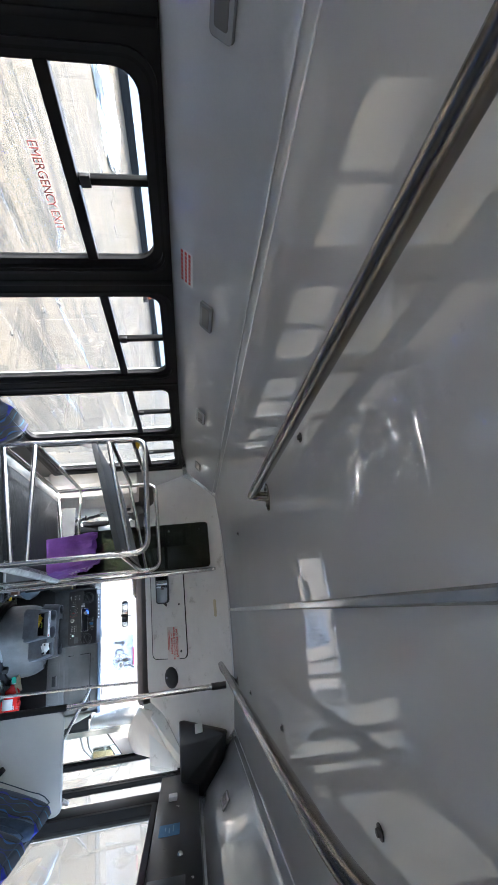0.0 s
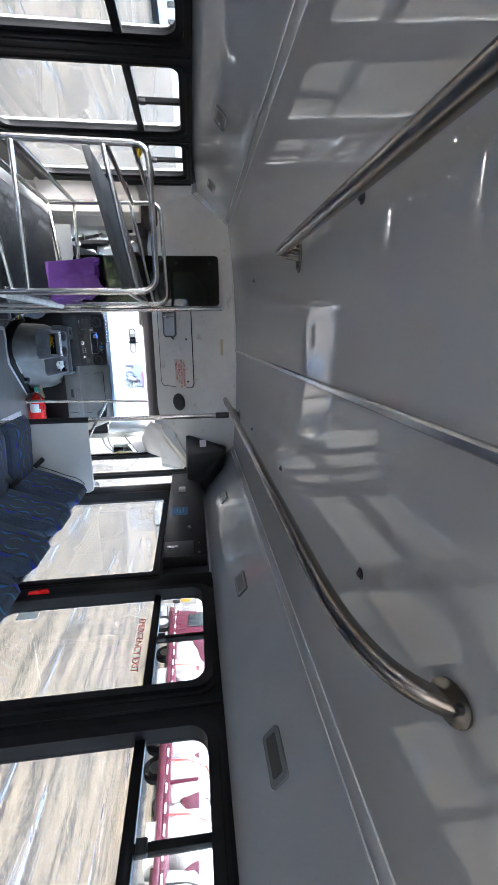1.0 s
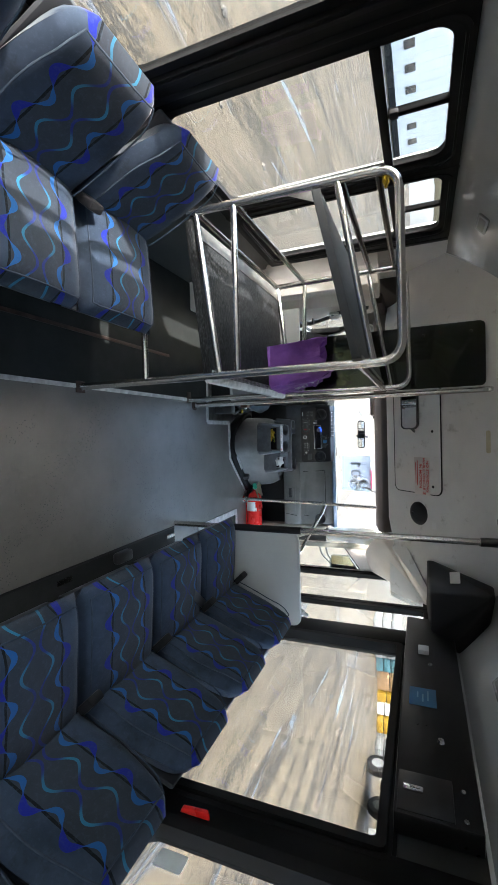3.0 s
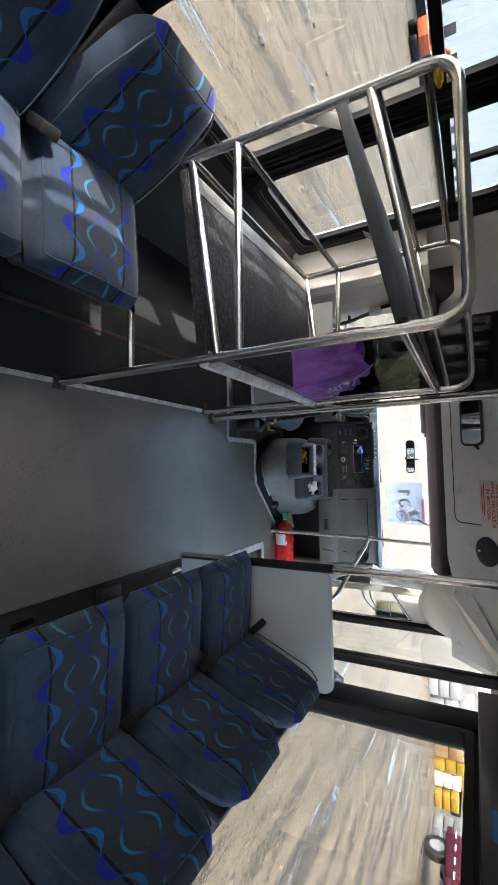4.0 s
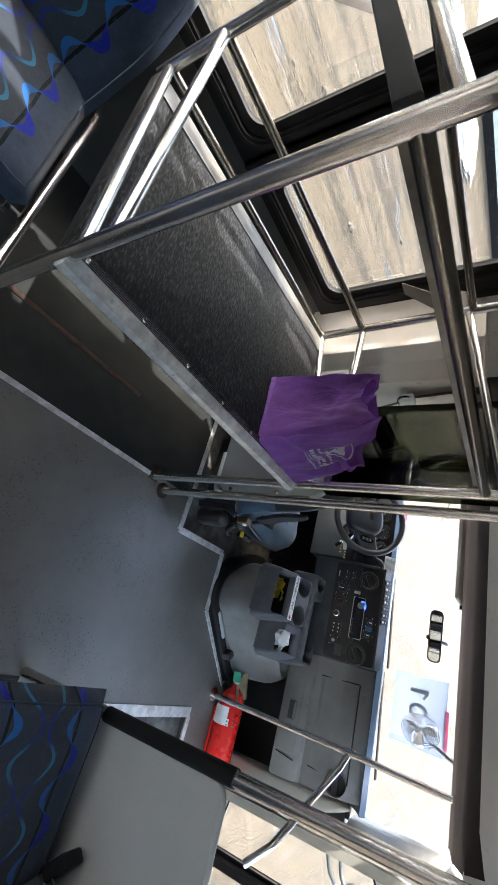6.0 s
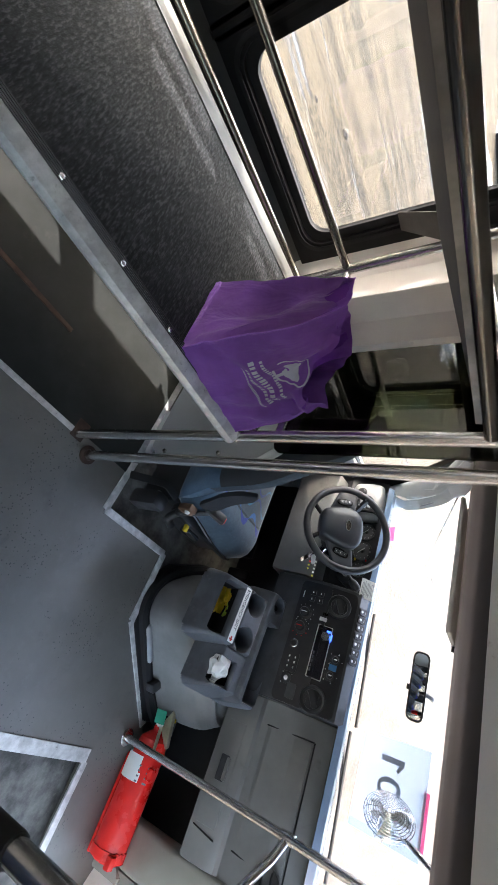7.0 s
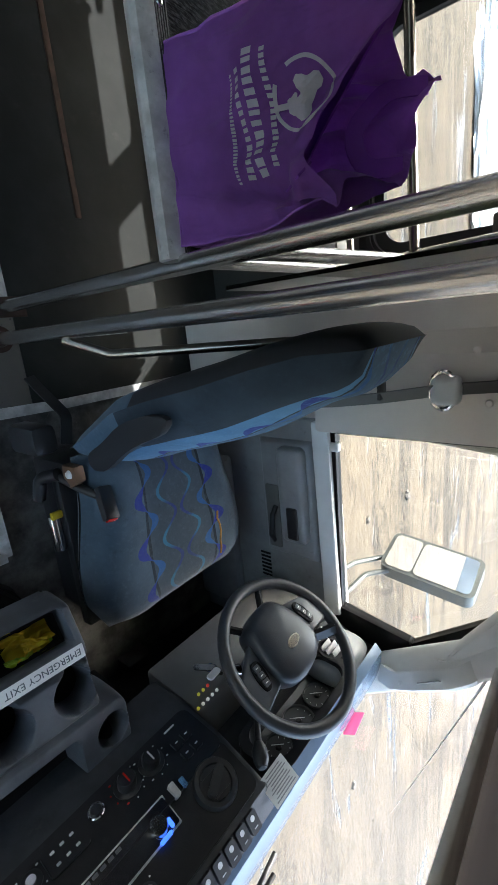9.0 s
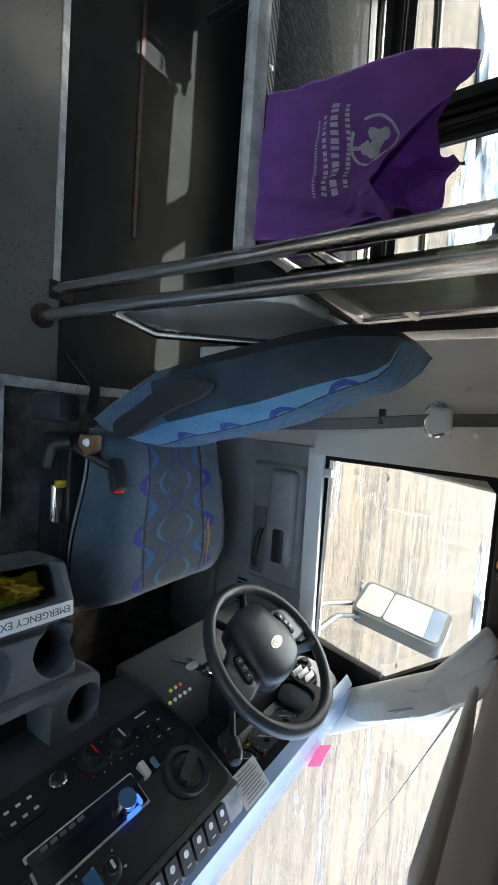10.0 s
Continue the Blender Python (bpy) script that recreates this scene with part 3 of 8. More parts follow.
# side walls: below the windows, above them and the posts between
def side_wall(name, xa, xb, wins, front):
    bm = box((xa, REAR, -0.35), (xb, front, SILL - 0.055))
    box((xa, REAR, HEAD + 0.05), (xb, front, 2.03), bm=bm)
    edges = [REAR] + [e for w in wins for e in (w[0] - 0.06, w[1] + 0.06)] + [front]
    for a, b in zip(edges[::2], edges[1::2]):
        if b > a:
            box((xa, a, SILL - 0.055), (xb, b, HEAD + 0.05), bm=bm)
    return structure(name, bm, low_wall_mat, "dark side wall of the bus below the windows")


side_wall("wall_left", XL - 0.06, XL, WIN_L, -0.03)
bm = box((XR, REAR, -0.35), (XR + 0.06, -0.02, SILL - 0.055))
box((XR, REAR, HEAD + 0.05), (XR + 0.06, 1.05, 2.03), bm=bm)
edges = [REAR] + [e for w in WIN_R for e in (w[0] - 0.06, w[1] + 0.06)] + [-1.60]
for a, b in zip(edges[::2], edges[1::2]):
    if b > a:
        box((XR, a, SILL - 0.055), (XR + 0.06, b, HEAD + 0.05), bm=bm)
box((XR, -1.60, 1.43), (XR + 0.06, -0.14, HEAD + 0.05), bm=bm)
box((XR, -0.14, 1.56), (XR + 0.06, 1.05, HEAD + 0.05), bm=bm)
box((XR, -0.30, SILL - 0.055), (XR + 0.06, -0.16, 1.43), bm=bm)
structure("wall_right", bm, low_wall_mat, "dark side wall of the bus below the windows")
bm = box((XL - 0.06, REAR - 0.06, -0.35), (XR + 0.06, REAR, 0.95))
box((XL - 0.06, REAR - 0.06, 1.6), (XR + 0.06, REAR, 2.03), bm=bm)
box((XL - 0.06, REAR - 0.06, 0.95), (-0.4, REAR, 1.6), bm=bm)
box((0.95, REAR - 0.06, 0.95), (XR + 0.06, REAR, 1.6), bm=bm)
structure("wall_rear", bm, wall_mat, "plain grey rear wall of the bus with a window opening")
structure("trim_window_head", box((XL - 0.002, REAR, 1.678), (XL + 0.008, -0.03, 1.692), 0.003), cove_mat, "thin pale trim above the windows")
structure("trim_window_head", box((XR - 0.008, REAR, 1.678), (XR + 0.002, -0.03, 1.692), 0.003), cove_mat, "thin pale trim above the windows")

count = {"n": 0}


def window(x, y0, y1, z0, z1, inward, transom=True, corner=0.065):
    """A bus window: black rounded frame, transom bar, slider bar and panes."""
    count["n"] += 1
    w = thing("window_%d" % count["n"], (x, (y0 + y1) / 2, z0), "black-framed bus window with rounded corners and a sliding upper pane" if transom else "large black-framed fixed bus window", "window", kind="structure")
    xa, xb = (x - 0.045, x + 0.012) if inward > 0 else (x - 0.012, x + 0.045)
    part("window_frame", ring(round_rect(y0 - 0.10, y1 + 0.10, z0 - 0.075, z1 + 0.058, 0.012), round_rect(y0 - 0.028, y1 + 0.028, z0 - 0.028, z1 + 0.028, corner), xa, xb, "x", 0.004), frame_mat, w)
    part("seal", ring(round_rect(y0 - 0.030, y1 + 0.030, z0 - 0.030, z1 + 0.030, corner), round_rect(y0, y1, z0, z1, corner - 0.006), x - 0.030, x - 0.006 if inward > 0 else x + 0.030, "x", 0.004), rubber_mat, w, "black rubber seal")
    gx = x - 0.018 * inward
    face = x + 0.012 * inward
    part("bead", ring(round_rect(y0 - 0.052, y1 + 0.052, z0 - 0.050, z1 + 0.046, corner + 0.012), round_rect(y0 - 0.038, y1 + 0.038, z0 - 0.037, z1 + 0.036, corner + 0.004), min(face - 0.004 * inward, face + 0.005 * inward), max(face - 0.004 * inward, face + 0.005 * inward), "x", 0.002), rubber_mat, w, "raised black rubber bead")
    zt = 1.425
    if transom:
        part("transom_bar", box((gx - 0.014, y0 - 0.004, zt - 0.018), (gx + 0.016, y1 + 0.004, zt + 0.016), 0.004), frame_mat, w)
        ym = (y0 + y1) / 2
        part("slider_bar", box((gx - 0.010, ym - 0.012, zt + 0.012), (gx + 0.014, ym + 0.012, z1 + 0.004), 0.003), frame_mat, w)
        part("latch", box((gx + 0.008 * inward - 0.008, ym - 0.02, zt + 0.02), (gx + 0.008 * inward + 0.008, ym + 0.02, zt + 0.05), 0.003), black_mat, w, "small black slider latch")
        panes = [(y0, y1, z0, zt), (y0, ym, zt, z1), (ym, y1, zt, z1)]
    else:
        panes = [(y0, y1, z0, z1)]
    for a, b, c, d in panes:
        ob = part("pane", box((gx - 0.002, a - 0.004, c - 0.004), (gx + 0.002, b + 0.004, d + 0.004)), cabin_glass_mat, w)
        ob.visible_shadow = False
    return w


for y0, y1 in WIN_L:
    window(XL, y0, y1, SILL, HEAD, 1)
for y0, y1 in WIN_R:
    window(XR, y0, y1, SILL, HEAD, -1)
window(XR, -1.525, -0.335, 0.70, 1.385, -1, False, 0.02)

# black posts beside the windows take the wall's upper face
for x, wins, s in ((XL, WIN_L, 1), (XR, WIN_R, -1)):
    for (a0, a1), (b0, b1) in zip(wins, wins[1:]):
        bm = box((min(x, x + s * 0.016), a1 + 0.085, SILL - 0.075), (max(x, x + s * 0.016), b0 - 0.085, HEAD + 0.056), 0.004)
        structure("trim_post", bm, frame_mat, "black post cover between two windows")
structure("trim_post", box((XR - 0.016, -1.685, SILL - 0.075), (XR, -1.55, HEAD + 0.056), 0.004), frame_mat, "black post cover with a red release latch")
structure("trim_post", box((XL, -0.07, SILL - 0.075), (XL + 0.016, -0.03, HEAD + 0.056), 0.004), frame_mat, "black window surround at the end of the wall")

# sloping front cap over the windscreen
bm = prism([(cap_y(2.0), 2.0), (cap_y(1.31), 1.31), (cap_y(1.31) + 0.02, 1.292), (cap_y(1.31) + 0.06, 1.31), (cap_y(2.0) + 0.06, 2.03)], XL - 0.05, XR + 0.05, "x")
structure("wall_cap_side", prism([(-0.03, 1.10), (-0.03, 1.80), (cap_y(1.80) + 0.03, 1.80), (cap_y(1.25) + 0.05, 1.25), (0.62, 1.20), (0.34, 1.20), (0.30, 1.10)], XL - 0.075, XL + 0.004, "x"), cap_mat, "grey side panel between the last window and the front cap")
structure("wall_front_cap", bm, cap_mat, "grey sloping front cap above the windscreen")
structure("trim_cap", tube([(-0.60, cap_y(1.985) - 0.004, 1.966), (XC, cap_y(1.985) - 0.006, 1.987), (1.14, cap_y(1.985) - 0.004, 1.966)], 0.007, seg=8), cove_mat, "rounded joint between the ceiling and the front cap")
for a, b in (((XL, cap_y(1.69), 1.69), (-0.60, cap_y(1.97), 1.968)), ((XR, cap_y(1.69), 1.69), (1.14, cap_y(1.97), 1.968))):
    structure("trim_cap", tube([a, b], 0.008, seg=8), cove_mat, "rounded joint at the end of the cove")


# ---- the driver's cab ----
# side of the cab behind and beside the driver
bm = prism([(-0.02, 0.0), (-0.02, 1.30), (0.36, 1.28), (0.42, 1.18), (0.36, 0.66), (0.34, 0.0)], XL - 0.03, -0.68, "x", 0.012)
structure("wall_cab_left", bm, beige_mat, "beige moulded pillar trim behind the driver's door")
bm = prism([(XL, -0.09), (-0.62, 0.14), (-0.60, 0.36), (-0.72, 0.36), (XL, 0.0)], 0.60, 1.24, "z", 0.02)
structure("trim_pillar", bm, beige_mat, "beige curved pillar cover with two screws")
DX = -0.655
# driver's door with its window
door = thing("driver_door", (DX, 0.7, 0.0), "grey moulded cab door with armrest, pull and window", "door")
part("door_card", prism([(0.34, -0.12), (0.34, 0.615), (1.06, 0.635), (1.32, 0.62), (1.32, -0.12)], DX - 0.05, DX, "x", 0.01), door_mat, door)
part("sill_cap", hull([(DX - 0.06, 0.34, 0.575), (DX + 0.03, 0.34, 0.575), (DX - 0.06, 0.34, 0.625), (DX + 0.012, 0.34, 0.625), (DX - 0.06, 1.04, 0.59), (DX + 0.03, 1.04, 0.59), (DX - 0.06, 1.04, 0.64), (DX + 0.012, 1.04, 0.64)], 0.006), trim_mat, door, "pale grey belt strip along the glass")
part("armrest", box((DX - 0.005, 0.43, 0.44), (DX + 0.055, 0.78, 0.545), 0.022, 3), door_mat, door)
part("pull_cup", box((DX + 0.045, 0.64, 0.475), (DX + 0.062, 0.76, 0.52), 0.008), black_mat, door)
for k in range(7):
    part("vent_slot", box((DX - 0.002, 0.88 + 0.016 * k, 0.30), (DX + 0.0025, 0.888 + 0.016 * k, 0.345)), rubber_mat, door)
part("armrest_base", hull([(DX - 0.004, 0.41, 0.34), (DX - 0.004, 0.86, 0.34), (DX - 0.004, 0.41, 0.57), (DX - 0.004, 0.86, 0.57), (DX + 0.02, 0.425, 0.36), (DX + 0.02, 0.845, 0.36), (DX + 0.02, 0.425, 0.555), (DX + 0.02, 0.845, 0.555)], 0.006), door_mat, door)
part("release_plate", box((DX - 0.004, 0.58, 0.365), (DX + 0.026, 0.83, 0.425), 0.01), dash_mat, door)
part("release_handle", tube([(DX + 0.024, 0.66, 0.41), (DX + 0.045, 0.69, 0.405), (DX + 0.045, 0.77, 0.395), (DX + 0.024, 0.80, 0.39)], 0.010, 0.02), black_mat, door, "black release handle")
part("pocket", box((DX - 0.004, 0.50, -0.02), (DX + 0.05, 1.15, 0.20), 0.02), door_mat, door)
part("lock_knob", box((DX - 0.02, 0.41, 0.615), (DX + 0.004, 0.44, 0.655), 0.006), trim_mat, door)
fr = [(0.355, 0.62), (0.355, 1.13), (0.40, 1.165), (0.875, 1.165), (1.09, 0.90), (1.05, 0.62)]
inn = [(0.380, 0.642), (0.380, 1.112), (0.412, 1.138), (0.855, 1.138), (1.055, 0.885), (1.01, 0.642)]
part("window_frame", ring(fr, inn, DX - 0.035, DX - 0.005, "x", 0.004), frame_mat, door)
g = part("pane", prism(inn, DX - 0.022, DX - 0.018, "x"), glass_mat, door)
g.visible_shadow = False
part("mirror_sail", prism([(1.005, 0.62), (1.045, 0.875), (1.10, 0.905), (1.26, 0.72), (1.28, 0.60)], DX - 0.03, DX + 0.004, "x", 0.003), frame_mat, door, "black corner piece below the pillar")

# windscreen, pillars, header
def screen(u, v):
    x0, x1 = (-0.60, 1.14), (-0.50, 1.04)
    xa, xb = x0[0] + (x1[0] - x0[0]) * v, x0[1] + (x1[1] - x0[1]) * v
    bow = 1 - (2 * u - 1) ** 2
    return (xa + (xb - xa) * u, 1.20 + 0.16 * bow - (0.17 + 0.06 * bow) * v, 0.70 + 0.47 * v)


wind = thing("windscreen", (0.27, 1.4, 0.75), "wide curved laminated windscreen", "windscreen", kind="structure")
g = part("pane", skin(screen, 16, 4, 0.004), glass_mat, wind)
g.visible_shadow = False
part("seal", tube([screen(u / 16, 0) for u in range(17)], 0.012, seg=6), rubber_mat, wind)
part("seal", tube([screen(u / 16, 1) for u in range(17)], 0.012, seg=6), rubber_mat, wind)
for s, xb, xt in ((1, -0.60, -0.52), (-1, 1.14, 1.06)):
    pil = hull([(xb, 1.20, 0.70), (xb - s * 0.045, 1.17, 0.70), (xb + s * 0.025, 1.29, 0.72), (xb - s * 0.09, 1.22, 0.70),
                (xt, 0.86, 1.19), (xt - s * 0.055, 0.80, 1.20), (xt + s * 0.03, 0.92, 1.16), (xt - s * 0.12, 0.86, 1.22)], 0.014, 3)
    structure("pillar", pil, trim_mat, "pale grey moulded windscreen pillar")
handle = thing("grab_handle", (-0.55, 1.06, 0.845), "pale grey moulded grab handle on the windscreen pillar", "handle")
part("bar", tube([(-0.565, 1.125, 0.825), (-0.530, 1.100, 0.875), (-0.512, 1.050, 0.945), (-0.510, 0.995, 1.035), (-0.515, 0.965, 1.075), (-0.545, 0.945, 1.105)], 0.016, 0.05, flat=(0.048, 0.024)), trim_mat, handle)
part("end_lobe", hull([(-0.53, 1.07, 0.885), (-0.50, 1.085, 0.895), (-0.53, 1.11, 0.875), (-0.495, 1.05, 0.945), (-0.53, 1.04, 0.95), (-0.505, 1.105, 0.915)], 0.012, 3), trim_mat, handle)
part("end_lobe", hull([(-0.535, 0.975, 1.045), (-0.50, 0.985, 1.055), (-0.535, 1.01, 1.035), (-0.495, 0.965, 1.095), (-0.535, 0.95, 1.10), (-0.51, 1.005, 1.08)], 0.012, 3), trim_mat, handle)
# Darker plate on the handle: shade of the grip recess put into colour.
part("recess", plate((-0.497, 1.016, 0.985), (0.04, 0.53, -0.84), (-0.75, 0.55, 0.35), 0.070, 0.016, 0.003, 0.006), door_mat, handle, "darker plate for the shade in the grip recess")


structure("pillar_flare", hull([(-0.56, 1.00, 0.99), (-0.60, 0.99, 0.99), (-0.55, 0.97, 1.02), (-0.575, 0.90, 1.10), (-0.600, 0.76, 1.160), (-0.63, 0.76, 1.155), (-0.55, 0.90, 1.15), (-0.57, 0.80, 1.19), (-0.53, 0.94, 1.13), (-0.62, 0.80, 1.20)], 0.012, 3), trim_mat, "pale grey moulding where the pillar meets the headliner")


def header(u, v):
    x = -0.70 + 1.71 * u
    prof = [(0.585, 1.318), (0.635, 1.252), (0.74, 1.203), (0.96, 1.165), (1.11, 1.185)]
    k = v * 4
    i = min(3, int(k))
    f = k - i
    return (x, prof[i][0] * (1 - f) + prof[i + 1][0] * f + 0.03 * (1 - (2 * u - 1) ** 2), prof[i][1] * (1 - f) + prof[i + 1][1] * f)


structure("ceiling_cab", skin(header, 12, 12, 0.02), liner_mat, "brown-grey cloth headliner over the windscreen", 60)
structure("trim_door_head", box((DX - 0.06, 0.30, 1.150), (DX + 0.012, 0.98, 1.30), 0.008), liner_mat, "dark cloth-covered edge above the driver's window")
structure("ceiling_cab", hull([(-0.70, 0.50, 1.42), (-0.70, 0.62, 1.24), (-0.70, 0.95, 1.24), (-0.90, 0.95, 1.24), (-0.90, 0.50, 1.42), (-0.66, 0.62, 1.20), (-0.66, 0.90, 1.18), (-0.88, 0.50, 1.22)], 0.01), liner_mat, "brown-grey cloth headliner over the driver's door")
visor = thing("sun_visor", (-0.17, 0.91, 1.150), "folded grey vinyl sun visor under the headliner", "visor")
part("board", box((-0.45, 0.84, 1.148), (0.10, 1.02, 1.166), 0.009, 4), surf("grey_vinyl_visor", (0.62, 0.62, 0.59), 0.7), visor)
part("hinge_rod", tube([(-0.49, 1.01, 1.165), (-0.44, 1.012, 1.157), (0.12, 1.012, 1.157)], 0.006, 0.02), black_mat, visor)

# dash: sloping face with the black centre panel, cowl, top and lower parts
DF = [(0.92, 0.42), (0.925, 0.52), (0.945, 0.66), (1.00, 0.79), (1.05, 0.812), (1.10, 0.80), (1.24, 0.70), (1.24, 0.42)]
dash = thing("dashboard", (0.27, 1.1, 0.42), "dark grey cab dashboard with a black centre panel", "dashboard")
part("centre_body", prism(DF, -0.02, 0.485, "x", 0.012), char_mat, dash)
part("passenger_body", prism([(0.990, 0.362), (0.950, 0.370), (0.945, 0.392), (0.955, 0.480), (0.968, 0.505), (0.985, 0.515), (1.000, 0.62), (1.032, 0.735), (1.065, 0.785), (1.09, 0.792), (1.13, 0.78), (1.22, 0.70), (1.22, 0.362)], 0.487, 1.045, "x", 0.010), dash_mat, dash)
part("glove_lid", hull([(x, y - d, z) for x in (0.575, 0.955) for y, z in ((0.9925, 0.545), (1.0265, 0.722)) for d in (0.004, -0.004)], 0.003), dash_mat, dash, "grey glove box lid")
part("lower_lid", hull([(x, y - d, z) for x in (0.60, 0.935) for y, z in ((0.947, 0.392), (0.955, 0.474)) for d in (0.004, -0.004)], 0.003), dash_mat, dash, "grey lower tray lid")
for x0, x1, y0, z0, y1, z1 in ((0.962, 0.985, 0.9885, 0.540, 1.025, 0.726), (0.945, 0.962, 0.944, 0.388, 0.953, 0.480), (0.570, 0.565, 0.9885, 0.540, 1.025, 0.726)):
    part("seam", tube([(x0, y0, z0), (x1, y1, z1)], 0.0028, seg=6), rubber_mat, dash, "dark panel joint")
part("seam", tube([(0.565, 1.0285, 0.728), (0.985, 1.0285, 0.728)], 0.0028, seg=6), rubber_mat, dash, "dark panel joint")
part("lid_recess", box((0.715, 0.938, 0.415), (0.80, 0.949, 0.450), 0.004), char_mat, dash, "dark pull recess")
part("lid_pull", box((0.72, 0.934, 0.443), (0.795, 0.945, 0.458), 0.004), dash_mat, dash)
part("end_vent", lathe([(0.0, 0.0), (0.035, 0.0), (0.045, 0.006), (0.048, 0.014)], (0.990, 1.012, 0.680), (0, -1, 0.25), 24), black_mat, dash, "round black air vent")
for k in (-1, 1):
    part("vent_vane", box((0.955, 1.000, 0.679 + 0.016 * k), (1.025, 1.008, 0.683 + 0.016 * k)), rubber_mat, dash)
part("driver_body", prism([(1.06, 0.36), (1.05, 0.60), (1.10, 0.68), (1.12, 0.77), (1.16, 0.765), (1.22, 0.70), (1.22, 0.36)], -0.66, -0.022, "x", 0.012), char_mat, dash)
part("knee_panel", hull([(-0.60, 0.93, 0.36), (-0.03, 0.93, 0.36), (-0.60, 0.96, 0.56), (-0.03, 0.945, 0.56), (-0.60, 1.08, 0.36), (-0.03, 1.08, 0.36), (-0.60, 1.08, 0.58), (-0.03, 1.08, 0.58)], 0.012), dash_mat, dash)
# The sky mirrored on the dash top is put into its blue colour.
part("top_pad", prism([(1.03, 0.798), (1.055, 0.818), (1.10, 0.816), (1.16, 0.800), (1.265, 0.752), (1.275, 0.72), (1.225, 0.67), (1.10, 0.77)], -0.58, 1.075, "x", 0.004), surf("sky_tinted_dash_top", (0.13, 0.185, 0.26), 0.22, wear=0.1), dash, "smooth dash top, coloured blue-grey for the sky mirrored in it")


def dash_at(x, z, off=0.0):
    if z < 0.66:
        y = 0.925 + (z - 0.52) / 0.14 * 0.02
        n = Vector((0, -0.99, 0.14))
    elif z < 0.79:
        y = 0.945 + (z - 0.66) / 0.13 * 0.055
        n = Vector((0, -0.92, 0.39))
    else:
        y, n = 1.02, Vector((0, -0.5, 0.86))
    return Vector((x, y, z)) + n * off, n, Vector((0, n.z, -n.y))


RT = (1, 0, 0)
panel = part("centre_panel", join(plate(dash_at(0.24, 0.615, 0.003)[0], RT, dash_at(0.24, 0.615)[2], 0.48, 0.135, 0.008, 0.02),
                                  plate(dash_at(0.24, 0.722, 0.002)[0], RT, dash_at(0.24, 0.72)[2], 0.48, 0.125, 0.008, 0.02)), dash_black_mat, dash, "black centre panel with controls")


def on_dash(name, x, z, w, h, t, material, r=0.005, off=0.010, label=""):
    p, n, up = dash_at(x, z, off)
    return part(name, plate(p, RT, up, w, h, t, r), material, panel, label)


def dial(name, x, z, r, t, material, off=0.010, label=""):
    p, n, up = dash_at(x, z, off)
    return part(name, lathe([(0, t), (r * 0.86, t), (r, t * 0.75), (r, 0), (0, 0)], p, n, 20), material, panel, label)


screen_mat = surf("radio_face", (0.010, 0.010, 0.014), 0.15, wear=0.1)
led = Mat("blue_display_glow")
led.put(color=(0.02, 0.05, 0.3))
led.bsdf.inputs["Emission Color"].default_value, led.bsdf.inputs["Emission Strength"].default_value = (0.05, 0.15, 1.0, 1), 0.2
def glow(name, color, strength):
    m = Mat(name)
    m.put(color=color, rough=0.3)
    m.bsdf.inputs["Emission Color"].default_value, m.bsdf.inputs["Emission Strength"].default_value = (*color, 1), strength
    return m.m


glow_white, glow_yellow, glow_red = glow("white_pilot_light", (0.9, 0.9, 0.85), 0.012), glow("yellow_pilot_light", (0.8, 0.75, 0.1), 0.015), glow("red_pilot_light", (0.9, 0.08, 0.05), 0.02)
on_dash("radio_surround", 0.265, 0.684, 0.205, 0.062, 0.004, alu_mat, 0.003, 0.009, "bright metal radio surround")
on_dash("radio_face", 0.265, 0.684, 0.198, 0.055, 0.006, screen_mat, 0.003, 0.010, "glossy black radio face")
dial("radio_knob", 0.205, 0.690, 0.019, 0.022, chrome_mat, 0.014, "chrome radio knob")
p, n, up = dash_at(0.205, 0.690, 0.0165)
for dx, dz, w_, h_ in ((0.0, 0.026, 0.03, 0.008), (-0.022, 0.012, 0.008, 0.02), (0.024, -0.010, 0.008, 0.016)):
    part("knob_light", plate(p + Vector((dx, 0, dz)), RT, up, w_, h_, 0.002), led.m, panel, "blue lit key")
for i in range(5):
    on_dash("radio_key", 0.275 + i * 0.016, 0.664, 0.011, 0.006, 0.003, surf("grey_key", (0.12, 0.12, 0.13), 0.4) if i == 0 else bpy.data.materials["grey_key"], 0.001, 0.015)
for x, z in ((0.07, 0.715), (0.435, 0.70)):
    p, n, up = dash_at(x, z, 0.008)
    part("vent_ring", lathe([(0.036, 0.010), (0.046, 0.012), (0.050, 0.004), (0.050, 0.0), (0.034, 0.0), (0.036, 0.010)], p, n, 24), black_mat, panel)
    part("vent_ball", lathe([(0.0, 0.012), (0.034, 0.006), (0.034, -0.01), (0, -0.01)], p, n, 20), dash_black_mat, panel)
    part("vent_paddle", plate(p + n * 0.008, (0.9, up.y * 0.44, up.z * 0.44), (-0.44, up.y * 0.9, up.z * 0.9), 0.062, 0.020, 0.014, 0.008), black_mat, panel, "black vent paddle")
    for k in (-1, 1):
        part("vent_vane", plate(p + up * (0.022 * k) + n * 0.004, RT, up, 0.042, 0.003, 0.006, 0.001), black_mat, panel)
for x, z in ((0.135, 0.592), (0.195, 0.588)):
    dial("control_ring", x, z, 0.029, 0.005, black_mat, 0.010)
    dial("control_knob", x, z, 0.020, 0.022, dash_black_mat, 0.013)
    p, n, up = dash_at(x, z, 0.034)
    part("pointer", plate(p, RT, up, 0.003, 0.024, 0.003, 0.001), white_mat if x < 0.15 else red_mat, panel)
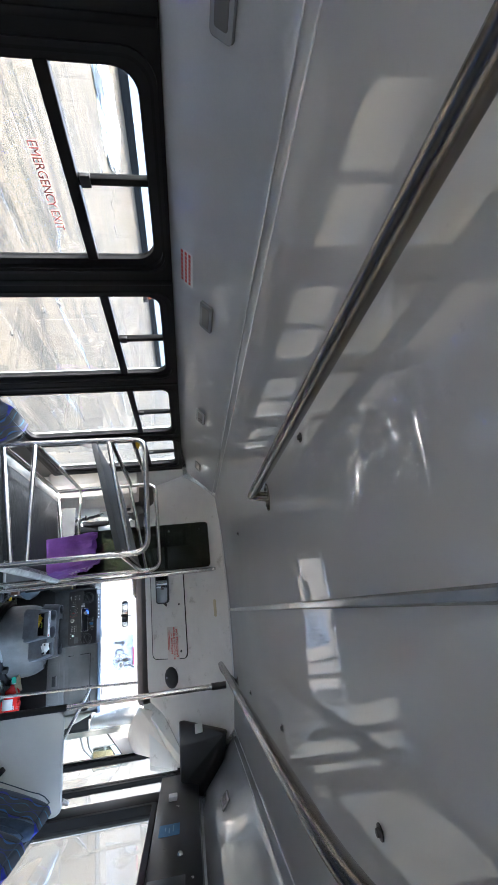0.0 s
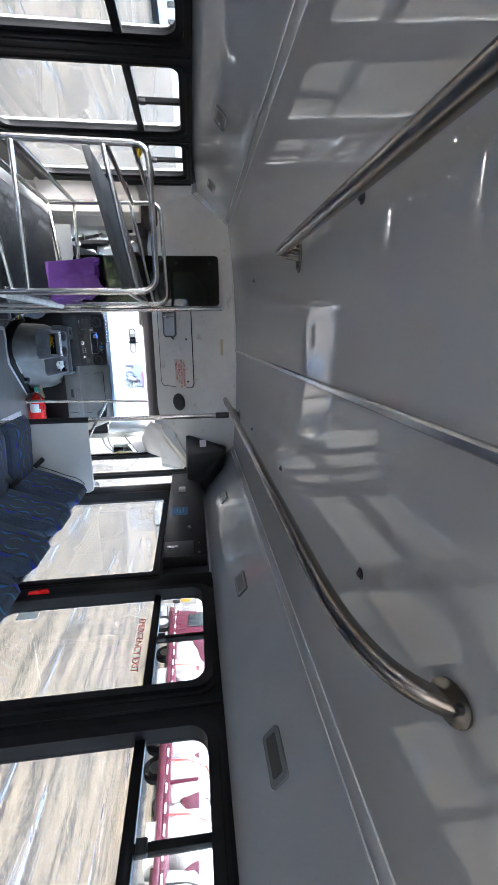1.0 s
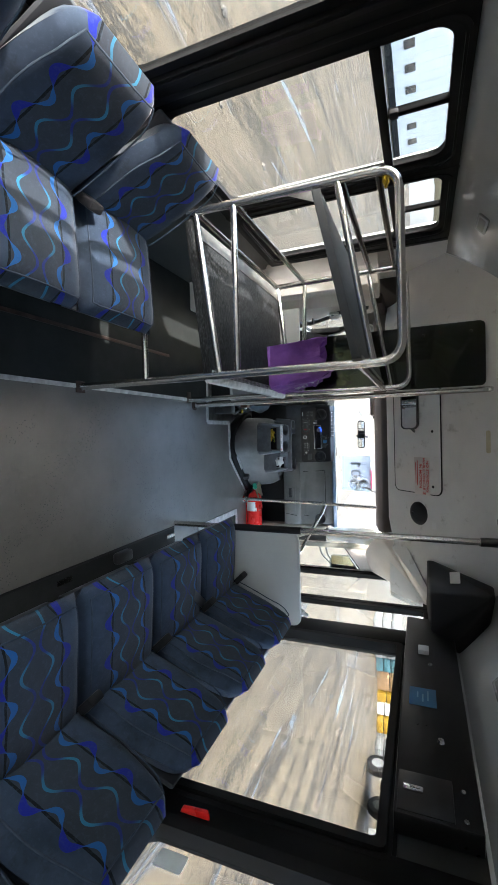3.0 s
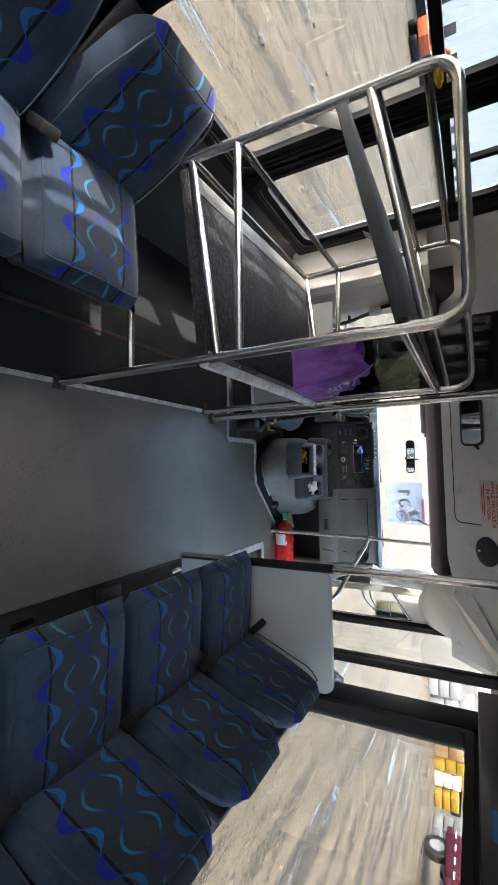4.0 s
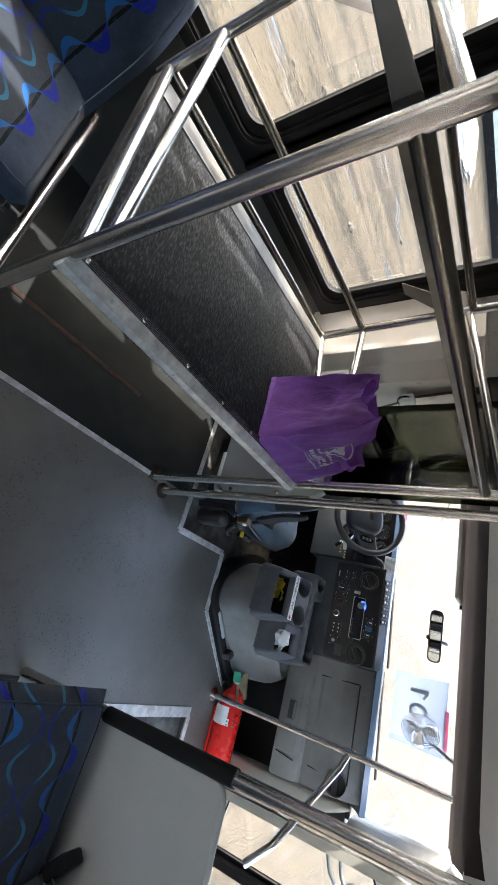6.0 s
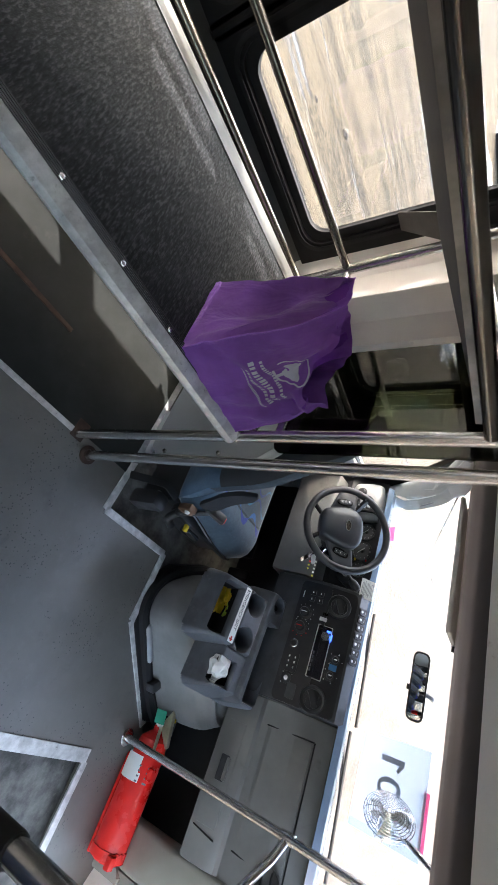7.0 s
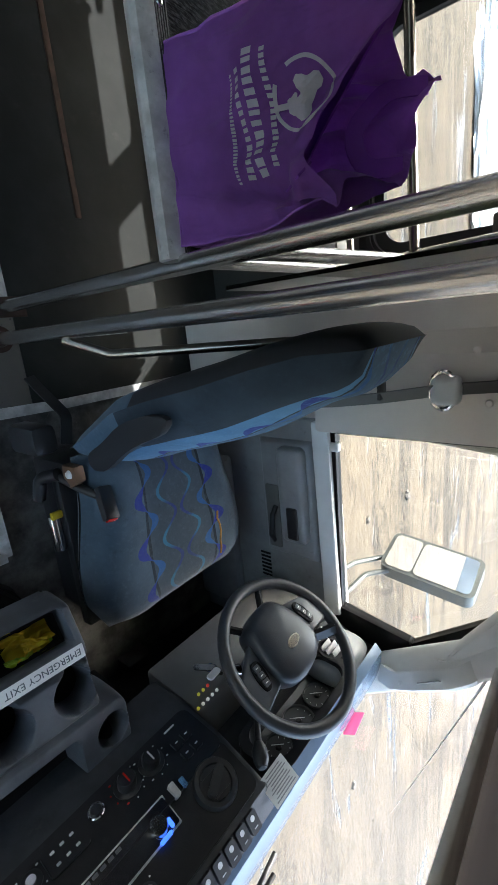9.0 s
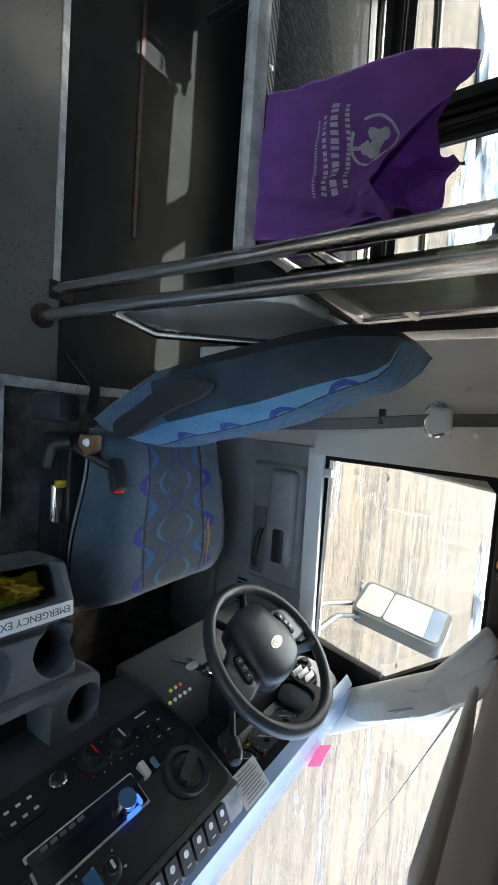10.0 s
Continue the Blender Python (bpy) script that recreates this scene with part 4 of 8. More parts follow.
for x, z, r_, n_, bar in ((0.135, 0.592, 0.036, 9, 0), (0.195, 0.588, 0.036, 9, 1), (0.275, 0.745, 0.026, 5, 0), (0.335, 0.738, 0.026, 5, 0), (0.397, 0.589, 0.026, 4, 0)):
    for k in range(n_):
        g = math.pi * (-0.25 + 1.5 * k / (n_ - 1))
        p, n, up = dash_at(x + r_ * math.cos(g), z + r_ * math.sin(g), 0.0108)
        part("scale_mark", plate(p, RT, up, 0.005 if k % 3 == 0 else 0.003, 0.003, 0.0008, 0.001), red_mat if bar and k < 4 else white_mat, panel)
for i in range(6):
    on_dash("panel_icon", 0.316 + 0.019 * (i % 3), 0.580 + 0.024 * (i // 3), 0.008, 0.005, 0.0008, white_mat, 0.001, 0.0165)
on_dash("panel_tag", 0.06, 0.565, 0.030, 0.004, 0.0008, white_mat, 0.001, 0.0115)
on_dash("blank_plate", 0.435, 0.618, 0.055, 0.036, 0.004, char_mat, 0.006)
dial("socket_ring", 0.264, 0.581, 0.017, 0.006, chrome_mat, 0.010, "bright power socket ring")
dial("socket_cap", 0.264, 0.581, 0.012, 0.009, black_mat, 0.010)
on_dash("switch_plate", 0.335, 0.592, 0.075, 0.052, 0.006, dash_black_mat, 0.006)
dial("key_switch_ring", 0.397, 0.589, 0.019, 0.006, black_mat)
dial("key_switch", 0.397, 0.589, 0.010, 0.010, chrome_mat)
for x, z in ((0.275, 0.745), (0.335, 0.738)):
    dial("heater_knob_ring", x, z, 0.020, 0.006, black_mat)
    dial("heater_knob", x, z, 0.013, 0.020, dash_black_mat)
    p, n, up = dash_at(x, z, 0.031)
    part("pointer", plate(p, RT, up, 0.004, 0.013, 0.002, 0.001), white_mat, panel)
on_dash("small_switch", 0.305, 0.742, 0.022, 0.030, 0.010, blue_mat, 0.003)
on_dash("metal_latch", 0.142, 0.668, 0.014, 0.030, 0.012, alu_mat, 0.003)
on_dash("metal_latch", 0.122, 0.672, 0.012, 0.022, 0.016, chrome_mat, 0.003)
for i in range(4):
    on_dash("toggle", 0.045 + 0.028 * (i % 2), 0.605 + 0.034 * (i // 2), 0.022, 0.024, 0.008, dash_black_mat, 0.003)
    on_dash("toggle_mark", 0.045 + 0.028 * (i % 2), 0.605 + 0.034 * (i // 2), 0.008, 0.003, 0.0006, white_mat, 0.001, 0.0185)
for i in range(7):
    x = 0.055 + i * 0.033
    p, n, up = dash_at(x, 0.797, -0.002)
    part("rocker_switch", plate(p, RT, up, 0.027, 0.040, 0.014, 0.004), black_mat, panel, "black rocker switch")
    part("rocker_mark", plate(p + n * 0.0142 - up * 0.008, RT, up, 0.011, 0.011, 0.0006, 0.005), white_mat, panel)
    part("rocker_mark", plate(p + n * 0.0142 + up * 0.010, RT, up, 0.010, 0.002, 0.0006, 0.0005), white_mat, panel)
for i, x in enumerate((-0.13, -0.113, -0.096, -0.079, -0.062, -0.125, -0.108, -0.091)):
    p = Vector((x + 0.030, 0.955 if i < 5 else 0.951, 0.568 if i < 5 else 0.540))
    part("breaker_light", plate(p - Vector((0, 0.012, 0)), RT, (0, 0.14, 0.99), 0.008, 0.008, 0.004, 0.003), glow_yellow if i in (4, 6, 7) else (glow_red if i == 5 else glow_white), dash)
label_a = part("paper_label", plate(Vector((-0.045, 1.015, 0.800)), RT, (0, 0.62, 0.78), 0.085, 0.062, 0.001, 0.002), paper_mat, dash, "white paper label with small print")
for i in range(9):
    part("print_bar", plate(Vector((-0.045, 1.0135, 0.8015)) + Vector((0, 0.62, 0.78)) * (0.024 - 0.006 * i), RT, (0, 0.62, 0.78), 0.070 - 0.010 * (i % 3), 0.0022, 0.0006, 0.0005), faint_print_mat, label_a)
label_b = part("paper_label", plate(Vector((-0.25, 1.125, 0.79)), RT, (0, 0.62, 0.78), 0.14, 0.024, 0.001, 0.002), paper_mat, dash, "narrow white label with print")
part("print_bar", plate(Vector((-0.25, 1.1235, 0.7915)), RT, (0, 0.62, 0.78), 0.12, 0.008, 0.0006, 0.001), digit_mat, label_b)
# gauge cluster and column
part("cluster_hood", ring(round_rect(-0.46, -0.06, 0.64, 0.80, 0.05), round_rect(-0.435, -0.085, 0.655, 0.775, 0.045), 1.03, 1.14, "y", 0.008), dash_black_mat, dash)
part("cluster_face", prism(round_rect(-0.44, -0.08, 0.65, 0.78, 0.045), 1.095, 1.12, "y"), dash_black_mat, dash)
for x, r in ((-0.35, 0.042), (-0.25, 0.048), (-0.155, 0.038)):
    part("gauge", lathe([(0, 0.002), (r * 0.9, 0.002), (r * 0.92, 0.008), (r, 0.008), (r, 0)], (x, 1.094, 0.715), (0, -1, 0.1)), surf("gauge_face", (0.06, 0.06, 0.06), 0.3) if x < -0.3 else bpy.data.materials["gauge_face"], dash)
    part("gauge_needle", plate((x, 1.083, 0.712), RT, (-0.7, 0.1, 0.7), 0.0025, r * 0.9, 0.001, 0.001), white_mat, dash)
    part("gauge_boss", lathe([(0, 0.006), (0.007, 0.005), (0.009, 0)], (x, 1.090, 0.715), (0, -1, 0.1), 14), black_mat, dash)
    for k in range(9):
        g = math.pi * (-0.2 + 1.4 * k / 8)
        part("gauge_mark", plate((x + r * 0.76 * math.cos(g), 1.0905, 0.715 + r * 0.76 * math.sin(g)), (math.cos(g), 0, math.sin(g)), (-math.sin(g), 0, math.cos(g)), 0.006 if k % 2 == 0 else 0.004, 0.0016, 0.0006, 0.0005), white_mat, dash)
part("warning_light", plate((-0.203, 1.088, 0.742), RT, (0, 0.1, 1), 0.010, 0.006, 0.001, 0.001), red_mat, dash)
part("warning_light", plate((-0.203, 1.088, 0.690), RT, (0, 0.1, 1), 0.014, 0.008, 0.001, 0.001), yellow_mat, dash)
pod_mat = surf("grey_gauge_surround", (0.34, 0.345, 0.35), 0.4, wear=0.12, grain_scale=320, relief=0.3)
part("side_vent_pod", hull([(-0.60, 1.035, 0.62), (-0.40, 1.035, 0.62), (-0.62, 1.05, 0.74), (-0.41, 1.05, 0.77), (-0.60, 1.10, 0.60), (-0.40, 1.10, 0.60), (-0.62, 1.12, 0.77), (-0.40, 1.12, 0.79)], 0.025, 3), pod_mat, dash, "pale grey panel beside the gauges")
part("side_vent", lathe([(0, 0.003), (0.034, 0.003), (0.036, 0.014), (0.043, 0.014), (0.046, 0.0)], (-0.478, 1.040, 0.695), (0, -0.99, 0.12), 28), black_mat, dash, "round black air vent")
for k in (-1, 0, 1):
    part("vent_vane", turned(box((-0.030 + 0.004 * abs(k), -0.010, -0.002), (0.030 - 0.004 * abs(k), 0.008, 0.002), 0.0015), Matrix.Translation((-0.478, 1.026, 0.697 + 0.020 * k)) @ pose(0, 0, 0, 35, 0, 0)), pod_mat, dash)
part("light_switch", lathe([(0, 0.016), (0.012, 0.016), (0.015, 0.006), (0.022, 0.004), (0.024, 0.0)], (-0.545, 1.036, 0.665), (0, -0.99, 0.12), 20), black_mat, dash, "round black light switch")

# steering wheel
HUB, AX = Vector((-0.242, 0.848, 0.710)), Vector((-0.02, -0.78, 0.62)).normalized()
wheel = thing("steering_wheel", HUB, "dark grey four-spoke steering wheel with a padded hub", "steering wheel")
wq = AX.to_track_quat("Z", "Y").to_matrix().to_4x4()
WM = Matrix.Translation(HUB) @ wq @ pose(0, 0, 0, 0, 0, 9)
part("rim", tube([WM @ Vector((0.186 * math.cos(2 * math.pi * k / 48), 0.186 * math.sin(2 * math.pi * k / 48), 0.0)) for k in range(48)], 0.0160, closed=True, seg=12), surf("dark_grey_wheel_foam", (0.036, 0.037, 0.041), 0.40, wear=0.15), wheel)
pad_mat = surf("black_padded_hub", (0.040, 0.043, 0.050), 0.36, wear=0.15, grain_scale=320, relief=0.3)
spoke_mat = surf("grey_wheel_spoke", (0.075, 0.080, 0.090), 0.34, wear=0.15, grain_scale=320, relief=0.2)


def rounded(points, times=2):
    for _ in range(times):
        points = [q for a, b in zip(points, points[1:] + points[:1]) for q in ((a[0] * 0.75 + b[0] * 0.25, a[1] * 0.75 + b[1] * 0.25), (a[0] * 0.25 + b[0] * 0.75, a[1] * 0.25 + b[1] * 0.75))]
    return points


padpts = rounded([(-0.058, -0.128), (0.058, -0.128), (0.078, -0.085), (0.098, -0.01), (0.088, 0.040), (0.045, 0.070), (-0.045, 0.070), (-0.088, 0.040), (-0.098, -0.01), (-0.078, -0.085)])
PADS = [(0.94, -0.045), (1.0, -0.022), (1.0, 0.004), (0.975, 0.014), (0.92, 0.023), (0.78, 0.031), (0.45, 0.036), (0.01, 0.037)]


def hub_skin(u, v):
    a = padpts[int(round(u * len(padpts))) % len(padpts)]
    k, z = PADS[int(round(v * (len(PADS) - 1)))]
    return WM @ Vector((a[0] * k, -0.025 + (a[1] + 0.025) * k, z))


part("hub_pad", skin(hub_skin, len(padpts), len(PADS) - 1), pad_mat, wheel, sharp=60)
badge = part("badge", turned(prism([(0.026 * math.cos(t * math.pi / 12), 0.0125 * math.sin(t * math.pi / 12) - 0.008) for t in range(24)], 0.034, 0.0375, "z"), WM), chrome_mat, wheel, "small oval badge")
part("badge_field", turned(prism([(0.022 * math.cos(t * math.pi / 12), 0.0098 * math.sin(t * math.pi / 12) - 0.008) for t in range(24)], 0.0376, 0.0380, "z"), WM), rail_mat, badge)
for sx in (1, -1):
    part("spoke", turned(hull([(sx * 0.070, -0.090, -0.030), (sx * 0.085, 0.030, -0.030), (sx * 0.172, -0.050, -0.012), (sx * 0.180, 0.040, -0.012), (sx * 0.070, -0.090, -0.002), (sx * 0.085, 0.030, 0.002), (sx * 0.172, -0.050, 0.004), (sx * 0.180, 0.040, 0.004)], 0.008, 3), WM), spoke_mat, wheel, "wide grey side spoke")
    part("lower_spoke", turned(tube([(sx * 0.048, -0.118, -0.022), (sx * 0.075, -0.150, -0.016), (sx * 0.088, -0.164, -0.004)], 0.010, 0.02, 8), WM), rubber_mat, wheel)
    pod = part("button_pod", turned(prism(rounded([(-0.017, -0.036), (0.010, -0.036), (0.017, 0.0), (0.014, 0.036), (-0.010, 0.036), (-0.017, 0.0)]), 0.0, 0.008, "z", 0.002), WM @ Matrix.Translation((sx * 0.118, -0.022, 0.0)) @ pose(0, 0, 0, 0, sx * 6, -sx * 10)), rubber_mat, wheel, "dark button frame")
    for k in range(3):
        part("cruise_button", turned(box((-0.009, -0.027 + k * 0.0185, 0.006), (0.009, -0.0105 + k * 0.0185, 0.0115), 0.002), WM @ Matrix.Translation((sx * 0.118, -0.022, 0.0)) @ pose(0, 0, 0, 0, sx * 6, -sx * 10)), spoke_mat, pod)
        part("button_mark", turned(box((-0.004, -0.020 + k * 0.0185, 0.0115), (0.004, -0.018 + k * 0.0185, 0.0119)), WM @ Matrix.Translation((sx * 0.118, -0.022, 0.0)) @ pose(0, 0, 0, 0, sx * 6, -sx * 10)), white_mat, pod)
col = thing("steering_column", HUB + Vector((0, 0.2, -0.2)), "black steering column shroud with levers and ignition keys", "column")
part("shroud", tube([HUB - AX * 0.04, HUB - AX * 0.14, HUB - AX * 0.30], 0.062, seg=16), char_mat, col)
part("shroud_collar", tube([HUB - AX * 0.035, HUB - AX * 0.060], 0.075, seg=20), black_mat, col)
part("turn_lever", tube([(-0.29, 0.905, 0.665), (-0.345, 0.890, 0.705), (-0.385, 0.878, 0.738)], 0.008, 0.02), black_mat, col)
part("lever_tip", tube([(-0.345, 0.888, 0.708), (-0.375, 0.880, 0.735), (-0.402, 0.872, 0.758)], 0.013, 0.01, flat=(0.030, 0.014)), black_mat, col, "flat black lever end")
for k in range(4):
    part("lever_mark", box((-0.404 + 0.014 * k, 0.862, 0.752 - 0.012 * k), (-0.399 + 0.014 * k, 0.8635, 0.756 - 0.012 * k)), white_mat, col)
part("shift_lever", tube([HUB - AX * 0.09 + Vector((0.05, 0, 0)), (-0.135, 0.910, 0.672), (-0.085, 0.935, 0.715), (-0.035, 0.962, 0.758)], 0.0075, 0.04), black_mat, col)
part("shift_knob", lathe([(0, 0.052), (0.012, 0.050), (0.018, 0.036), (0.018, 0.016), (0.011, 0.0), (0, 0)], (-0.052, 0.952, 0.742), (0.62, 0.32, 0.68), 18), black_mat, col)
part("knob_cap", lathe([(0, 0.003), (0.009, 0.002), (0.010, 0)], (-0.0198, 0.969, 0.777), (0.62, 0.32, 0.68), 14), spoke_mat, col)
part("lock_barrel", lathe([(0, 0.03), (0.016, 0.03), (0.018, 0.0)], (-0.155, 0.905, 0.60), (1, -0.5, -0.3)), chrome_mat, col)
key = part("key", join(plate((-0.110, 0.884, 0.580), (1, -0.5, -0.3), (0.1, 0.3, 1), 0.045, 0.022, 0.004, 0.009), plate((-0.085, 0.868, 0.548), (0.7, -0.3, -0.6), (0.7, 0.1, 0.6), 0.055, 0.018, 0.003, 0.006)), chrome_mat, col, "bunch of metal keys")
part("key_tag", plate((-0.078, 0.862, 0.590), (1, -0.3, 0.3), (-0.2, 0.2, 1), 0.052, 0.018, 0.005, 0.008), white_mat, key, "white key tag")
part("key_ring", tube([Vector((-0.098, 0.872, 0.560)) + Vector((0.014 * math.cos(t * math.pi / 8), 0.0, 0.014 * math.sin(t * math.pi / 8))) for t in range(16)], 0.0015, closed=True, seg=6), chrome_mat, key)
part("pedal", box((-0.22, 1.12, 0.03), (-0.12, 1.15, 0.11), 0.01), rubber_mat, dash)
part("pedal", box((-0.05, 1.12, 0.0), (0.0, 1.15, 0.13), 0.01), rubber_mat, dash)
structure("wall_firewall", box((-0.70, 1.24, -0.2), (1.25, 1.28, 0.68)), black_mat, "dark firewall under the dashboard")

# engine cover and the console on it
cover = thing("engine_cover", (0.36, 0.85, -0.03), "dark grey moulded engine cover between the seats", "engine cover")
foot = [(0.055, 1.10), (0.065, 0.92), (0.140, 0.765), (0.235, 0.645), (0.36, 0.630), (0.44, 0.705), (0.60, 0.855), (0.715, 0.985), (0.715, 1.10)]
for _ in range(3):
    foot = [q for a, b in zip(foot, foot[1:] + foot[:1]) for q in ((a[0] * 0.75 + b[0] * 0.25, a[1] * 0.75 + b[1] * 0.25), (a[0] * 0.25 + b[0] * 0.75, a[1] * 0.25 + b[1] * 0.75))]
RISE = [(1.0, -0.04), (0.995, 0.0), (0.975, 0.016), (0.965, 0.022), (0.960, 0.06), (0.955, 0.13), (0.940, 0.185), (0.910, 0.228), (0.860, 0.260), (0.790, 0.284), (0.66, 0.303), (0.42, 0.318), (0.02, 0.325)]


def ease(x, a, b):
    t = min(1.0, max(0.0, (x - a) / (b - a)))
    return t * t * (3 - 2 * t)


def dome(u, v):
    a = foot[int(round(u * len(foot))) % len(foot)]
    q = v * (len(RISE) - 1)
    i = min(len(RISE) - 2, int(q))
    k, z = (RISE[i][j] + (RISE[i + 1][j] - RISE[i][j]) * (q - i) for j in (0, 1))
    cx, cy = 0.375, 0.99
    px, py = cx + (a[0] - cx) * k, cy + (a[1] - cy) * k
    d = math.hypot(a[0] - cx, a[1] - cy) * k
    edge = 0.016 * math.exp(-((k - 0.80) / 0.035) ** 2) - 0.010 * math.exp(-((k - 0.70) / 0.04) ** 2)
    hump = 0.016 * math.exp(-((d - 0.20) / 0.05) ** 2) if z > 0.1 else 0.0
    return (px, py, z * 1.06 + hump + (edge if z > 0.1 else 0.0))


part("shell", skin(dome, len(foot), 5 * (len(RISE) - 1)), dome_mat, cover, sharp=45)
part("base_flange", prism([(0.13, 0.70), (0.22, 0.615), (0.43, 0.615), (0.745, 0.925), (0.73, 1.10), (0.04, 1.10), (0.04, 0.90)], -0.04, 0.012, "z", 0.008), rubber_mat, cover)
part("gasket", tube([(0.375 + (a - 0.375) * 1.035, 0.99 + (b - 0.99) * 1.035, 0.012) for a, b in foot], 0.026, closed=True, seg=8), rubber_mat, cover, "black rubber gasket round the cover")
part("clamp", turned(box((-0.085, -0.017, 0.0), (0.085, 0.017, 0.044), 0.014, 3), Matrix.Translation((0.470, 0.730, 0.0)) @ pose(0, 0, 0, 0, 0, 42)), door_mat, cover, "pale grey clamp bar")
part("latch", turned(box((-0.02, -0.035, 0.0), (0.02, 0.035, 0.05), 0.008), Matrix.Translation((0.60, 0.86, 0.02)) @ pose(0, 0, 0, 0, 0, 42)), black_mat, cover)
cons = thing("console_tray", (0.32, 0.80, 0.30), "grey plastic console tray with cup holders on the engine cover", "console")
tilt = Matrix.Translation((0.352, 0.716, 0.420)) @ pose(0, 0, 0, 15, 0, -3)


def rr_dist(x, y, a0, a1, b0, b1, r):
    """Signed distance to a rounded rectangle, negative inside."""
    qx, qy = abs(x - (a0 + a1) / 2) - (a1 - a0) / 2 + r, abs(y - (b0 + b1) / 2) - (b1 - b0) / 2 + r
    return math.hypot(max(qx, 0), max(qy, 0)) + min(max(qx, qy), 0) - r


def console_top(x, y):
    """Height of the console's moulding: three raised blocks with wells sunk into them."""
    sag = 0.34 * max(0.0, -0.05 - y)
    h = -0.13
    for d, top, soft in ((rr_dist(x, y, -0.222, 0.050, -0.158, 0.12, 0.03), 0.036 - sag - 0.012 * ease(y, -0.03, -0.02), 0.026),
                         (rr_dist(x, y, 0.0, 0.205, -0.062, 0.14, 0.03), 0.016 - 0.25 * max(0.0, -0.02 - y), 0.04),
                         (rr_dist(x, y, -0.268, 0.205, 0.085, 0.245, 0.045), 0.040 - 0.02 * ease(y, 0.1, 0.24), 0.022)):
        h = max(h, -0.13 + (top + 0.13) * ease(-d, -0.004, soft) ** 0.55)
    for d, floor_z in ((rr_dist(x, y, -0.180, 0.014, -0.136, -0.058, 0.008), -0.07 - sag), (rr_dist(x, y, 0.070, 0.165, -0.036, 0.060, 0.008), -0.07),
                       (rr_dist(x, y, -0.20, 0.035, -0.021, -0.004, 0.004), 0.004),
                       (rr_dist(x, y, -0.13, 0.175, 0.130, 0.222, 0.012), -0.05), (math.hypot(x + 0.158, y - 0.042) - 0.046, -0.07), (math.hypot(x + 0.018, y - 0.042) - 0.046, -0.07),
                       (rr_dist(x, y, -0.185, -0.150, -0.01, 0.05, 0.01), -0.02), (rr_dist(x, y, -0.045, -0.010, -0.01, 0.05, 0.01), -0.02),
                       (math.hypot(x + 0.208, y - 0.165) - 0.036, -0.06)):
        h = min(h, h + (floor_z - h) * ease(-d, -0.003, 0.006)) if floor_z < h else h
    return h


def console_skin(u, v):
    x, y = -0.285 + 0.51 * u, -0.225 + 0.485 * v
    return tilt @ Vector((x, y, console_top(x, y)))


mould, back_in = skin(console_skin, 216, 206), tilt.inverted()
bmesh.ops.delete(mould, geom=[v for v in mould.verts if (back_in @ v.co).z < -0.128], context="VERTS")
part("moulding", mould, console_mat, cons, sharp=65)
# Black sheets in wells and cup holders: shade of the recesses put into colour.
part("well_shade", skin(lambda u, v: tilt @ Vector((-0.178 + 0.190 * u, -0.134 + 0.074 * v, -0.067 - 0.34 * max(0.0, -0.05 - (-0.134 + 0.074 * v)))), 4, 4, 0.002), rubber_mat, cons, "black sheet for the shade on the well floor")
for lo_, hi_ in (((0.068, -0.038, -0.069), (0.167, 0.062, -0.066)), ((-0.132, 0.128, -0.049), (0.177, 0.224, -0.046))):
    part("well_shade", turned(box(lo_, hi_), tilt), rubber_mat, cons, "black sheet for the shade on the well floor")
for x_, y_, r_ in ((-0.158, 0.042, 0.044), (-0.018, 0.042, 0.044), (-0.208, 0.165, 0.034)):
    part("cup_shade", turned(lathe([(0, 0.003), (r_, 0.003), (r_, 0.0)], (x_, y_, -0.068 if r_ > 0.04 else -0.058), (0, 0, 1), 24), tilt), rubber_mat, cons, "black sheet for the shade in the cup well")


def shade_wall(x0, x1, y0, y1, top, slope):
    """Black sheet round the inside of a well, standing in for its shade."""
    c = [(x0, y0), (x1, y0), (x1, y1), (x0, y1), (x0, y0)]
    def fn(u, v):
        i = min(3, int(u * 4))
        f = u * 4 - i
        x, y = c[i][0] * (1 - f) + c[i + 1][0] * f, c[i][1] * (1 - f) + c[i + 1][1] * f
        return tilt @ Vector((x, y, -0.067 + (top + 0.067) * v - slope * max(0.0, -0.05 - y)))
    return skin(fn, 16, 2, 0.001)


part("well_side_shade", shade_wall(-0.172, 0.006, -0.128, -0.066, 0.010, 0.34), rubber_mat, cons, "black sheet for the shade on the well sides")
part("well_side_shade", shade_wall(0.078, 0.157, -0.028, 0.052, 0.000, 0.0), rubber_mat, cons, "black sheet for the shade on the well sides")
lab = part("exit_label", turned(plate((-0.085, -0.039, 0.0368), (-1, 0, 0), (0, -1, 0), 0.215, 0.030, 0.0012, 0.002), tilt), paper_mat, cons, "white label reading EMERGENCY EXIT with a red arrow")
part("exit_text", turned(lettering("EMERGENCY EXIT", 0.020, (-0.105, -0.040, 0.0384), (1, 0, 0), (0, 1, 0)), tilt), digit_mat, lab)
part("exit_arrow", turned(prism([(0.0, -0.044), (0.008, -0.044), (0.008, -0.050), (0.020, -0.040), (0.008, -0.030), (0.008, -0.036), (0.0, -0.036)], 0.0378, 0.0388, "z"), tilt), red_ink_mat, lab)


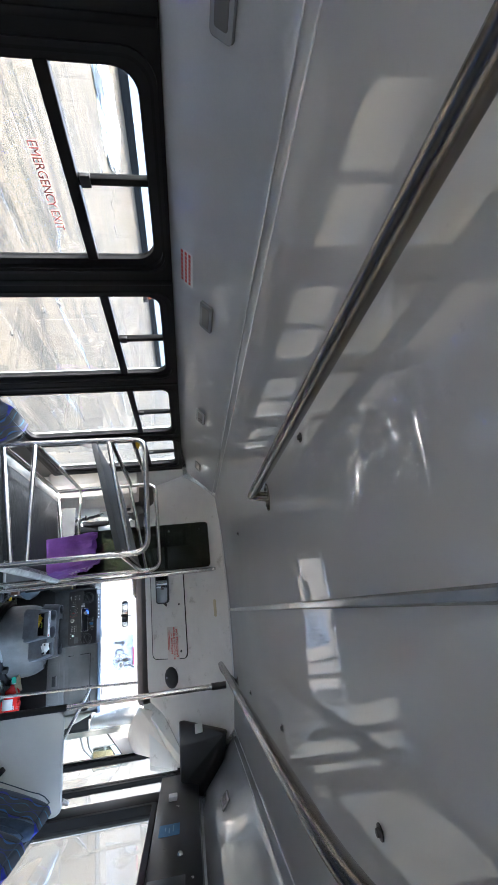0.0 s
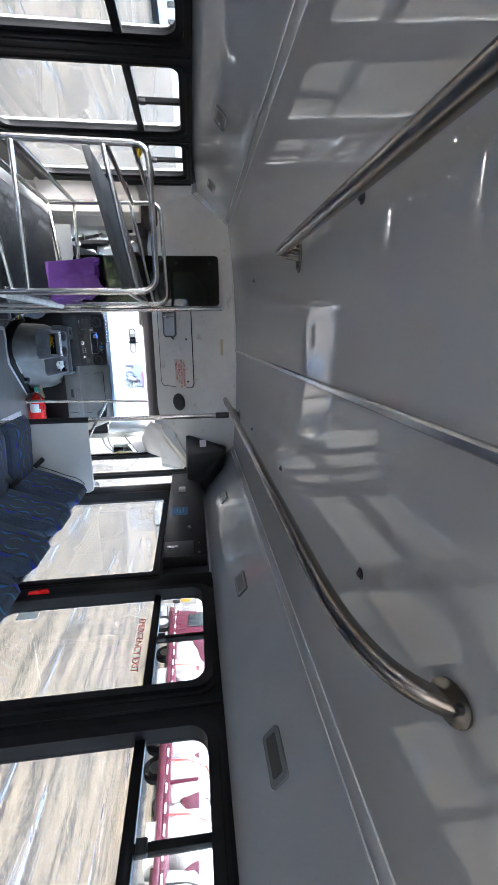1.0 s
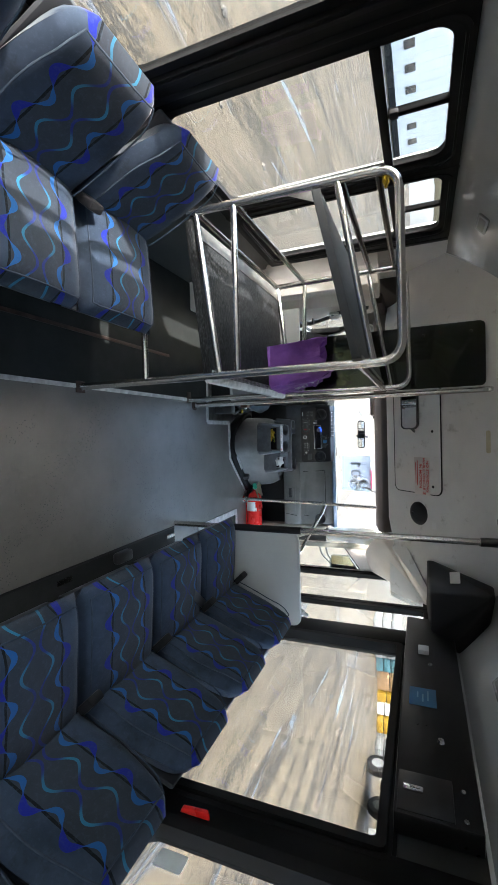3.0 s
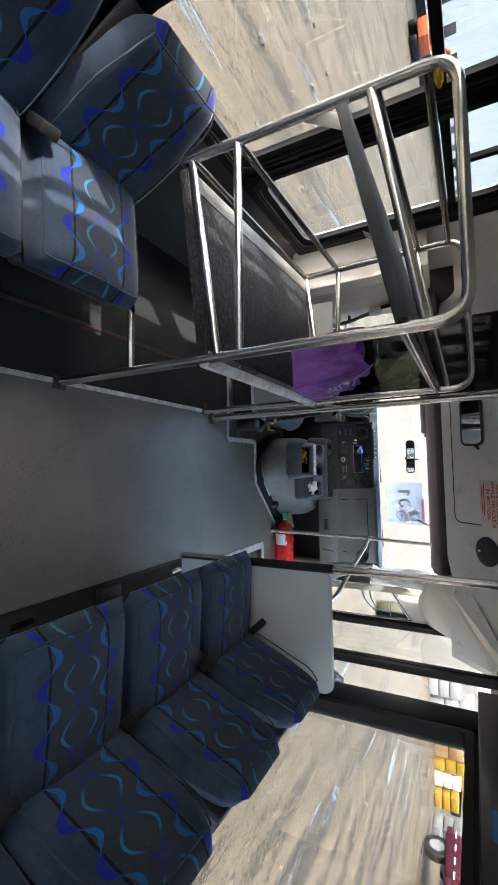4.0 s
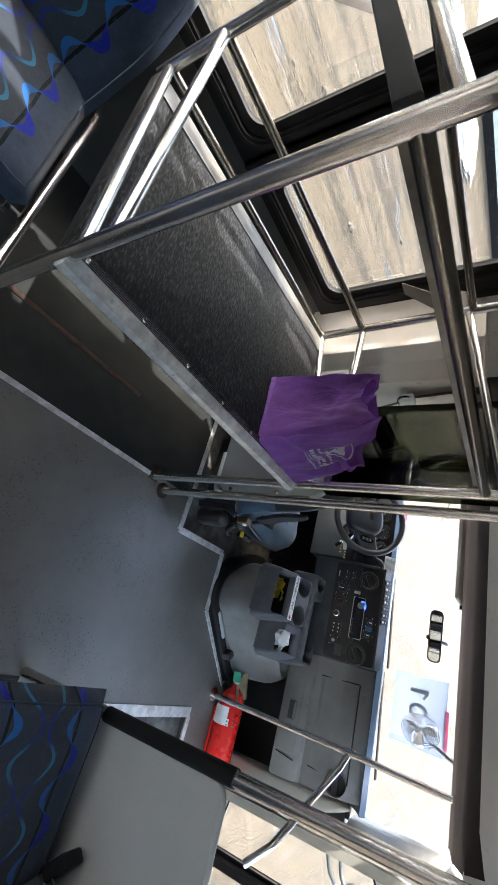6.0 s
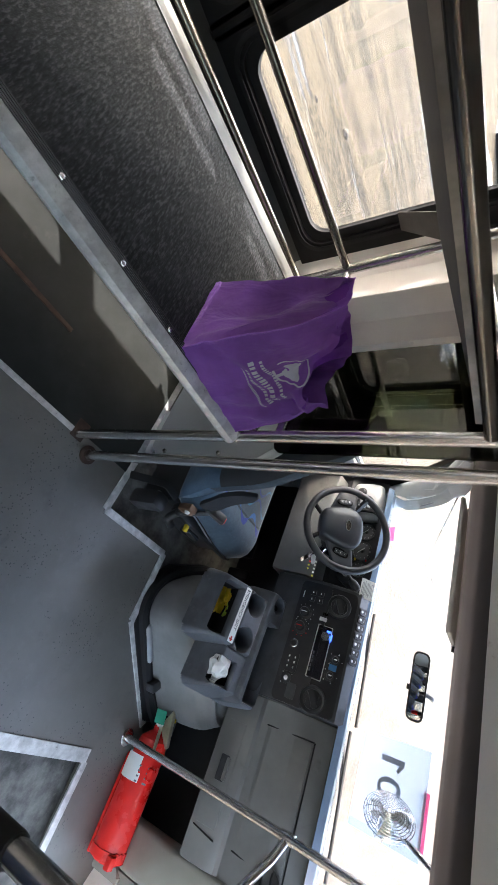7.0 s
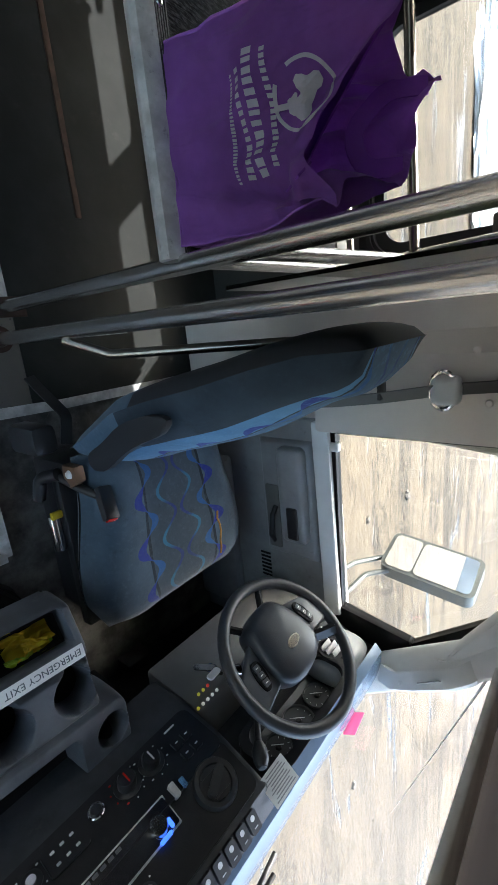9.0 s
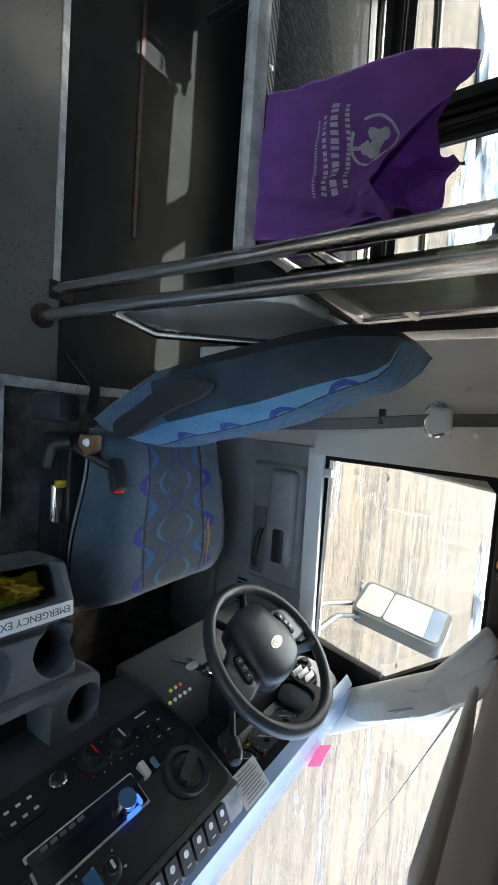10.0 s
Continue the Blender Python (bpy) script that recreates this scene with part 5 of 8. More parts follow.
def crumple(at, size, seed, tall=0.5):
    rnd = random.Random(seed)
    bm = bmesh.new()
    bmesh.ops.create_icosphere(bm, subdivisions=3, radius=1.0)
    for v in bm.verts:
        k = 1 + 0.35 * noise.noise(v.co * 2.1 + Vector((seed, 0, 0))) + 0.22 * noise.noise(v.co * 5.3 + Vector((0, seed, 0)))
        v.co = Vector((v.co.x * size[0] * k, v.co.y * size[1] * k, v.co.z * size[2] * k)) + Vector(at)
    return bm


def glove_sheet(m, length, width, seed, curl):
    """One limp folded lobe of a thin work glove."""
    def fn(u, v):
        w = width * (0.25 + 0.75 * math.sin(math.pi * min(1.0, 0.15 + 0.8 * u)) ** 0.7)
        t = (v - 0.5) * w
        z = curl * u * u * length + 0.35 * abs(t) + 0.012 * noise.noise(Vector((u * 3.1 + seed, v * 3.7, seed)))
        return m @ Vector((t + 0.008 * noise.noise(Vector((u * 4.0, seed, 0.0))), u * length, z))
    return skin(fn, 12, 8, 0.0035)


def work_glove(name, label, material, lobes, seed):
    """A wadded work glove made of limp lobes lying over each other in the console's well."""
    rnd = random.Random(seed)
    g = thing(name, tilt @ Vector((-0.13, -0.11, -0.085)), label, "glove")
    for k, (x, y, z, turn, length, width) in enumerate(lobes):
        m = tilt @ Matrix.Translation((x, 0.012 + 0.92 * y, z + 0.016)) @ pose(0, 0, 0, rnd.uniform(-6, 10), rnd.uniform(-14, 14), turn)
        part("cuff" if k == 0 else "finger", glove_sheet(m, length, width, seed + 1.7 * k, rnd.uniform(0.0, 0.35)), material, g, sharp=60)
    return g


work_glove("yellow_glove", "crumpled yellow work glove in the console tray", yellow_mat, ((-0.165, -0.125, -0.066, -80, 0.105, 0.050), (-0.160, -0.115, -0.048, -65, 0.085, 0.036), (-0.110, -0.135, -0.050, -100, 0.060, 0.026), (-0.150, -0.100, -0.038, -95, 0.055, 0.022), (-0.095, -0.120, -0.040, 70, 0.050, 0.020)), 3)
work_glove("lime_glove", "crumpled lime green work glove in the console tray", lime_mat, ((-0.165, -0.085, -0.058, -85, 0.080, 0.034), (-0.120, -0.095, -0.042, -60, 0.055, 0.022), (-0.160, -0.080, -0.034, -75, 0.048, 0.020), (-0.100, -0.080, -0.034, -110, 0.050, 0.018), (-0.105, -0.078, -0.036, 80, 0.045, 0.018)), 5)
single("tissue", crumple((0.459, 0.722, 0.403), (0.050, 0.052, 0.036), 8), paper_mat, (0.459, 0.720, 0.353), "crumpled white paper tissue in the console tray", "tissue", sharp=20)


# ---- seats along the walls ----
SEAT_W = 0.425
seams = []


def pillow(w, l, t, crown, edge, nu=14, nv=16, back=False):
    """A padded block: w across x, l along y, t thick; the print runs along y."""
    def side(u, v, top):
        x, y = (u - 0.5) * w, v * l
        ex, ey = 1 - (abs(2 * u - 1)) ** 5, 1 - (abs(2 * v - 1)) ** 6
        taper = 1.0
        if back:
            s = max(0.0, v - 0.45) / 0.55
            taper = 1 - 0.24 * s ** 1.6
            if v > 0.86:
                taper *= math.sqrt(max(0.05, 1 - ((v - 0.86) / 0.20) ** 2))
        z = (t * 0.5) * (max(0.0, ex * ey)) ** 0.35
        if top:
            groove = -0.006 * math.exp(-((abs(x) - 0.098) / 0.008) ** 2)
            z += crown * (max(0.0, ex * ey)) * (0.75 + 0.25 * math.cos(math.pi * (2 * u - 1))) + groove
            if back:
                z += 0.028 * math.exp(-((abs(2 * u - 1) - 0.74) / 0.2) ** 2) * (1 - v) * ey + 0.02 * math.exp(-((v - 0.80) / 0.12) ** 2) * ex
        return Vector((x * taper, y, z if top else -z * 0.8)), (x * taper, y)
    run = [(0.07, 0.10 + 0.83 * k / 10) for k in range(11)] + [(0.07 + 0.86 * k / 12, 0.945 if not back else 0.93) for k in range(1, 12)] + [(0.93, 0.93 - 0.83 * k / 10) for k in range(11)]
    seams.append([side(a, b, True)[0] for a, b in run])
    top = skin(lambda u, v: side(u, v, True), nu, nv)
    bot = skin(lambda u, v: side(u, v, False), nu, nv)
    bm = join(top, bot)
    bmesh.ops.remove_doubles(bm, verts=bm.verts[:], dist=0.0006)
    return bm


piping_mat = surf("grey_blue_piping", (0.036, 0.048, 0.068), 0.9, wear=0.25, scale=20, spec=0.1)


def seat_kind():
    """One folding-frame passenger seat: faces local +y, its wall side at y = 0."""
    s = thing("passenger_seat", (0, 0, 0), "blue-grey velour passenger seat with wavy printed band", "seat", "seats along the walls")
    cush = turned(pillow(SEAT_W, 0.46, 0.105, 0.022, 0.03), Matrix.Translation((0, 0.045, 0.395)) @ pose(0, 0, 0, 4, 0, 0))
    one = part("cushion", cush, fabric_mat, s, sharp=180)
    mc = Matrix.Translation((0, 0.045, 0.395)) @ pose(0, 0, 0, 4, 0, 0)
    part("piping", tube([mc @ p for p in seams[-1]], 0.0028, seg=6), piping_mat, one, "worn grey seam piping")
    back = turned(pillow(SEAT_W, 0.475, 0.085, 0.016, 0.03, back=True), Matrix.Translation((0, 0.105, 0.385)) @ pose(0, 0, 0, 111, 0, 0) @ Matrix.Scale(1, 4))
    one = part("backrest", back, fabric_mat, s, sharp=180)
    mb = Matrix.Translation((0, 0.105, 0.385)) @ pose(0, 0, 0, 111, 0, 0)
    part("piping", tube([mb @ Vector((p.x, p.y, -p.z)) for p in seams[-1]], 0.0028, seg=6), piping_mat, one, "worn grey seam piping")
    part("back_shell", turned(box((-0.185, 0.06, 0.012), (0.185, 0.42, 0.035), 0.012), Matrix.Translation((0, 0.065, 0.385)) @ pose(0, 0, 0, 111, 0, 0)), seat_black_mat, s)
    part("seat_pan", box((-0.195, 0.07, 0.320), (0.195, 0.47, 0.355), 0.012), black_mat, s)
    part("front_rail", tube([(-0.2125, 0.43, 0.305), (0.2125, 0.43, 0.305)], 0.016, seg=8), black_mat, s)
    part("rear_rail", tube([(-0.2125, 0.10, 0.305), (0.2125, 0.10, 0.305)], 0.016, seg=8), black_mat, s)
    for x in (-0.12, 0.12):
        part("leg", tube([(x, 0.12, 0.0), (x, 0.12, 0.30)], 0.016, seg=8), black_mat, s)
    belt = part("seat_belt", tube([(0.205, 0.075, 0.37), (0.207, 0.10, 0.42), (0.206, 0.12, 0.462)], 0.01, 0.02, flat=(0.040, 0.005)), rubber_mat, s, "black seat belt stub")
    part("buckle", turned(box((-0.030, -0.036, -0.017), (0.030, 0.040, 0.017), 0.008), Matrix.Translation((0.205, 0.140, 0.486)) @ pose(0, 0, 0, 48, 0, 4)), rubber_mat, belt, "black belt buckle")
    return s


first = seat_kind()
right_y = [-0.575 - 0.432 * i for i in range(8)]
left_y = [-1.375 - 0.432 * i for i in range(7)]
first.matrix_basis = pose(1.235, right_y[0], 0, 0, 0, 90)
for y in right_y[1:]:
    copy_thing(first, pose(1.235, y, 0, 0, 0, 90))
for y in left_y:
    copy_thing(first, pose(-0.735, y, 0, 0, 0, -90))
single("belt_strap", tube([(1.10, -0.80, 0.46), (1.02, -0.90, 0.475), (0.93, -1.02, 0.475), (0.88, -1.06, 0.47)], 0.01, 0.03, flat=(0.045, 0.004)), black_mat, (1.0, -0.95, 0.46), "black webbing belt lying across a seat", "seat belt")
single("belt_buckle", box((0.825, -0.95, 0.004), (0.885, -0.83, 0.05), 0.014, 3), black_mat, (0.85, -0.89, 0.0), "black floor buckle beside the seats", "buckle")
for y in (-0.38, -1.28, -2.1):
    single("track_cover", box((0.85, y - 0.045, 0.003), (0.875, y + 0.045, 0.008), 0.002), rail_mat, (0.86, y, 0.003), "small metal plate let into the floor", "plate")
single("seat_track", box((-0.316, -4.0, 0.002), (-0.298, -0.33, 0.010), 0.002), rust_mat, (-0.305, -2.2, 0.0), "rusty steel seat track in the floor", "track")
single("seat_track", box((0.93, -4.0, 0.002), (0.965, -0.47, 0.010), 0.002), rust_mat, (0.95, -2.2, 0.0), "rusty steel seat track in the floor", "track")

# ---- luggage rack ----
RY, FY, AX_, WX = -1.135, -0.095, -0.035, -0.72
rack = thing("luggage_rack", (-0.37, -0.6, 0.0), "two-tier stainless luggage rack with a rubber deck and carpeted shelf", "luggage rack")
R = 0.0165
worn_strip_mat = surf("worn_grey_strip", (0.085, 0.085, 0.08), 0.5, wear=0.35, scale=14, dirt=(0.06, 0.06, 0.055))


def deck_z(x, y=-0.095):
    return 0.716 + (x + 0.02) * (0.050 + 0.052 * (FY - y) / (FY - RY))


def shelf_z(x):
    return 1.325 + (x - AX_) * 0.20


part("rear_loop", tube([(AX_, RY, 0.0), (AX_, RY, 1.472), (WX, RY, 1.472), (WX - 0.012, RY, 0.62)], R, 0.085), steel_mat, rack)
part("front_loop", tube([(AX_, FY + 0.012, 0.0), (AX_, FY + 0.012, 1.472), (WX, FY - 0.03, 1.462), (WX, FY, 0.66)], R, 0.085), steel_mat, rack)
for y0, y1, low, high in ((RY, RY, (0.748, 0.655), (0.829, 0.832)), (FY + 0.012, FY, (0.758, 0.684), (0.838, 0.866))):
    for z0, z1 in (low, high):
        part("end_bar", tube([(AX_, y0, z0), (WX - (0.012 if y0 == RY else 0.0), y1, z1)], 0.0135), steel_mat, rack)
    part("shelf_bar", tube([(AX_, y0, shelf_z(AX_) + 0.045), (WX, y1 - (0.0 if y0 == RY else 0.02), shelf_z(WX) + 0.065)], 0.0135), steel_mat, rack)
for z0, z1 in ((0.655, 0.684), (0.832, 0.866)):
    part("wall_rail", tube([(WX - 0.012, RY, z0), (WX, FY, z1)], 0.0135), rail_mat, rack)
part("wall_rail", tube([(WX, RY, shelf_z(WX) + 0.08), (WX, FY - 0.03, shelf_z(WX) + 0.08)], 0.0135), rail_mat, rack)
part("wall_rail", tube([(WX, RY, 1.40), (WX, FY - 0.03, 1.40)], 0.0135), rail_mat, rack)
corners = [(x, y) for x in (WX + 0.02, -0.038) for y in (RY - 0.012, FY)]
part("deck", hull([(x, y, deck_z(x, y) - d) for x, y in corners for d in (0.0, 0.036)], 0.003), deck_mat, rack, "black ribbed rubber deck")
part("deck_wall_strip", hull([(x, y, deck_z(x, y) + d) for x in (WX + 0.022, WX + 0.085) for y in (RY - 0.008, FY - 0.004) for d in (0.001, 0.005)]), worn_strip_mat, rack, "dull pale strip along the wall side of the deck")
part("deck_edge", prism([(-0.060, 0.719), (-0.026, 0.7205), (-0.008, 0.712), (-0.004, 0.698), (-0.010, 0.684), (-0.022, 0.677), (-0.034, 0.682), (-0.034, 0.7145), (-0.060, 0.7145)], RY - 0.004, FY + 0.004, "y"), alu_mat, rack, "scuffed aluminium edge trim")
for k in range(5):
    part("edge_rib", box((-0.060 + k * 0.005, RY, 0.7185), (-0.0575 + k * 0.005, FY, 0.7215)), black_mat, rack)
for k in range(7):
    part("screw", lathe([(0, 0.004), (0.005, 0.003), (0.007, 0.0)], (-0.047, RY + 0.03 + k * 0.165, 0.720), (0, 0, 1), 8), steel_mat, rack)
part("shelf_board", prism([(WX + 0.02, shelf_z(WX) - 0.03), (AX_ - 0.02, shelf_z(AX_) - 0.03), (AX_ - 0.02, shelf_z(AX_) + 0.004), (WX + 0.02, shelf_z(WX) + 0.004)], RY - 0.02, FY - 0.05, "y", 0.006), shelf_mat, rack, "charcoal carpeted shelf board")
part("shelf_edge", prism([(AX_ - 0.030, shelf_z(AX_) - 0.032), (AX_ - 0.006, shelf_z(AX_) - 0.030), (AX_ - 0.002, shelf_z(AX_) + 0.004), (AX_ - 0.030, shelf_z(AX_) + 0.008)], RY, FY - 0.03, "y", 0.002), surf("dull_shelf_edge", (0.22, 0.215, 0.20), 0.35, 0.7, wear=0.3, scale=14, dirt=(0.30, 0.27, 0.2)), rack, "dull metal shelf edging")
part("shelf_rail", tube([(AX_, RY, shelf_z(AX_) - 0.002), (AX_, FY, shelf_z(AX_) - 0.002)], 0.0155), rail_mat, rack)
dull_mat = surf("dull_steel_bracket", (0.30, 0.29, 0.275), 0.4, 0.5, wear=0.3, scale=14)
part("gusset", hull([(-0.735, RY - 0.008, 1.008), (-0.745, RY + 0.0, 1.078), (-0.738, RY + 0.075, 1.168), (-0.712, RY + 0.11, 1.174), (-0.730, RY - 0.008, 1.004), (-0.740, RY + 0.0, 1.074), (-0.733, RY + 0.075, 1.164), (-0.707, RY + 0.11, 1.170)]), dull_mat, rack, "flat steel bracket to the wall")
part("gusset", hull([(WX + 0.02, FY - 0.13, 1.18), (WX - 0.13, FY - 0.09, 1.02), (WX - 0.13, FY - 0.03, 1.02), (WX + 0.02, FY - 0.04, 1.18), (WX + 0.02, FY - 0.13, 1.185), (WX - 0.13, FY - 0.09, 1.025), (WX - 0.13, FY - 0.03, 1.025), (WX + 0.02, FY - 0.04, 1.185)]), surf("dark_steel_bracket", (0.07, 0.065, 0.06), 0.45, 0.4, wear=0.3, scale=14), rack, "flat steel bracket to the wall")
part("low_bar", tube([(AX_, RY, 0.380), (-0.70, RY, 0.380)], 0.0135), steel_mat, rack)
part("foot_plate", box((AX_ - 0.028, RY - 0.03, 0.0), (AX_ + 0.028, RY + 0.03, 0.006), 0.002), rust_mat, rack)
part("foot_plate", box((AX_ - 0.055, FY - 0.015, 0.0), (AX_ + 0.02, FY + 0.04, 0.006), 0.002), rust_mat, rack)
single("yellow_tie", crumple((WX + 0.02, RY + 0.02, 1.425), (0.03, 0.025, 0.012), 4), yellow_mat, (WX + 0.02, RY + 0.02, 1.42), "knotted yellow tie on the rack bar", "tie", sharp=25)

# ---- poles, driver's screen, panels ----
pole = thing("stanchion", (0.0, 0.0, 0.0), "stainless floor-to-cap pole beside the driver's screen", "pole")
part("bar", tube([(0.0, 0.0, 0.0), (0.0, 0.0, 1.895)], 0.0175), steel_mat, pole)
part("foot_flange", lathe([(0, 0.014), (0.020, 0.014), (0.022, 0.006), (0.036, 0.005), (0.036, 0.0), (0, 0)], (0, 0, 0.0), (0, 0, 1), 20), rust_mat, pole, "rusty round foot flange")
part("top_bracket", box((-0.012, -0.02, 1.885), (0.012, 0.03, 1.915), 0.004), steel_mat, pole)
screen_t = thing("driver_screen", (-0.43, 0.0, 0.30), "smoked plastic screen over a grey panel behind the driver", "partition")
part("smoked_sheet", prism(round_rect(-0.385, -0.02, 0.80, 1.872, 0.03), -0.036, -0.030, "y"), tint_mat, screen_t, "smoked see-through sheet")
part("kick_panel", prism([(-0.02, 0.34), (-0.02, 0.74), (-0.075, 0.80), (-0.60, 0.80), (-0.60, 0.30), (-0.06, 0.30)], -0.004, 0.012, "y", 0.003), panel_mat, screen_t, "grey kick panel")
part("panel_edging", tube([(-0.20, 0.004, 0.295), (-0.02, 0.004, 0.30), (-0.005, 0.004, 0.34), (-0.005, 0.004, 0.74), (-0.06, 0.004, 0.805), (-0.2, 0.004, 0.805)], 0.013, 0.03), trim_mat, screen_t, "pale edging")
part("brace", tube([(0.0, 0.02, 0.34), (-0.06, 0.06, 0.42), (-0.30, 0.07, 0.80)], 0.011, 0.04), rail_mat, screen_t)
for z in (0.38, 0.60):
    part("bolt", lathe([(0, 0.008), (0.006, 0.006), (0.009, 0)], (-0.03, -0.004, z), (0, -1, 0), 8), steel_mat, screen_t)
for z in (1.55, 1.80):
    part("bolt", lathe([(0, 0.006), (0.006, 0.005), (0.009, 0)], (-0.33, -0.036, z), (0, -1, 0), 8), black_mat, screen_t)

pr = thing("stanchion", (0.795, -0.315, 0.0), "stainless pole with a black foam grip above the modesty panel", "pole")
part("bar", tube([(0.795, -0.315, 0.0), (0.80, -0.315, 1.86)], 0.0175), steel_mat, pr)
part("foam_sleeve", tube([(0.796, -0.315, 0.42), (0.797, -0.315, 0.86)], 0.021), rubber_mat, pr, "black sleeve")
part("top_socket", tube([(0.80, -0.315, 1.80), (0.80, -0.315, 1.90)], 0.023), black_mat, pr, "black top socket")
mod = thing("modesty_panel", (1.08, -0.315, 0.28), "grey laminate modesty panel at the end of the seats", "panel")
part("sheet", prism(round_rect(0.815, 1.36, 0.24, 0.838, 0.05), -0.322, -0.304, "y", 0.003), panel_mat, mod)
part("edging", tube([(0.815, -0.313, 0.30), (0.815, -0.313, 0.838), (1.36, -0.313, 0.838), (1.36, -0.313, 0.30)], 0.010, 0.05), panel_mat, mod)

# entry handrails
er = thing("entry_rail", (0.815, 0.88, 0.0), "bent stainless handrail beside the entrance steps", "handrail")
part("upright", tube([(0.815, 0.88, 0.0), (0.838, 0.90, 0.755), (0.855, 0.885, 1.20)], 0.0145), steel_mat, er)
part("branch", tube([(0.838, 0.90, 0.755), (0.90, 0.86, 0.735), (1.18, 0.60, 0.60), (1.26, 0.56, 0.52)], 0.0145, 0.04), steel_mat, er)
part("foot_flange", lathe([(0, 0.010), (0.018, 0.010), (0.034, 0.004), (0.034, 0.0), (0, 0)], (0.815, 0.88, 0.0), (0, 0, 1), 16), steel_mat, er)
part("joint", lathe([(0, 0.03), (0.017, 0.026), (0.019, 0.0), (0.017, -0.026), (0, -0.03)], (0.838, 0.90, 0.755), (0, 0, 1), 14), steel_mat, er)
single("window_grab", tube([(1.30, -0.28, 0.84), (1.34, -0.22, 0.86), (1.36, -0.12, 0.80), (1.345, -0.06, 0.70)], 0.012, 0.05), surf("white_plastic_rail", (0.7, 0.7, 0.7), 0.35), (1.33, -0.17, 0.75), "white bent grab bar by the door", "handrail")

# ceiling grab rails
def ceiling_rail(pts, ends):
    t = thing("ceiling_rail", pts[0], "satin steel grab rail hung under the ceiling", "handrail", "ceiling rails")
    part("bar", tube(pts, 0.0175, 0.11, 14), rail_mat, t)
    for e, d in ends:
        fl = part("flange", turned(prism([(0.050 * math.cos(k * math.pi / 12), 0.032 * math.sin(k * math.pi / 12)) for k in range(24)], -0.005, 0.0, "z", 0.0015), Matrix.Translation(e) @ pose(0, 0, 0, 0, 0, d)), rail_mat, t)
        c, s = math.cos(radians(d)), math.sin(radians(d))
        for k in (-0.030, 0.030):
            part("bolt", lathe([(0, 0.007), (0.006, 0.006), (0.008, 0.0)], Vector(e) + Vector((c * k, s * k, -0.005)), (0, 0, -1), 10), black_mat, fl)
    return t


rail_bend = [Vector((0.690, -3.145, 1.978)) * (1 - s) ** 3 + Vector((0.674, -3.105, 1.895)) * 3 * s * (1 - s) ** 2 + Vector((0.656, -3.03, 1.864)) * 3 * s * s * (1 - s) + Vector((0.655, -2.78, 1.866)) * s ** 3 for s in [k / 14 for k in range(15)]]
ceiling_rail([(-0.045, -2.19, 1.985), (-0.055, -2.175, 1.945), (-0.066, -2.13, 1.936), (-0.066, -2.25, 1.935), (-0.058, -3.2, 1.933), (-0.05, -4.3, 1.933), (-0.05, -4.42, 1.985)], [((-0.045, -2.19, 1.984), 0), ((-0.05, -4.42, 1.986), 0)])
ceiling_rail([*rail_bend, (0.648, -0.50, 1.864), (0.70, -0.47, 1.880), (0.78, -0.46, 1.962)], [((0.688, -3.14, 1.980), 60), ((0.785, -0.46, 1.970), 20)])
for x, y in ((0.69, -2.80), (-0.07, -2.70), (0.72, -1.95), (-0.08, -1.2), (0.74, -1.1)):
    single("ceiling_bolt", lathe([(0, 0.009), (0.006, 0.008), (0.008, 0.003), (0.013, 0.002), (0.013, 0)], (x, y, ceiling_z(x) - 0.001), (0, 0, -1), 14), black_mat, (x, y, ceiling_z(x)), "black domed bolt in the ceiling panel", "bolt", "ceiling bolts")

# cove lamps


lamp_rim_mat = surf("dull_lamp_rim", (0.22, 0.23, 0.225), 0.25, wear=0.1)


def cove_lamp(side, y):
    x = -0.742 if side < 0 else 1.282
    p = Vector((x, y, 1.685 + 0.267 * (0.133 / 0.297) + 0.011))
    up = Vector((0.297 * -side, 0, 0.267)).normalized()
    rt = Vector((0, 1, 0)) if side < 0 else Vector((0, -1, 0))
    t = thing("marker_lamp", p, "small recessed grey-rimmed lamp in the cove panel", "lamp", "cove lamps")
    n = rt.cross(up)
    part("rim", plate(p, rt, up, 0.150, 0.060, 0.009, 0.010), lamp_rim_mat, t)
    part("lens", plate(p + n * 0.006, rt, up, 0.115, 0.036, 0.004, 0.006), lens_mat, t)
    return t


for y in (-0.46, -2.30, -1.38, -3.25):
    cove_lamp(-1, y)
for y in (-0.80, -1.87, -2.70, -3.6):
    cove_lamp(1, y)
p0 = Vector((XL + 0.052, -2.47, 1.742))
upL = Vector((0.743, 0, 0.669))
st = thing("notice_sticker", p0, "white sticker with red print on the cove panel", "sticker")
part("sheet", plate(p0, (0, 1, 0), upL, 0.16, 0.065, 0.001, 0.006), paper_mat, st)
for k in range(3):
    for j in range(8):
        part("print_bar", plate(p0 + Vector((0.669, 0, -0.743)) * 0.0012 + upL * (0.018 - 0.018 * k) + Vector((0, -0.066 + 0.0185 * j, 0)), (0, 1, 0), upL, 0.014, 0.010, 0.0006, 0.001), red_ink_mat, st)

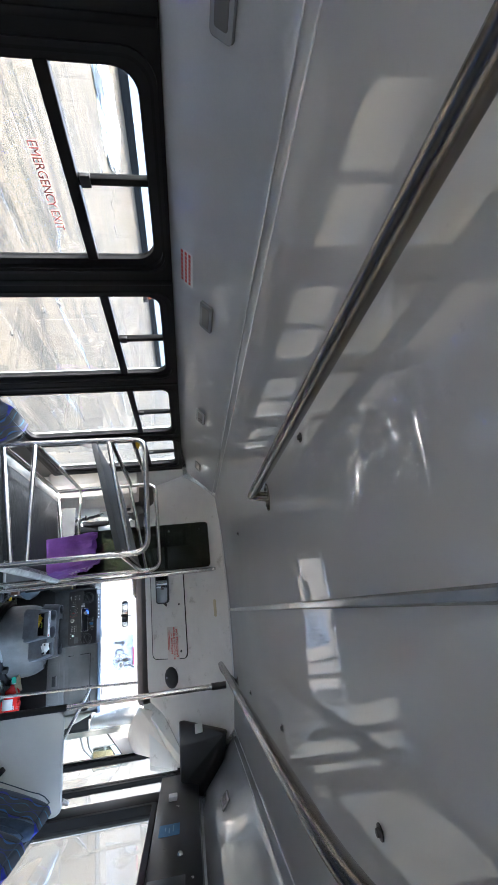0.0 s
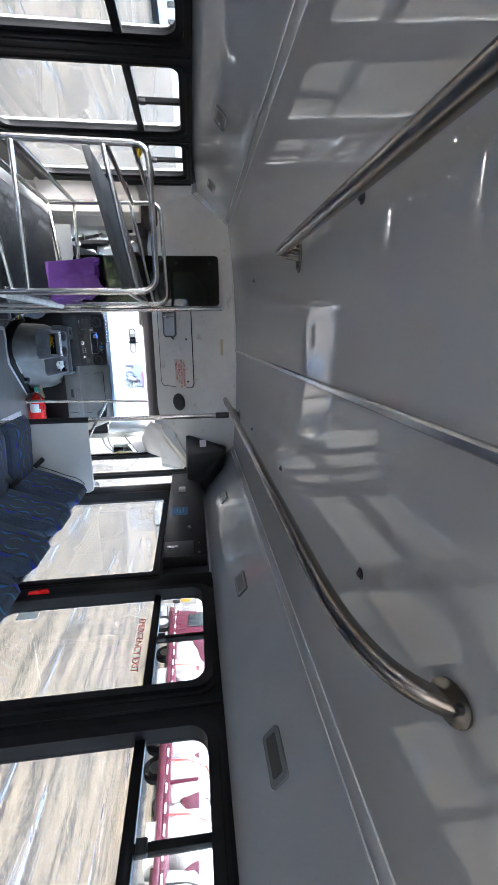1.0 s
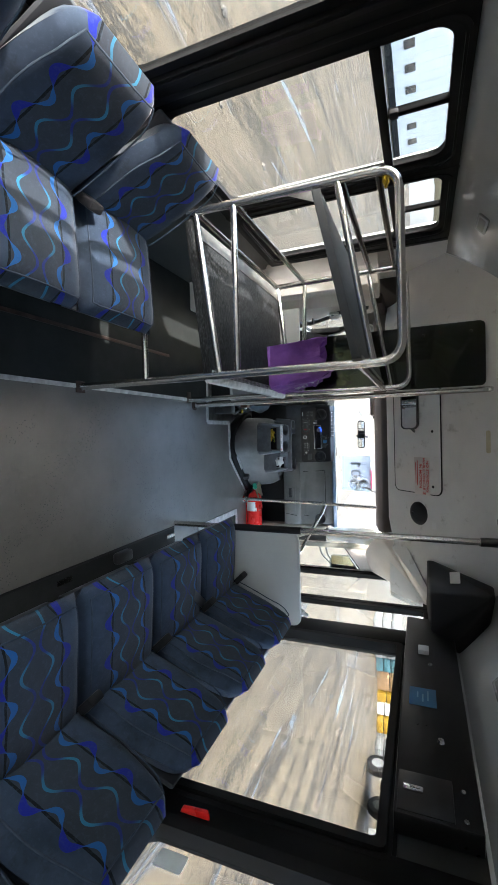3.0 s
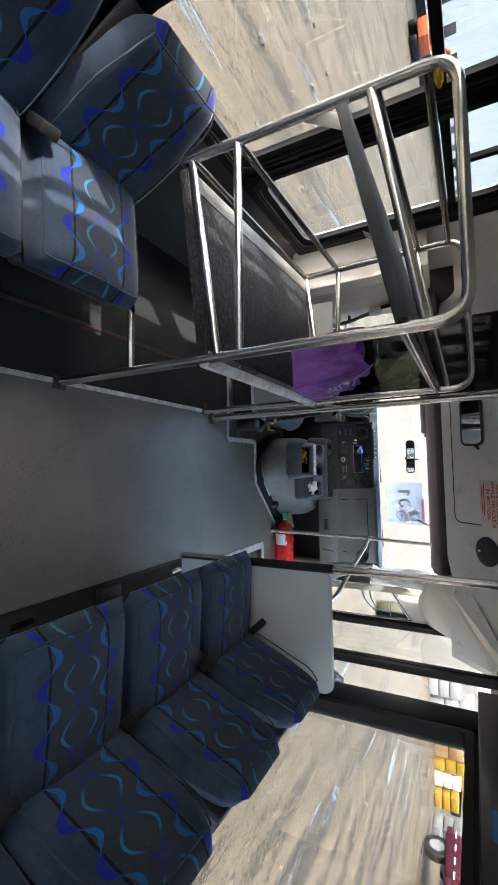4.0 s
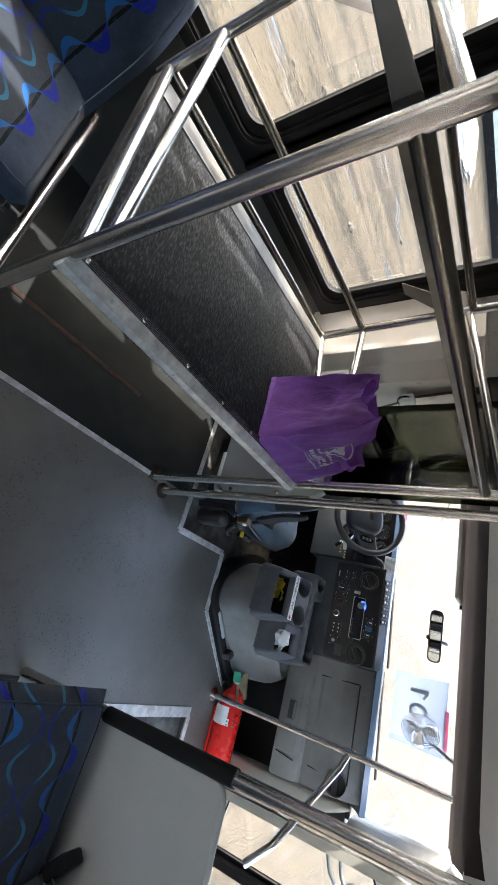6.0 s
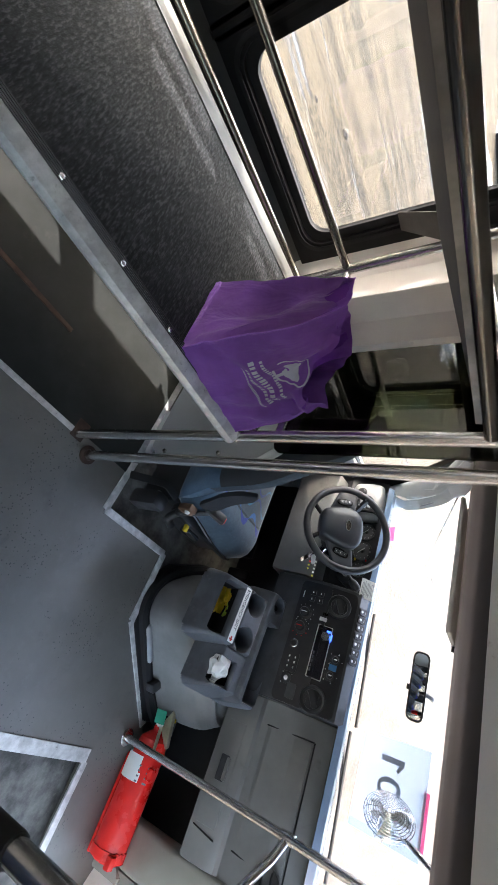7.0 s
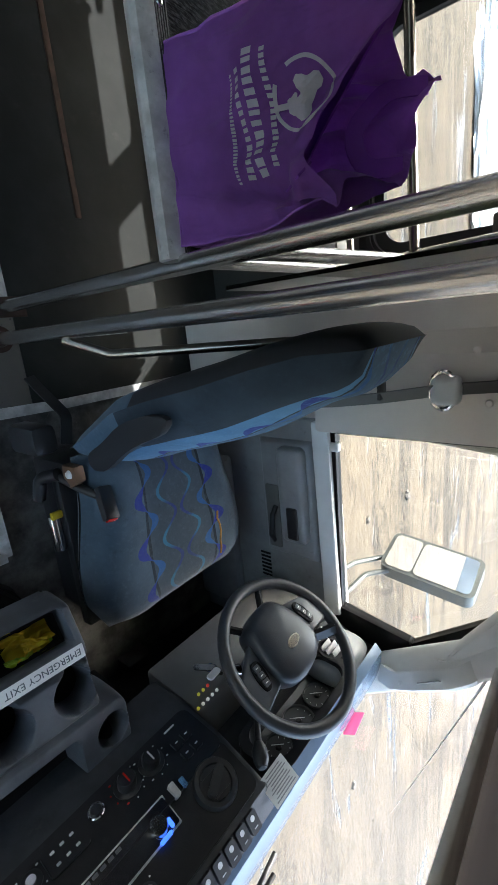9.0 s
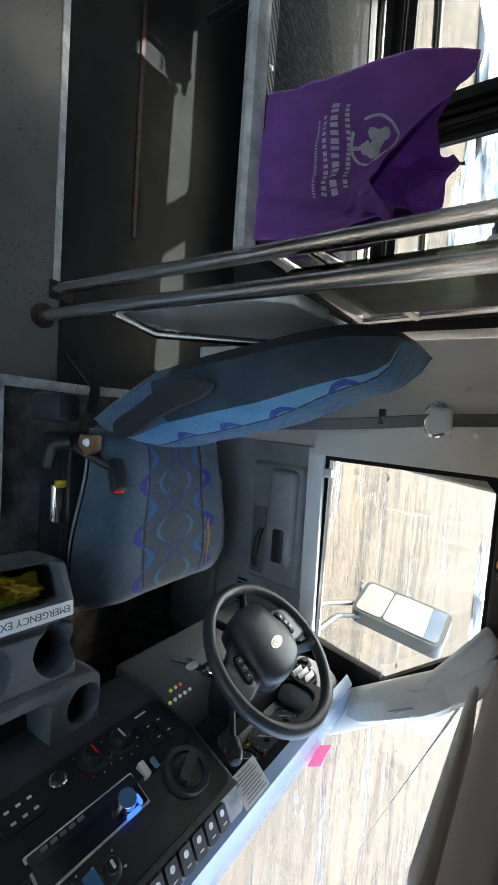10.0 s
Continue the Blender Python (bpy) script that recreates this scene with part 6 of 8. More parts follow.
# lettering and small things on the windows
single("exit_lettering", lettering("EMERGENCY EXIT", 0.040, (XR + 0.013, -2.015, 1.365), (0, -1, 0), (0, 0, 1)), red_ink_mat, (XR + 0.013, -2.015, 1.345), "red EMERGENCY EXIT letters on the window glass", "lettering")
single("exit_lettering", lettering("EMERGENCY EXIT", 0.036, (XL - 0.013, -2.71, 1.345), (0, 1, 0), (0, 0, 1)), faded_ink_mat, (XL - 0.013, -2.75, 1.345), "red EMERGENCY EXIT letters on the window glass", "lettering")
for y, z in ((-1.625, 0.85), (-2.36, 0.80), (-2.43, 0.80)):
    t = thing("release_latch", (XR - 0.02, y, z), "red emergency window release latch on the black post", "latch", "window releases")
    part("lever", turned(hull([(0, -0.011, -0.05), (0, 0.011, -0.05), (0, -0.009, 0.055), (0, 0.012, 0.045), (-0.012, -0.009, -0.045), (-0.012, 0.009, -0.045), (-0.022, -0.006, 0.05), (-0.022, 0.008, 0.04)], 0.003), Matrix.Translation((XR - 0.017, y, z))), red_mat, t)
    part("pivot", lathe([(0, 0.012), (0.006, 0.010), (0.008, 0)], (XR - 0.018, y, z - 0.03), (-1, 0, 0), 8), black_mat, t)
single("glass_sticker", plate((XR + 0.013, -1.755, 0.84), (0, -1, 0), (0, 0, 1), 0.055, 0.09, 0.001, 0.008), surf("pale_blue_decal", (0.75, 0.80, 0.82), 0.5), (XR + 0.013, -1.755, 0.80), "pale blue sticker on the window glass", "sticker")
single("glass_sticker", plate((XR + 0.013, -2.215, 0.80), (0, -1, 0), (0, 0, 1), 0.075, 0.08, 0.001, 0.004), bpy.data.materials["pale_blue_decal"], (XR + 0.013, -2.215, 0.76), "pale blue sticker on the window glass", "sticker")

# black service panel over the large window
sp = thing("service_panel", (XR, -0.75, 1.43), "black sheet-metal service panel above the large window", "panel")
part("sheet", box((XR - 0.075, -1.47, 1.43), (XR - 0.004, -0.045, 1.675), 0.008), surf("satin_black_sheet", (0.012, 0.0125, 0.0135), 0.30, wear=0.2, spec=0.3), sp)
part("blue_label", plate((XR - 0.076, -0.86, 1.515), (0, -1, 0), (0, 0, 1), 0.13, 0.105, 0.001, 0.004), blue_mat, sp, "blue printed label")
for k in range(3):
    part("print_bar", plate((XR - 0.0775, -0.85 - 0.02 * (k % 2), 1.535 - 0.02 * k), (0, -1, 0), (0, 0, 1), 0.07 - 0.015 * k, 0.006, 0.0006, 0.001), surf("pale_blue_print", (0.2, 0.4, 0.6), 0.5) if k == 0 else bpy.data.materials["pale_blue_print"], sp)
part("white_box", box((XR - 0.098, -0.495, 1.495), (XR - 0.075, -0.435, 1.545), 0.004), white_mat, sp, "small white sensor box")
part("bolt", lathe([(0, 0.006), (0.008, 0.005), (0.01, 0)], (XR - 0.075, -0.58, 1.55), (-1, 0, 0), 8), steel_mat, sp)
part("lock", lathe([(0, 0.010), (0.010, 0.009), (0.014, 0)], (XR - 0.075, -1.12, 1.575), (-1, 0, 0), 12), steel_mat, sp, "round lock")
part("recess", box((XR - 0.079, -1.46, 1.44), (XR - 0.073, -1.30, 1.60), 0.004), black_mat, sp)
part("catch", box((XR - 0.088, -1.385, 1.455), (XR - 0.076, -1.365, 1.515), 0.003), chrome_mat, sp, "bright catch")
for y, z in ((-1.44, 1.63), (-1.33, 1.63), (-0.10, 1.63)):
    part("screw", lathe([(0, 0.004), (0.006, 0.003), (0.008, 0)], (XR - 0.075, y, z), (-1, 0, 0), 8), steel_mat, sp)

# black housing in the upper corner over the door
hs = thing("corner_housing", (1.25, 0.1, 1.53), "black angular plastic housing in the upper corner over the door", "housing")
part("shell", hull([(1.09, 0.36, 1.55), (1.10, -0.25, 1.875), (1.13, 0.0, 1.90), (1.345, -0.29, 1.675), (1.41, -0.29, 1.70), (1.41, -0.20, 1.83), (1.41, 0.36, 1.54), (1.20, 0.02, 1.56), (1.36, -0.24, 1.56), (1.41, -0.24, 1.56), (1.20, -0.26, 1.85)], 0.012, 3), surf("matt_black_housing", (0.006, 0.006, 0.007), 0.5, wear=0.3, spec=0.15), hs)
nh = Vector((-0.72, -0.62, -0.15)).normalized()
hr = Vector((0.62, -0.72, 0.0)).normalized()
hu = nh.cross(hr) * -1
ph = Vector((1.13, 0.03, 1.705))
part("label", plate(ph + nh * 0.045, hr, hu if hu.z > 0 else -hu, 0.075, 0.055, 0.001, 0.003), paper_mat, hs, "white printed label")

# front cap: hatch, sign, driver's mirror, speaker
cn = Vector((0, -0.70, -0.714)).normalized()
cu_ = Vector((0, -0.714, 0.70)).normalized()


def on_cap(x, z, off=0.0):
    return Vector((x, cap_y(z), z)) + cn * off


hz0, hz1 = 1.352, 1.648
hatch = thing("cap_hatch", on_cap(0.285, hz0), "grey hatch panel with rounded corners in the front cap", "hatch")
hh = (hz1 - hz0) / 0.70
part("lid", plate(on_cap(0.285, (hz0 + hz1) / 2, 0.002), RT, cu_, 0.735, hh, 0.004, 0.045), cap_mat, hatch)
orr, irr = round_rect(-0.372, 0.372, -hh / 2 - 0.005, hh / 2 + 0.005, 0.048), round_rect(-0.3665, 0.3665, -hh / 2 + 0.001, hh / 2 - 0.001, 0.044)
cm = on_cap(0.285, (hz0 + hz1) / 2, 0.001)
part("rim", turned(ring(orr, irr, 0, 0.006, "z"), Matrix(((1, 0, cn.x, cm.x), (0, cu_.y, cn.y, cm.y), (0, cu_.z, cn.z, cm.z), (0, 0, 0, 1)))), rubber_mat, hatch, "black seal")
for x, z in ((0.235, 1.60), (0.60, 1.60)):
    part("screw", lathe([(0, 0.006), (0.007, 0.005), (0.01, 0)], on_cap(x, z, 0.006), cn, 10), black_mat, hatch)
sign = thing("warning_sign", on_cap(0.535, 1.46), "white sign with red print about standing in motion", "sign")
sw, sh = 0.255, 0.14
sc_ = on_cap(0.535, 1.535, 0.0065)
part("sheet", plate(sc_, RT, cu_, sw, sh, 0.001, 0.004), surf("sign_white", (0.66, 0.62, 0.58), 0.5), sign)
for k, (line, size) in enumerate((("NO STANDING", 0.031), ("WHILE VEHICLE IS", 0.031), ("IN MOTION", 0.031))):
    part("sign_line", lettering(line, size, sc_ + cn * 0.0014 + cu_ * (0.047 - 0.031 * k), RT, cu_, 0.0006), red_ink_mat, sign)
for k in range(2):
    part("print_bar", plate(sc_ + cn * 0.0012 + cu_ * (-0.042 - 0.014 * k) + Vector((-0.02, 0, 0)), RT, cu_, 0.17 - 0.03 * k, 0.006, 0.0005, 0.001), red_ink_mat, sign)
mir = thing("cabin_mirror", on_cap(0.09, 1.49), "black-framed interior mirror on the front cap", "mirror")
mp = on_cap(0.085, 1.485, 0.035)
mu = Vector((0, -0.35, 0.94)).normalized()
part("case", plate(mp, RT, mu, 0.265, 0.118, 0.016, 0.03), black_mat, mir)
part("glass", plate(mp + Vector(RT).cross(mu) * 0.0165, RT, mu, 0.245, 0.098, 0.002, 0.024), mirror_mat, mir, "mirror glass")
part("arm", tube([on_cap(0.235, 1.49), mp + Vector((0.12, 0.01, 0.0))], 0.010), black_mat, mir)
spk = thing("speaker", on_cap(0.795, 1.50), "round black loudspeaker in the front cap", "speaker")
part("grille", lathe([(0, 0.010), (0.045, 0.013), (0.068, 0.010), (0.078, 0.004), (0.080, 0.0), (0, 0)], on_cap(0.795, 1.505, 0.002), cn, 28), black_mat, spk)
part("badge", lathe([(0, 0.003), (0.008, 0.002), (0.01, 0)], on_cap(0.795, 1.475, 0.013), cn, 10), chrome_mat, spk)
single("cap_sticker", plate(on_cap(0.86, 1.60, 0.002), RT, cu_, 0.045, 0.035, 0.001, 0.002), paper_mat, on_cap(0.86, 1.60), "small white sticker with print on the front cap", "sticker")
single("cap_sticker", plate(on_cap(0.30, 1.885, 0.002), RT, cu_, 0.13, 0.028, 0.001, 0.01), surf("yellowed_tape", (0.55, 0.50, 0.34), 0.5), on_cap(0.30, 1.885), "yellowed tape patch on the front cap", "sticker")
single("coat_hook", join(box((-0.30, cap_y(1.80) - 0.03, 1.80), (-0.285, cap_y(1.86), 1.90), 0.004), tube([(-0.292, cap_y(1.80) - 0.02, 1.80), (-0.292, cap_y(1.80) - 0.05, 1.78)], 0.006)), trim_mat, (-0.29, cap_y(1.85), 1.80), "grey strap hook on the front cap", "hook")


# ---- floor edge trims and steps ----
def strip_along(name, pts, w, h, material, label):
    return single(name, tube(pts, 0, 0, flat=(w, h)), material, pts[0], label, "trim", kind="structure")


for a, b in zip(cab_edge, cab_edge[1:]):
    strip_along("trim_floor", [(a[0], a[1], 0.003), (b[0], b[1], 0.003)], 0.030, 0.007, alu_mat, "scuffed aluminium edge strip on the floor")
strip_along("trim_floor", [(-0.85, 0.205, 0.003), (-0.14, 0.205, 0.003)], 0.030, 0.007, alu_mat, "scuffed aluminium edge strip on the floor")
strip_along("trim_floor", [(-0.04, -1.9, 0.002), (-0.037, -0.09, 0.002)], 0.020, 0.006, alu_mat, "pale aluminium strip along the floor")
strip_along("trim_step", [(0.90, 0.0, 0.002), (0.90, 0.705, 0.002)], 0.045, 0.008, alu_mat, "pale aluminium nosing of the top step")
strip_along("trim_step", [(0.92, 0.700, 0.002), (1.20, 0.690, 0.002)], 0.030, 0.008, alu_mat, "pale aluminium edge of the step well")
structure("step_upper", box((0.905, 0.0, -0.26), (1.17, 0.70, -0.21), 0.004), floor_mat, "dark grey rubber upper step")
structure("step_riser", box((0.885, 0.0, -0.21), (0.905, 0.70, -0.055)), alu_mat, "pale metal riser of the top step")
structure("step_lower", box((1.17, 0.0, -0.48), (1.42, 0.70, -0.44), 0.004), floor_mat, "dark grey rubber lower step")
structure("step_riser", box((1.155, 0.0, -0.44), (1.172, 0.70, -0.26)), alu_mat, "pale metal riser of the lower step")
structure("step_side", box((0.885, 0.705, -0.48), (XR, 0.72, -0.055)), panel_mat, "grey side of the step well")
structure("step_side", box((0.885, -0.015, -0.48), (XR, 0.0, -0.055)), panel_mat, "grey side of the step well")

# ---- entrance door and the corner beside it ----
ent = thing("entry_door", (XR, 0.4, -0.44), "folding glazed entrance door with black frames", "door")
for y0, y1 in ((-0.135, 0.275), (0.285, 0.92)):
    leaf = part("leaf", ring([(y0, -0.44), (y1, -0.44), (y1, 1.56), (y0, 1.56)], [(y0 + 0.038, -0.36), (y1 - 0.038, -0.36), (y1 - 0.038, 1.52), (y0 + 0.038, 1.52)], XR + 0.0, XR + 0.035, "x", 0.005), frame_mat, ent)
    g = part("pane", box((XR + 0.016, y0 + 0.034, -0.37), (XR + 0.020, y1 - 0.034, 1.525)), glass_mat, leaf)
    g.visible_shadow = False
structure("pillar_door", box((XR - 0.03, -0.30, -0.05), (XR + 0.05, -0.14, 1.60), 0.008), frame_mat, "black door pillar beside the large window")
# slanting wall between the door and the cab, with a window in it
slant = Matrix(((-0.8944, -0.4472, 0, 1.403), (0.4472, -0.8944, 0, 0.932), (0, 0, 1, 0), (0, 0, 0, 1)))
structure("wall_slant", turned(ring([(-0.015, -0.44), (0.224, -0.44), (0.224, 1.60), (-0.015, 1.60)], [(0.006, 0.16), (0.208, 0.16), (0.208, 0.875), (0.006, 1.03)], -0.030, 0.0, "y", 0.004), slant), beige_mat, "beige slanting wall in front of the entrance door")
g = structure("window_slant", turned(prism([(0.004, 0.158), (0.210, 0.158), (0.210, 0.877), (0.004, 1.032)], -0.019, -0.015, "y"), slant), glass_mat, "fixed window in the slanting wall")
g.visible_shadow = False
structure("window_seal", turned(ring([(0.004, 0.156), (0.210, 0.156), (0.210, 0.879), (0.004, 1.034)], [(0.011, 0.166), (0.203, 0.166), (0.203, 0.868), (0.011, 1.018)], -0.014, -0.006, "y", 0.002), slant), rubber_mat, "black rubber seal of the slanting window")
structure("pillar_door", box((XR - 0.012, 0.922, -0.44), (XR + 0.05, 0.955, 1.60), 0.006), frame_mat, "black pillar in front of the entrance door")
# quarter light and beige corner
taupe_mat = surf("taupe_moulded_trim", (0.28, 0.268, 0.228), 0.5, wear=0.12, scale=5, grain_scale=240, relief=0.2, dirt=(0.25, 0.24, 0.20))
qo = [(1.0, 0.10), (1.0, 1.16), (1.10, 1.16), (1.42, 0.80), (1.42, 0.10)]
qi = [(1.03, 0.42), (1.03, 1.0), (1.09, 1.05), (1.27, 0.78), (1.27, 0.42)]
structure("wall_quarter", ring(qo, qi, 1.20, 1.24, "x", 0.006), taupe_mat, "taupe side trim round the quarter window")
g = structure("window_quarter", prism(qi, 1.215, 1.219, "x"), glass_mat, "small fixed quarter window")
g.visible_shadow = False
structure("wall_quarter_inner", hull([(1.047, 1.035, -0.03), (1.050, 0.985, 0.36), (1.055, 1.010, 0.70), (1.197, 1.035, -0.03), (1.197, 0.985, 0.16), (1.197, 1.005, 0.42), (1.075, 1.03, 0.76), (1.050, 1.10, -0.03), (1.197, 1.10, -0.03), (1.06, 1.12, 0.76), (1.197, 1.06, 0.42)], 0.02, 3), taupe_mat, "taupe moulded panel between the dashboard and the entrance")
structure("wall_quarter_low", prism([(1.13, -0.44), (1.24, -0.44), (1.24, 0.14), (1.215, 0.14), (1.185, 0.09), (1.155, 0.075), (1.13, 0.06)], 0.99, 1.46, "y", 0.01), taupe_mat, "taupe trim below the quarter window")
structure("trim_corner", hull([(1.02, 0.62, 1.22), (1.02, 0.80, 1.20), (1.41, 0.95, 1.20), (1.41, 0.40, 1.52), (1.05, 0.50, 1.44), (1.20, 0.95, 1.10), (1.41, 0.95, 1.54), (1.10, 0.75, 1.15), (1.26, 0.99, 1.06), (1.41, 0.97, 1.10)], 0.012), beige_mat, "beige corner trim under the front cap")
structure("trim_corner", hull([(0.90, 0.60, 1.33), (1.40, 0.22, 1.62), (1.40, 0.42, 1.50), (1.02, 0.64, 1.24), (0.93, 0.66, 1.26), (1.40, 0.5, 1.62)], 0.006), cap_mat, "pale corner panel of the front cap")

# ---- driver's seat ----
ds = thing("driver_chair", (-0.25, 0.45, -0.035), "blue-grey velour driver's seat with black side panels", "seat")


def dcush(u, v):
    x = -0.255 + (u - 0.5) * 0.53
    y = 0.31 + v * 0.50
    ex, ey = 1 - abs(2 * u - 1) ** 4, 1 - abs(2 * v - 1) ** 6
    w = 0.93 + 0.20 * ease(v, 0.15, 0.72)
    bol = 0.022 * math.exp(-((abs(2 * u - 1) - 0.72) / 0.22) ** 2)
    return Vector((-0.255 + (x + 0.255) * w * (1 - 0.16 * max(0, v - 0.80) / 0.20), y, 0.235 + 0.085 * max(0, ex * ey) ** 0.4 + bol * ey + 0.025 * v)), ((u - 0.5) * 0.46, y)


top = skin(dcush, 22, 20)
bot = skin(lambda u, v: (Vector(dcush(u, v)[0]) * 1.0 - Vector((0, 0, 2 * (dcush(u, v)[0].z - 0.235 - 0.025 * v) * 0.9)), dcush(u, v)[1]), 22, 20)
bm = join(top, bot)
bmesh.ops.remove_doubles(bm, verts=bm.verts[:], dist=0.0006)
part("cushion", bm, faded_lit_mat, ds, sharp=180)
tear = [Vector(dcush(0.5 + (-0.148 + 0.004 * math.sin(k * 1.9)) / (0.53 * (0.93 + 0.20 * ease(0.58 + 0.05 * k, 0.15, 0.72))), 0.58 + 0.05 * k)[0]) + Vector((0, 0, 0.0008)) for k in range(7)]
part("torn_seam", tube(tear, 0.0035, seg=6), surf("bare_orange_foam", (0.42, 0.20, 0.05), 0.9, wear=0.3, scale=30), ds, "torn seam showing orange foam")
BP = [(0.330, 0.24), (0.290, 0.33), (0.228, 0.45), (0.196, 0.58), (0.168, 0.72), (0.142, 0.82), (0.124, 0.91), (0.122, 1.0)]


def dback(u, v, face):
    k = v * (len(BP) - 1)
    i = min(len(BP) - 2, int(k))
    f = k - i
    y, z = BP[i][0] * (1 - f) + BP[i + 1][0] * f, BP[i][1] * (1 - f) + BP[i + 1][1] * f
    half = 0.245 if v < 0.5 else 0.245 - 0.10 * ((v - 0.5) / 0.5) ** 1.2
    ex, ey = 1 - abs(2 * u - 1) ** 4, 1 - abs(2 * v - 1) ** 5
    bol = (1 - (2 * u - 1) ** 2) * (0.074 * math.sin(math.pi * (0.06 + 0.90 * v) ** 0.72) ** 1.3 + 0.030 * math.exp(-((v - 0.93) / 0.09) ** 2))
    x = -0.255 + (2 * u - 1) * half
    d = (max(0, ex * ey)) ** 0.4
    return Vector((x, y - 0.044 + (0.072 * d + bol * ey if face else -0.041 * d), z)), ((2 * u - 1) * half, z)


# The back's paler blue holds the light that falls on its front.
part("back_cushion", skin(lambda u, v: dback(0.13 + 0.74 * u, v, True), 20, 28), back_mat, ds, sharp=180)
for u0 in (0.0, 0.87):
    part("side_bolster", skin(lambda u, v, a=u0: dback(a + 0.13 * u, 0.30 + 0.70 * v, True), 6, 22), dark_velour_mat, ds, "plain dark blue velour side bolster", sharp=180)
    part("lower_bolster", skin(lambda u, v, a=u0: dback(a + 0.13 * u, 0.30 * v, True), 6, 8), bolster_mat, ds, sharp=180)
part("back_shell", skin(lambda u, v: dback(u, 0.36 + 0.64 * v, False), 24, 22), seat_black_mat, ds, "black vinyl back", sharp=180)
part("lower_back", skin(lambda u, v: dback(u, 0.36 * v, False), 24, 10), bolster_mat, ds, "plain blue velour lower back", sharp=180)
arc_ = [(0.280, 0.350), (0.322, 0.358), (0.320, 0.42), (0.248, 0.53), (0.206, 0.66), (0.166, 0.665), (0.190, 0.52), (0.254, 0.42)]
for _ in range(2):
    arc_ = [q for a, b in zip(arc_, arc_[1:] + arc_[:1]) for q in ((a[0] * 0.75 + b[0] * 0.25, a[1] * 0.75 + b[1] * 0.25), (a[0] * 0.25 + b[0] * 0.75, a[1] * 0.25 + b[1] * 0.75))]
part("side_panel", turned(prism(arc_, 0.0, 0.018, "x", 0.006), Matrix.Translation((-0.008, 0, 0))), seat_black_mat, ds, "black side panel")
part("recliner_cover", prism([(0.325, 0.225), (0.372, 0.222), (0.388, 0.25), (0.365, 0.288), (0.325, 0.285)], -0.015, 0.015, "x", 0.006), surf("brown_hinge_plate", (0.16, 0.09, 0.05), 0.5, 0.3), ds, "rusty brown hinge plate")
part("hinge_bolt", lathe([(0, 0.010), (0.008, 0.008), (0.012, 0)], (0.015, 0.345, 0.262), (1, 0, 0), 12), white_mat, ds)
part("plinth", box((-0.47, 0.34, -0.035), (-0.02, 0.84, 0.185), 0.02), black_mat, ds)
part("slide_rail", box((-0.03, 0.36, 0.16), (0.02, 0.82, 0.20), 0.006), black_mat, ds)
part("recline_lever", tube([(0.02, 0.35, 0.21), (0.045, 0.36, 0.16), (0.05, 0.42, 0.14)], 0.017, 0.03), black_mat, ds)
part("slide_motor", tube([(0.035, 0.47, 0.165), (0.035, 0.57, 0.165)], 0.016), chrome_mat, ds)
part("motor_tag", box((0.02, 0.455, 0.175), (0.05, 0.475, 0.19), 0.003), yellow_mat, ds)
bk = part("buckle", turned(box((-0.02, -0.045, -0.013), (0.02, 0.045, 0.013), 0.006), Matrix.Translation((-0.028, 0.425, 0.335)) @ pose(0, 0, 0, 30, 0, -12)), black_mat, ds, "black belt buckle")
part("release_button", turned(box((-0.014, 0.040, -0.009), (0.014, 0.048, 0.009), 0.003), Matrix.Translation((-0.028, 0.425, 0.335)) @ pose(0, 0, 0, 30, 0, -12)), red_mat, bk, "red release button")
part("buckle_stalk", tube([(0.015, 0.36, 0.20), (0.0, 0.385, 0.27), (-0.02, 0.405, 0.315)], 0.011, 0.03), black_mat, ds)
part("retractor", box((-0.01, 0.22, 0.05), (0.06, 0.30, 0.20), 0.02), black_mat, ds)
part("loose_strap", tube([(0.0, 0.27, 0.25), (-0.02, 0.20, 0.24), (0.0, 0.13, 0.17), (0.01, 0.10, 0.15)], 0.01, 0.04, flat=(0.03, 0.004)), black_mat, ds)
sb = thing("seat_belt", (-0.60, 0.20, 1.0), "grey shoulder belt with a chrome guide on the pillar", "seat belt")
part("guide", tube([(-0.572, 0.222 + 0.045 * math.cos(t * math.pi / 8), 0.985 + 0.03 * math.sin(t * math.pi / 8)) for t in range(16)], 0.007, closed=True, seg=8), chrome_mat, sb, "chrome D-ring")
part("guide_cover", box((-0.600, 0.186, 0.955), (-0.556, 0.258, 1.025), 0.018, 4), trim_mat, sb)
part("belt", tube([(-0.575, 0.222, 0.975), (-0.55, 0.240, 0.84), (-0.54, 0.255, 0.70), (-0.56, 0.28, 0.40)], 0.01, 0.03, flat=(0.045, 0.003)), surf("grey_webbing", (0.10, 0.10, 0.095), 0.8, grain_scale=600), sb)
part("upper_belt", tube([(-0.592, 0.222, 1.0), (-0.60, 0.205, 1.22)], 0.01, 0, flat=(0.045, 0.003)), black_mat, sb)
part("belt_stop", box((-0.575, 0.20, 0.835), (-0.535, 0.245, 0.845), 0.003), black_mat, sb)
for y, z in ((0.26, 0.955), (0.255, 1.08), (0.13, 1.05)):
    single("trim_screw", lathe([(0, 0.006), (0.007, 0.005), (0.010, 0)], (-0.60, y, z), (1, 0, 0.0), 10), beige_mat, (-0.60, y, z), "screw cap on the pillar trim", "screw")

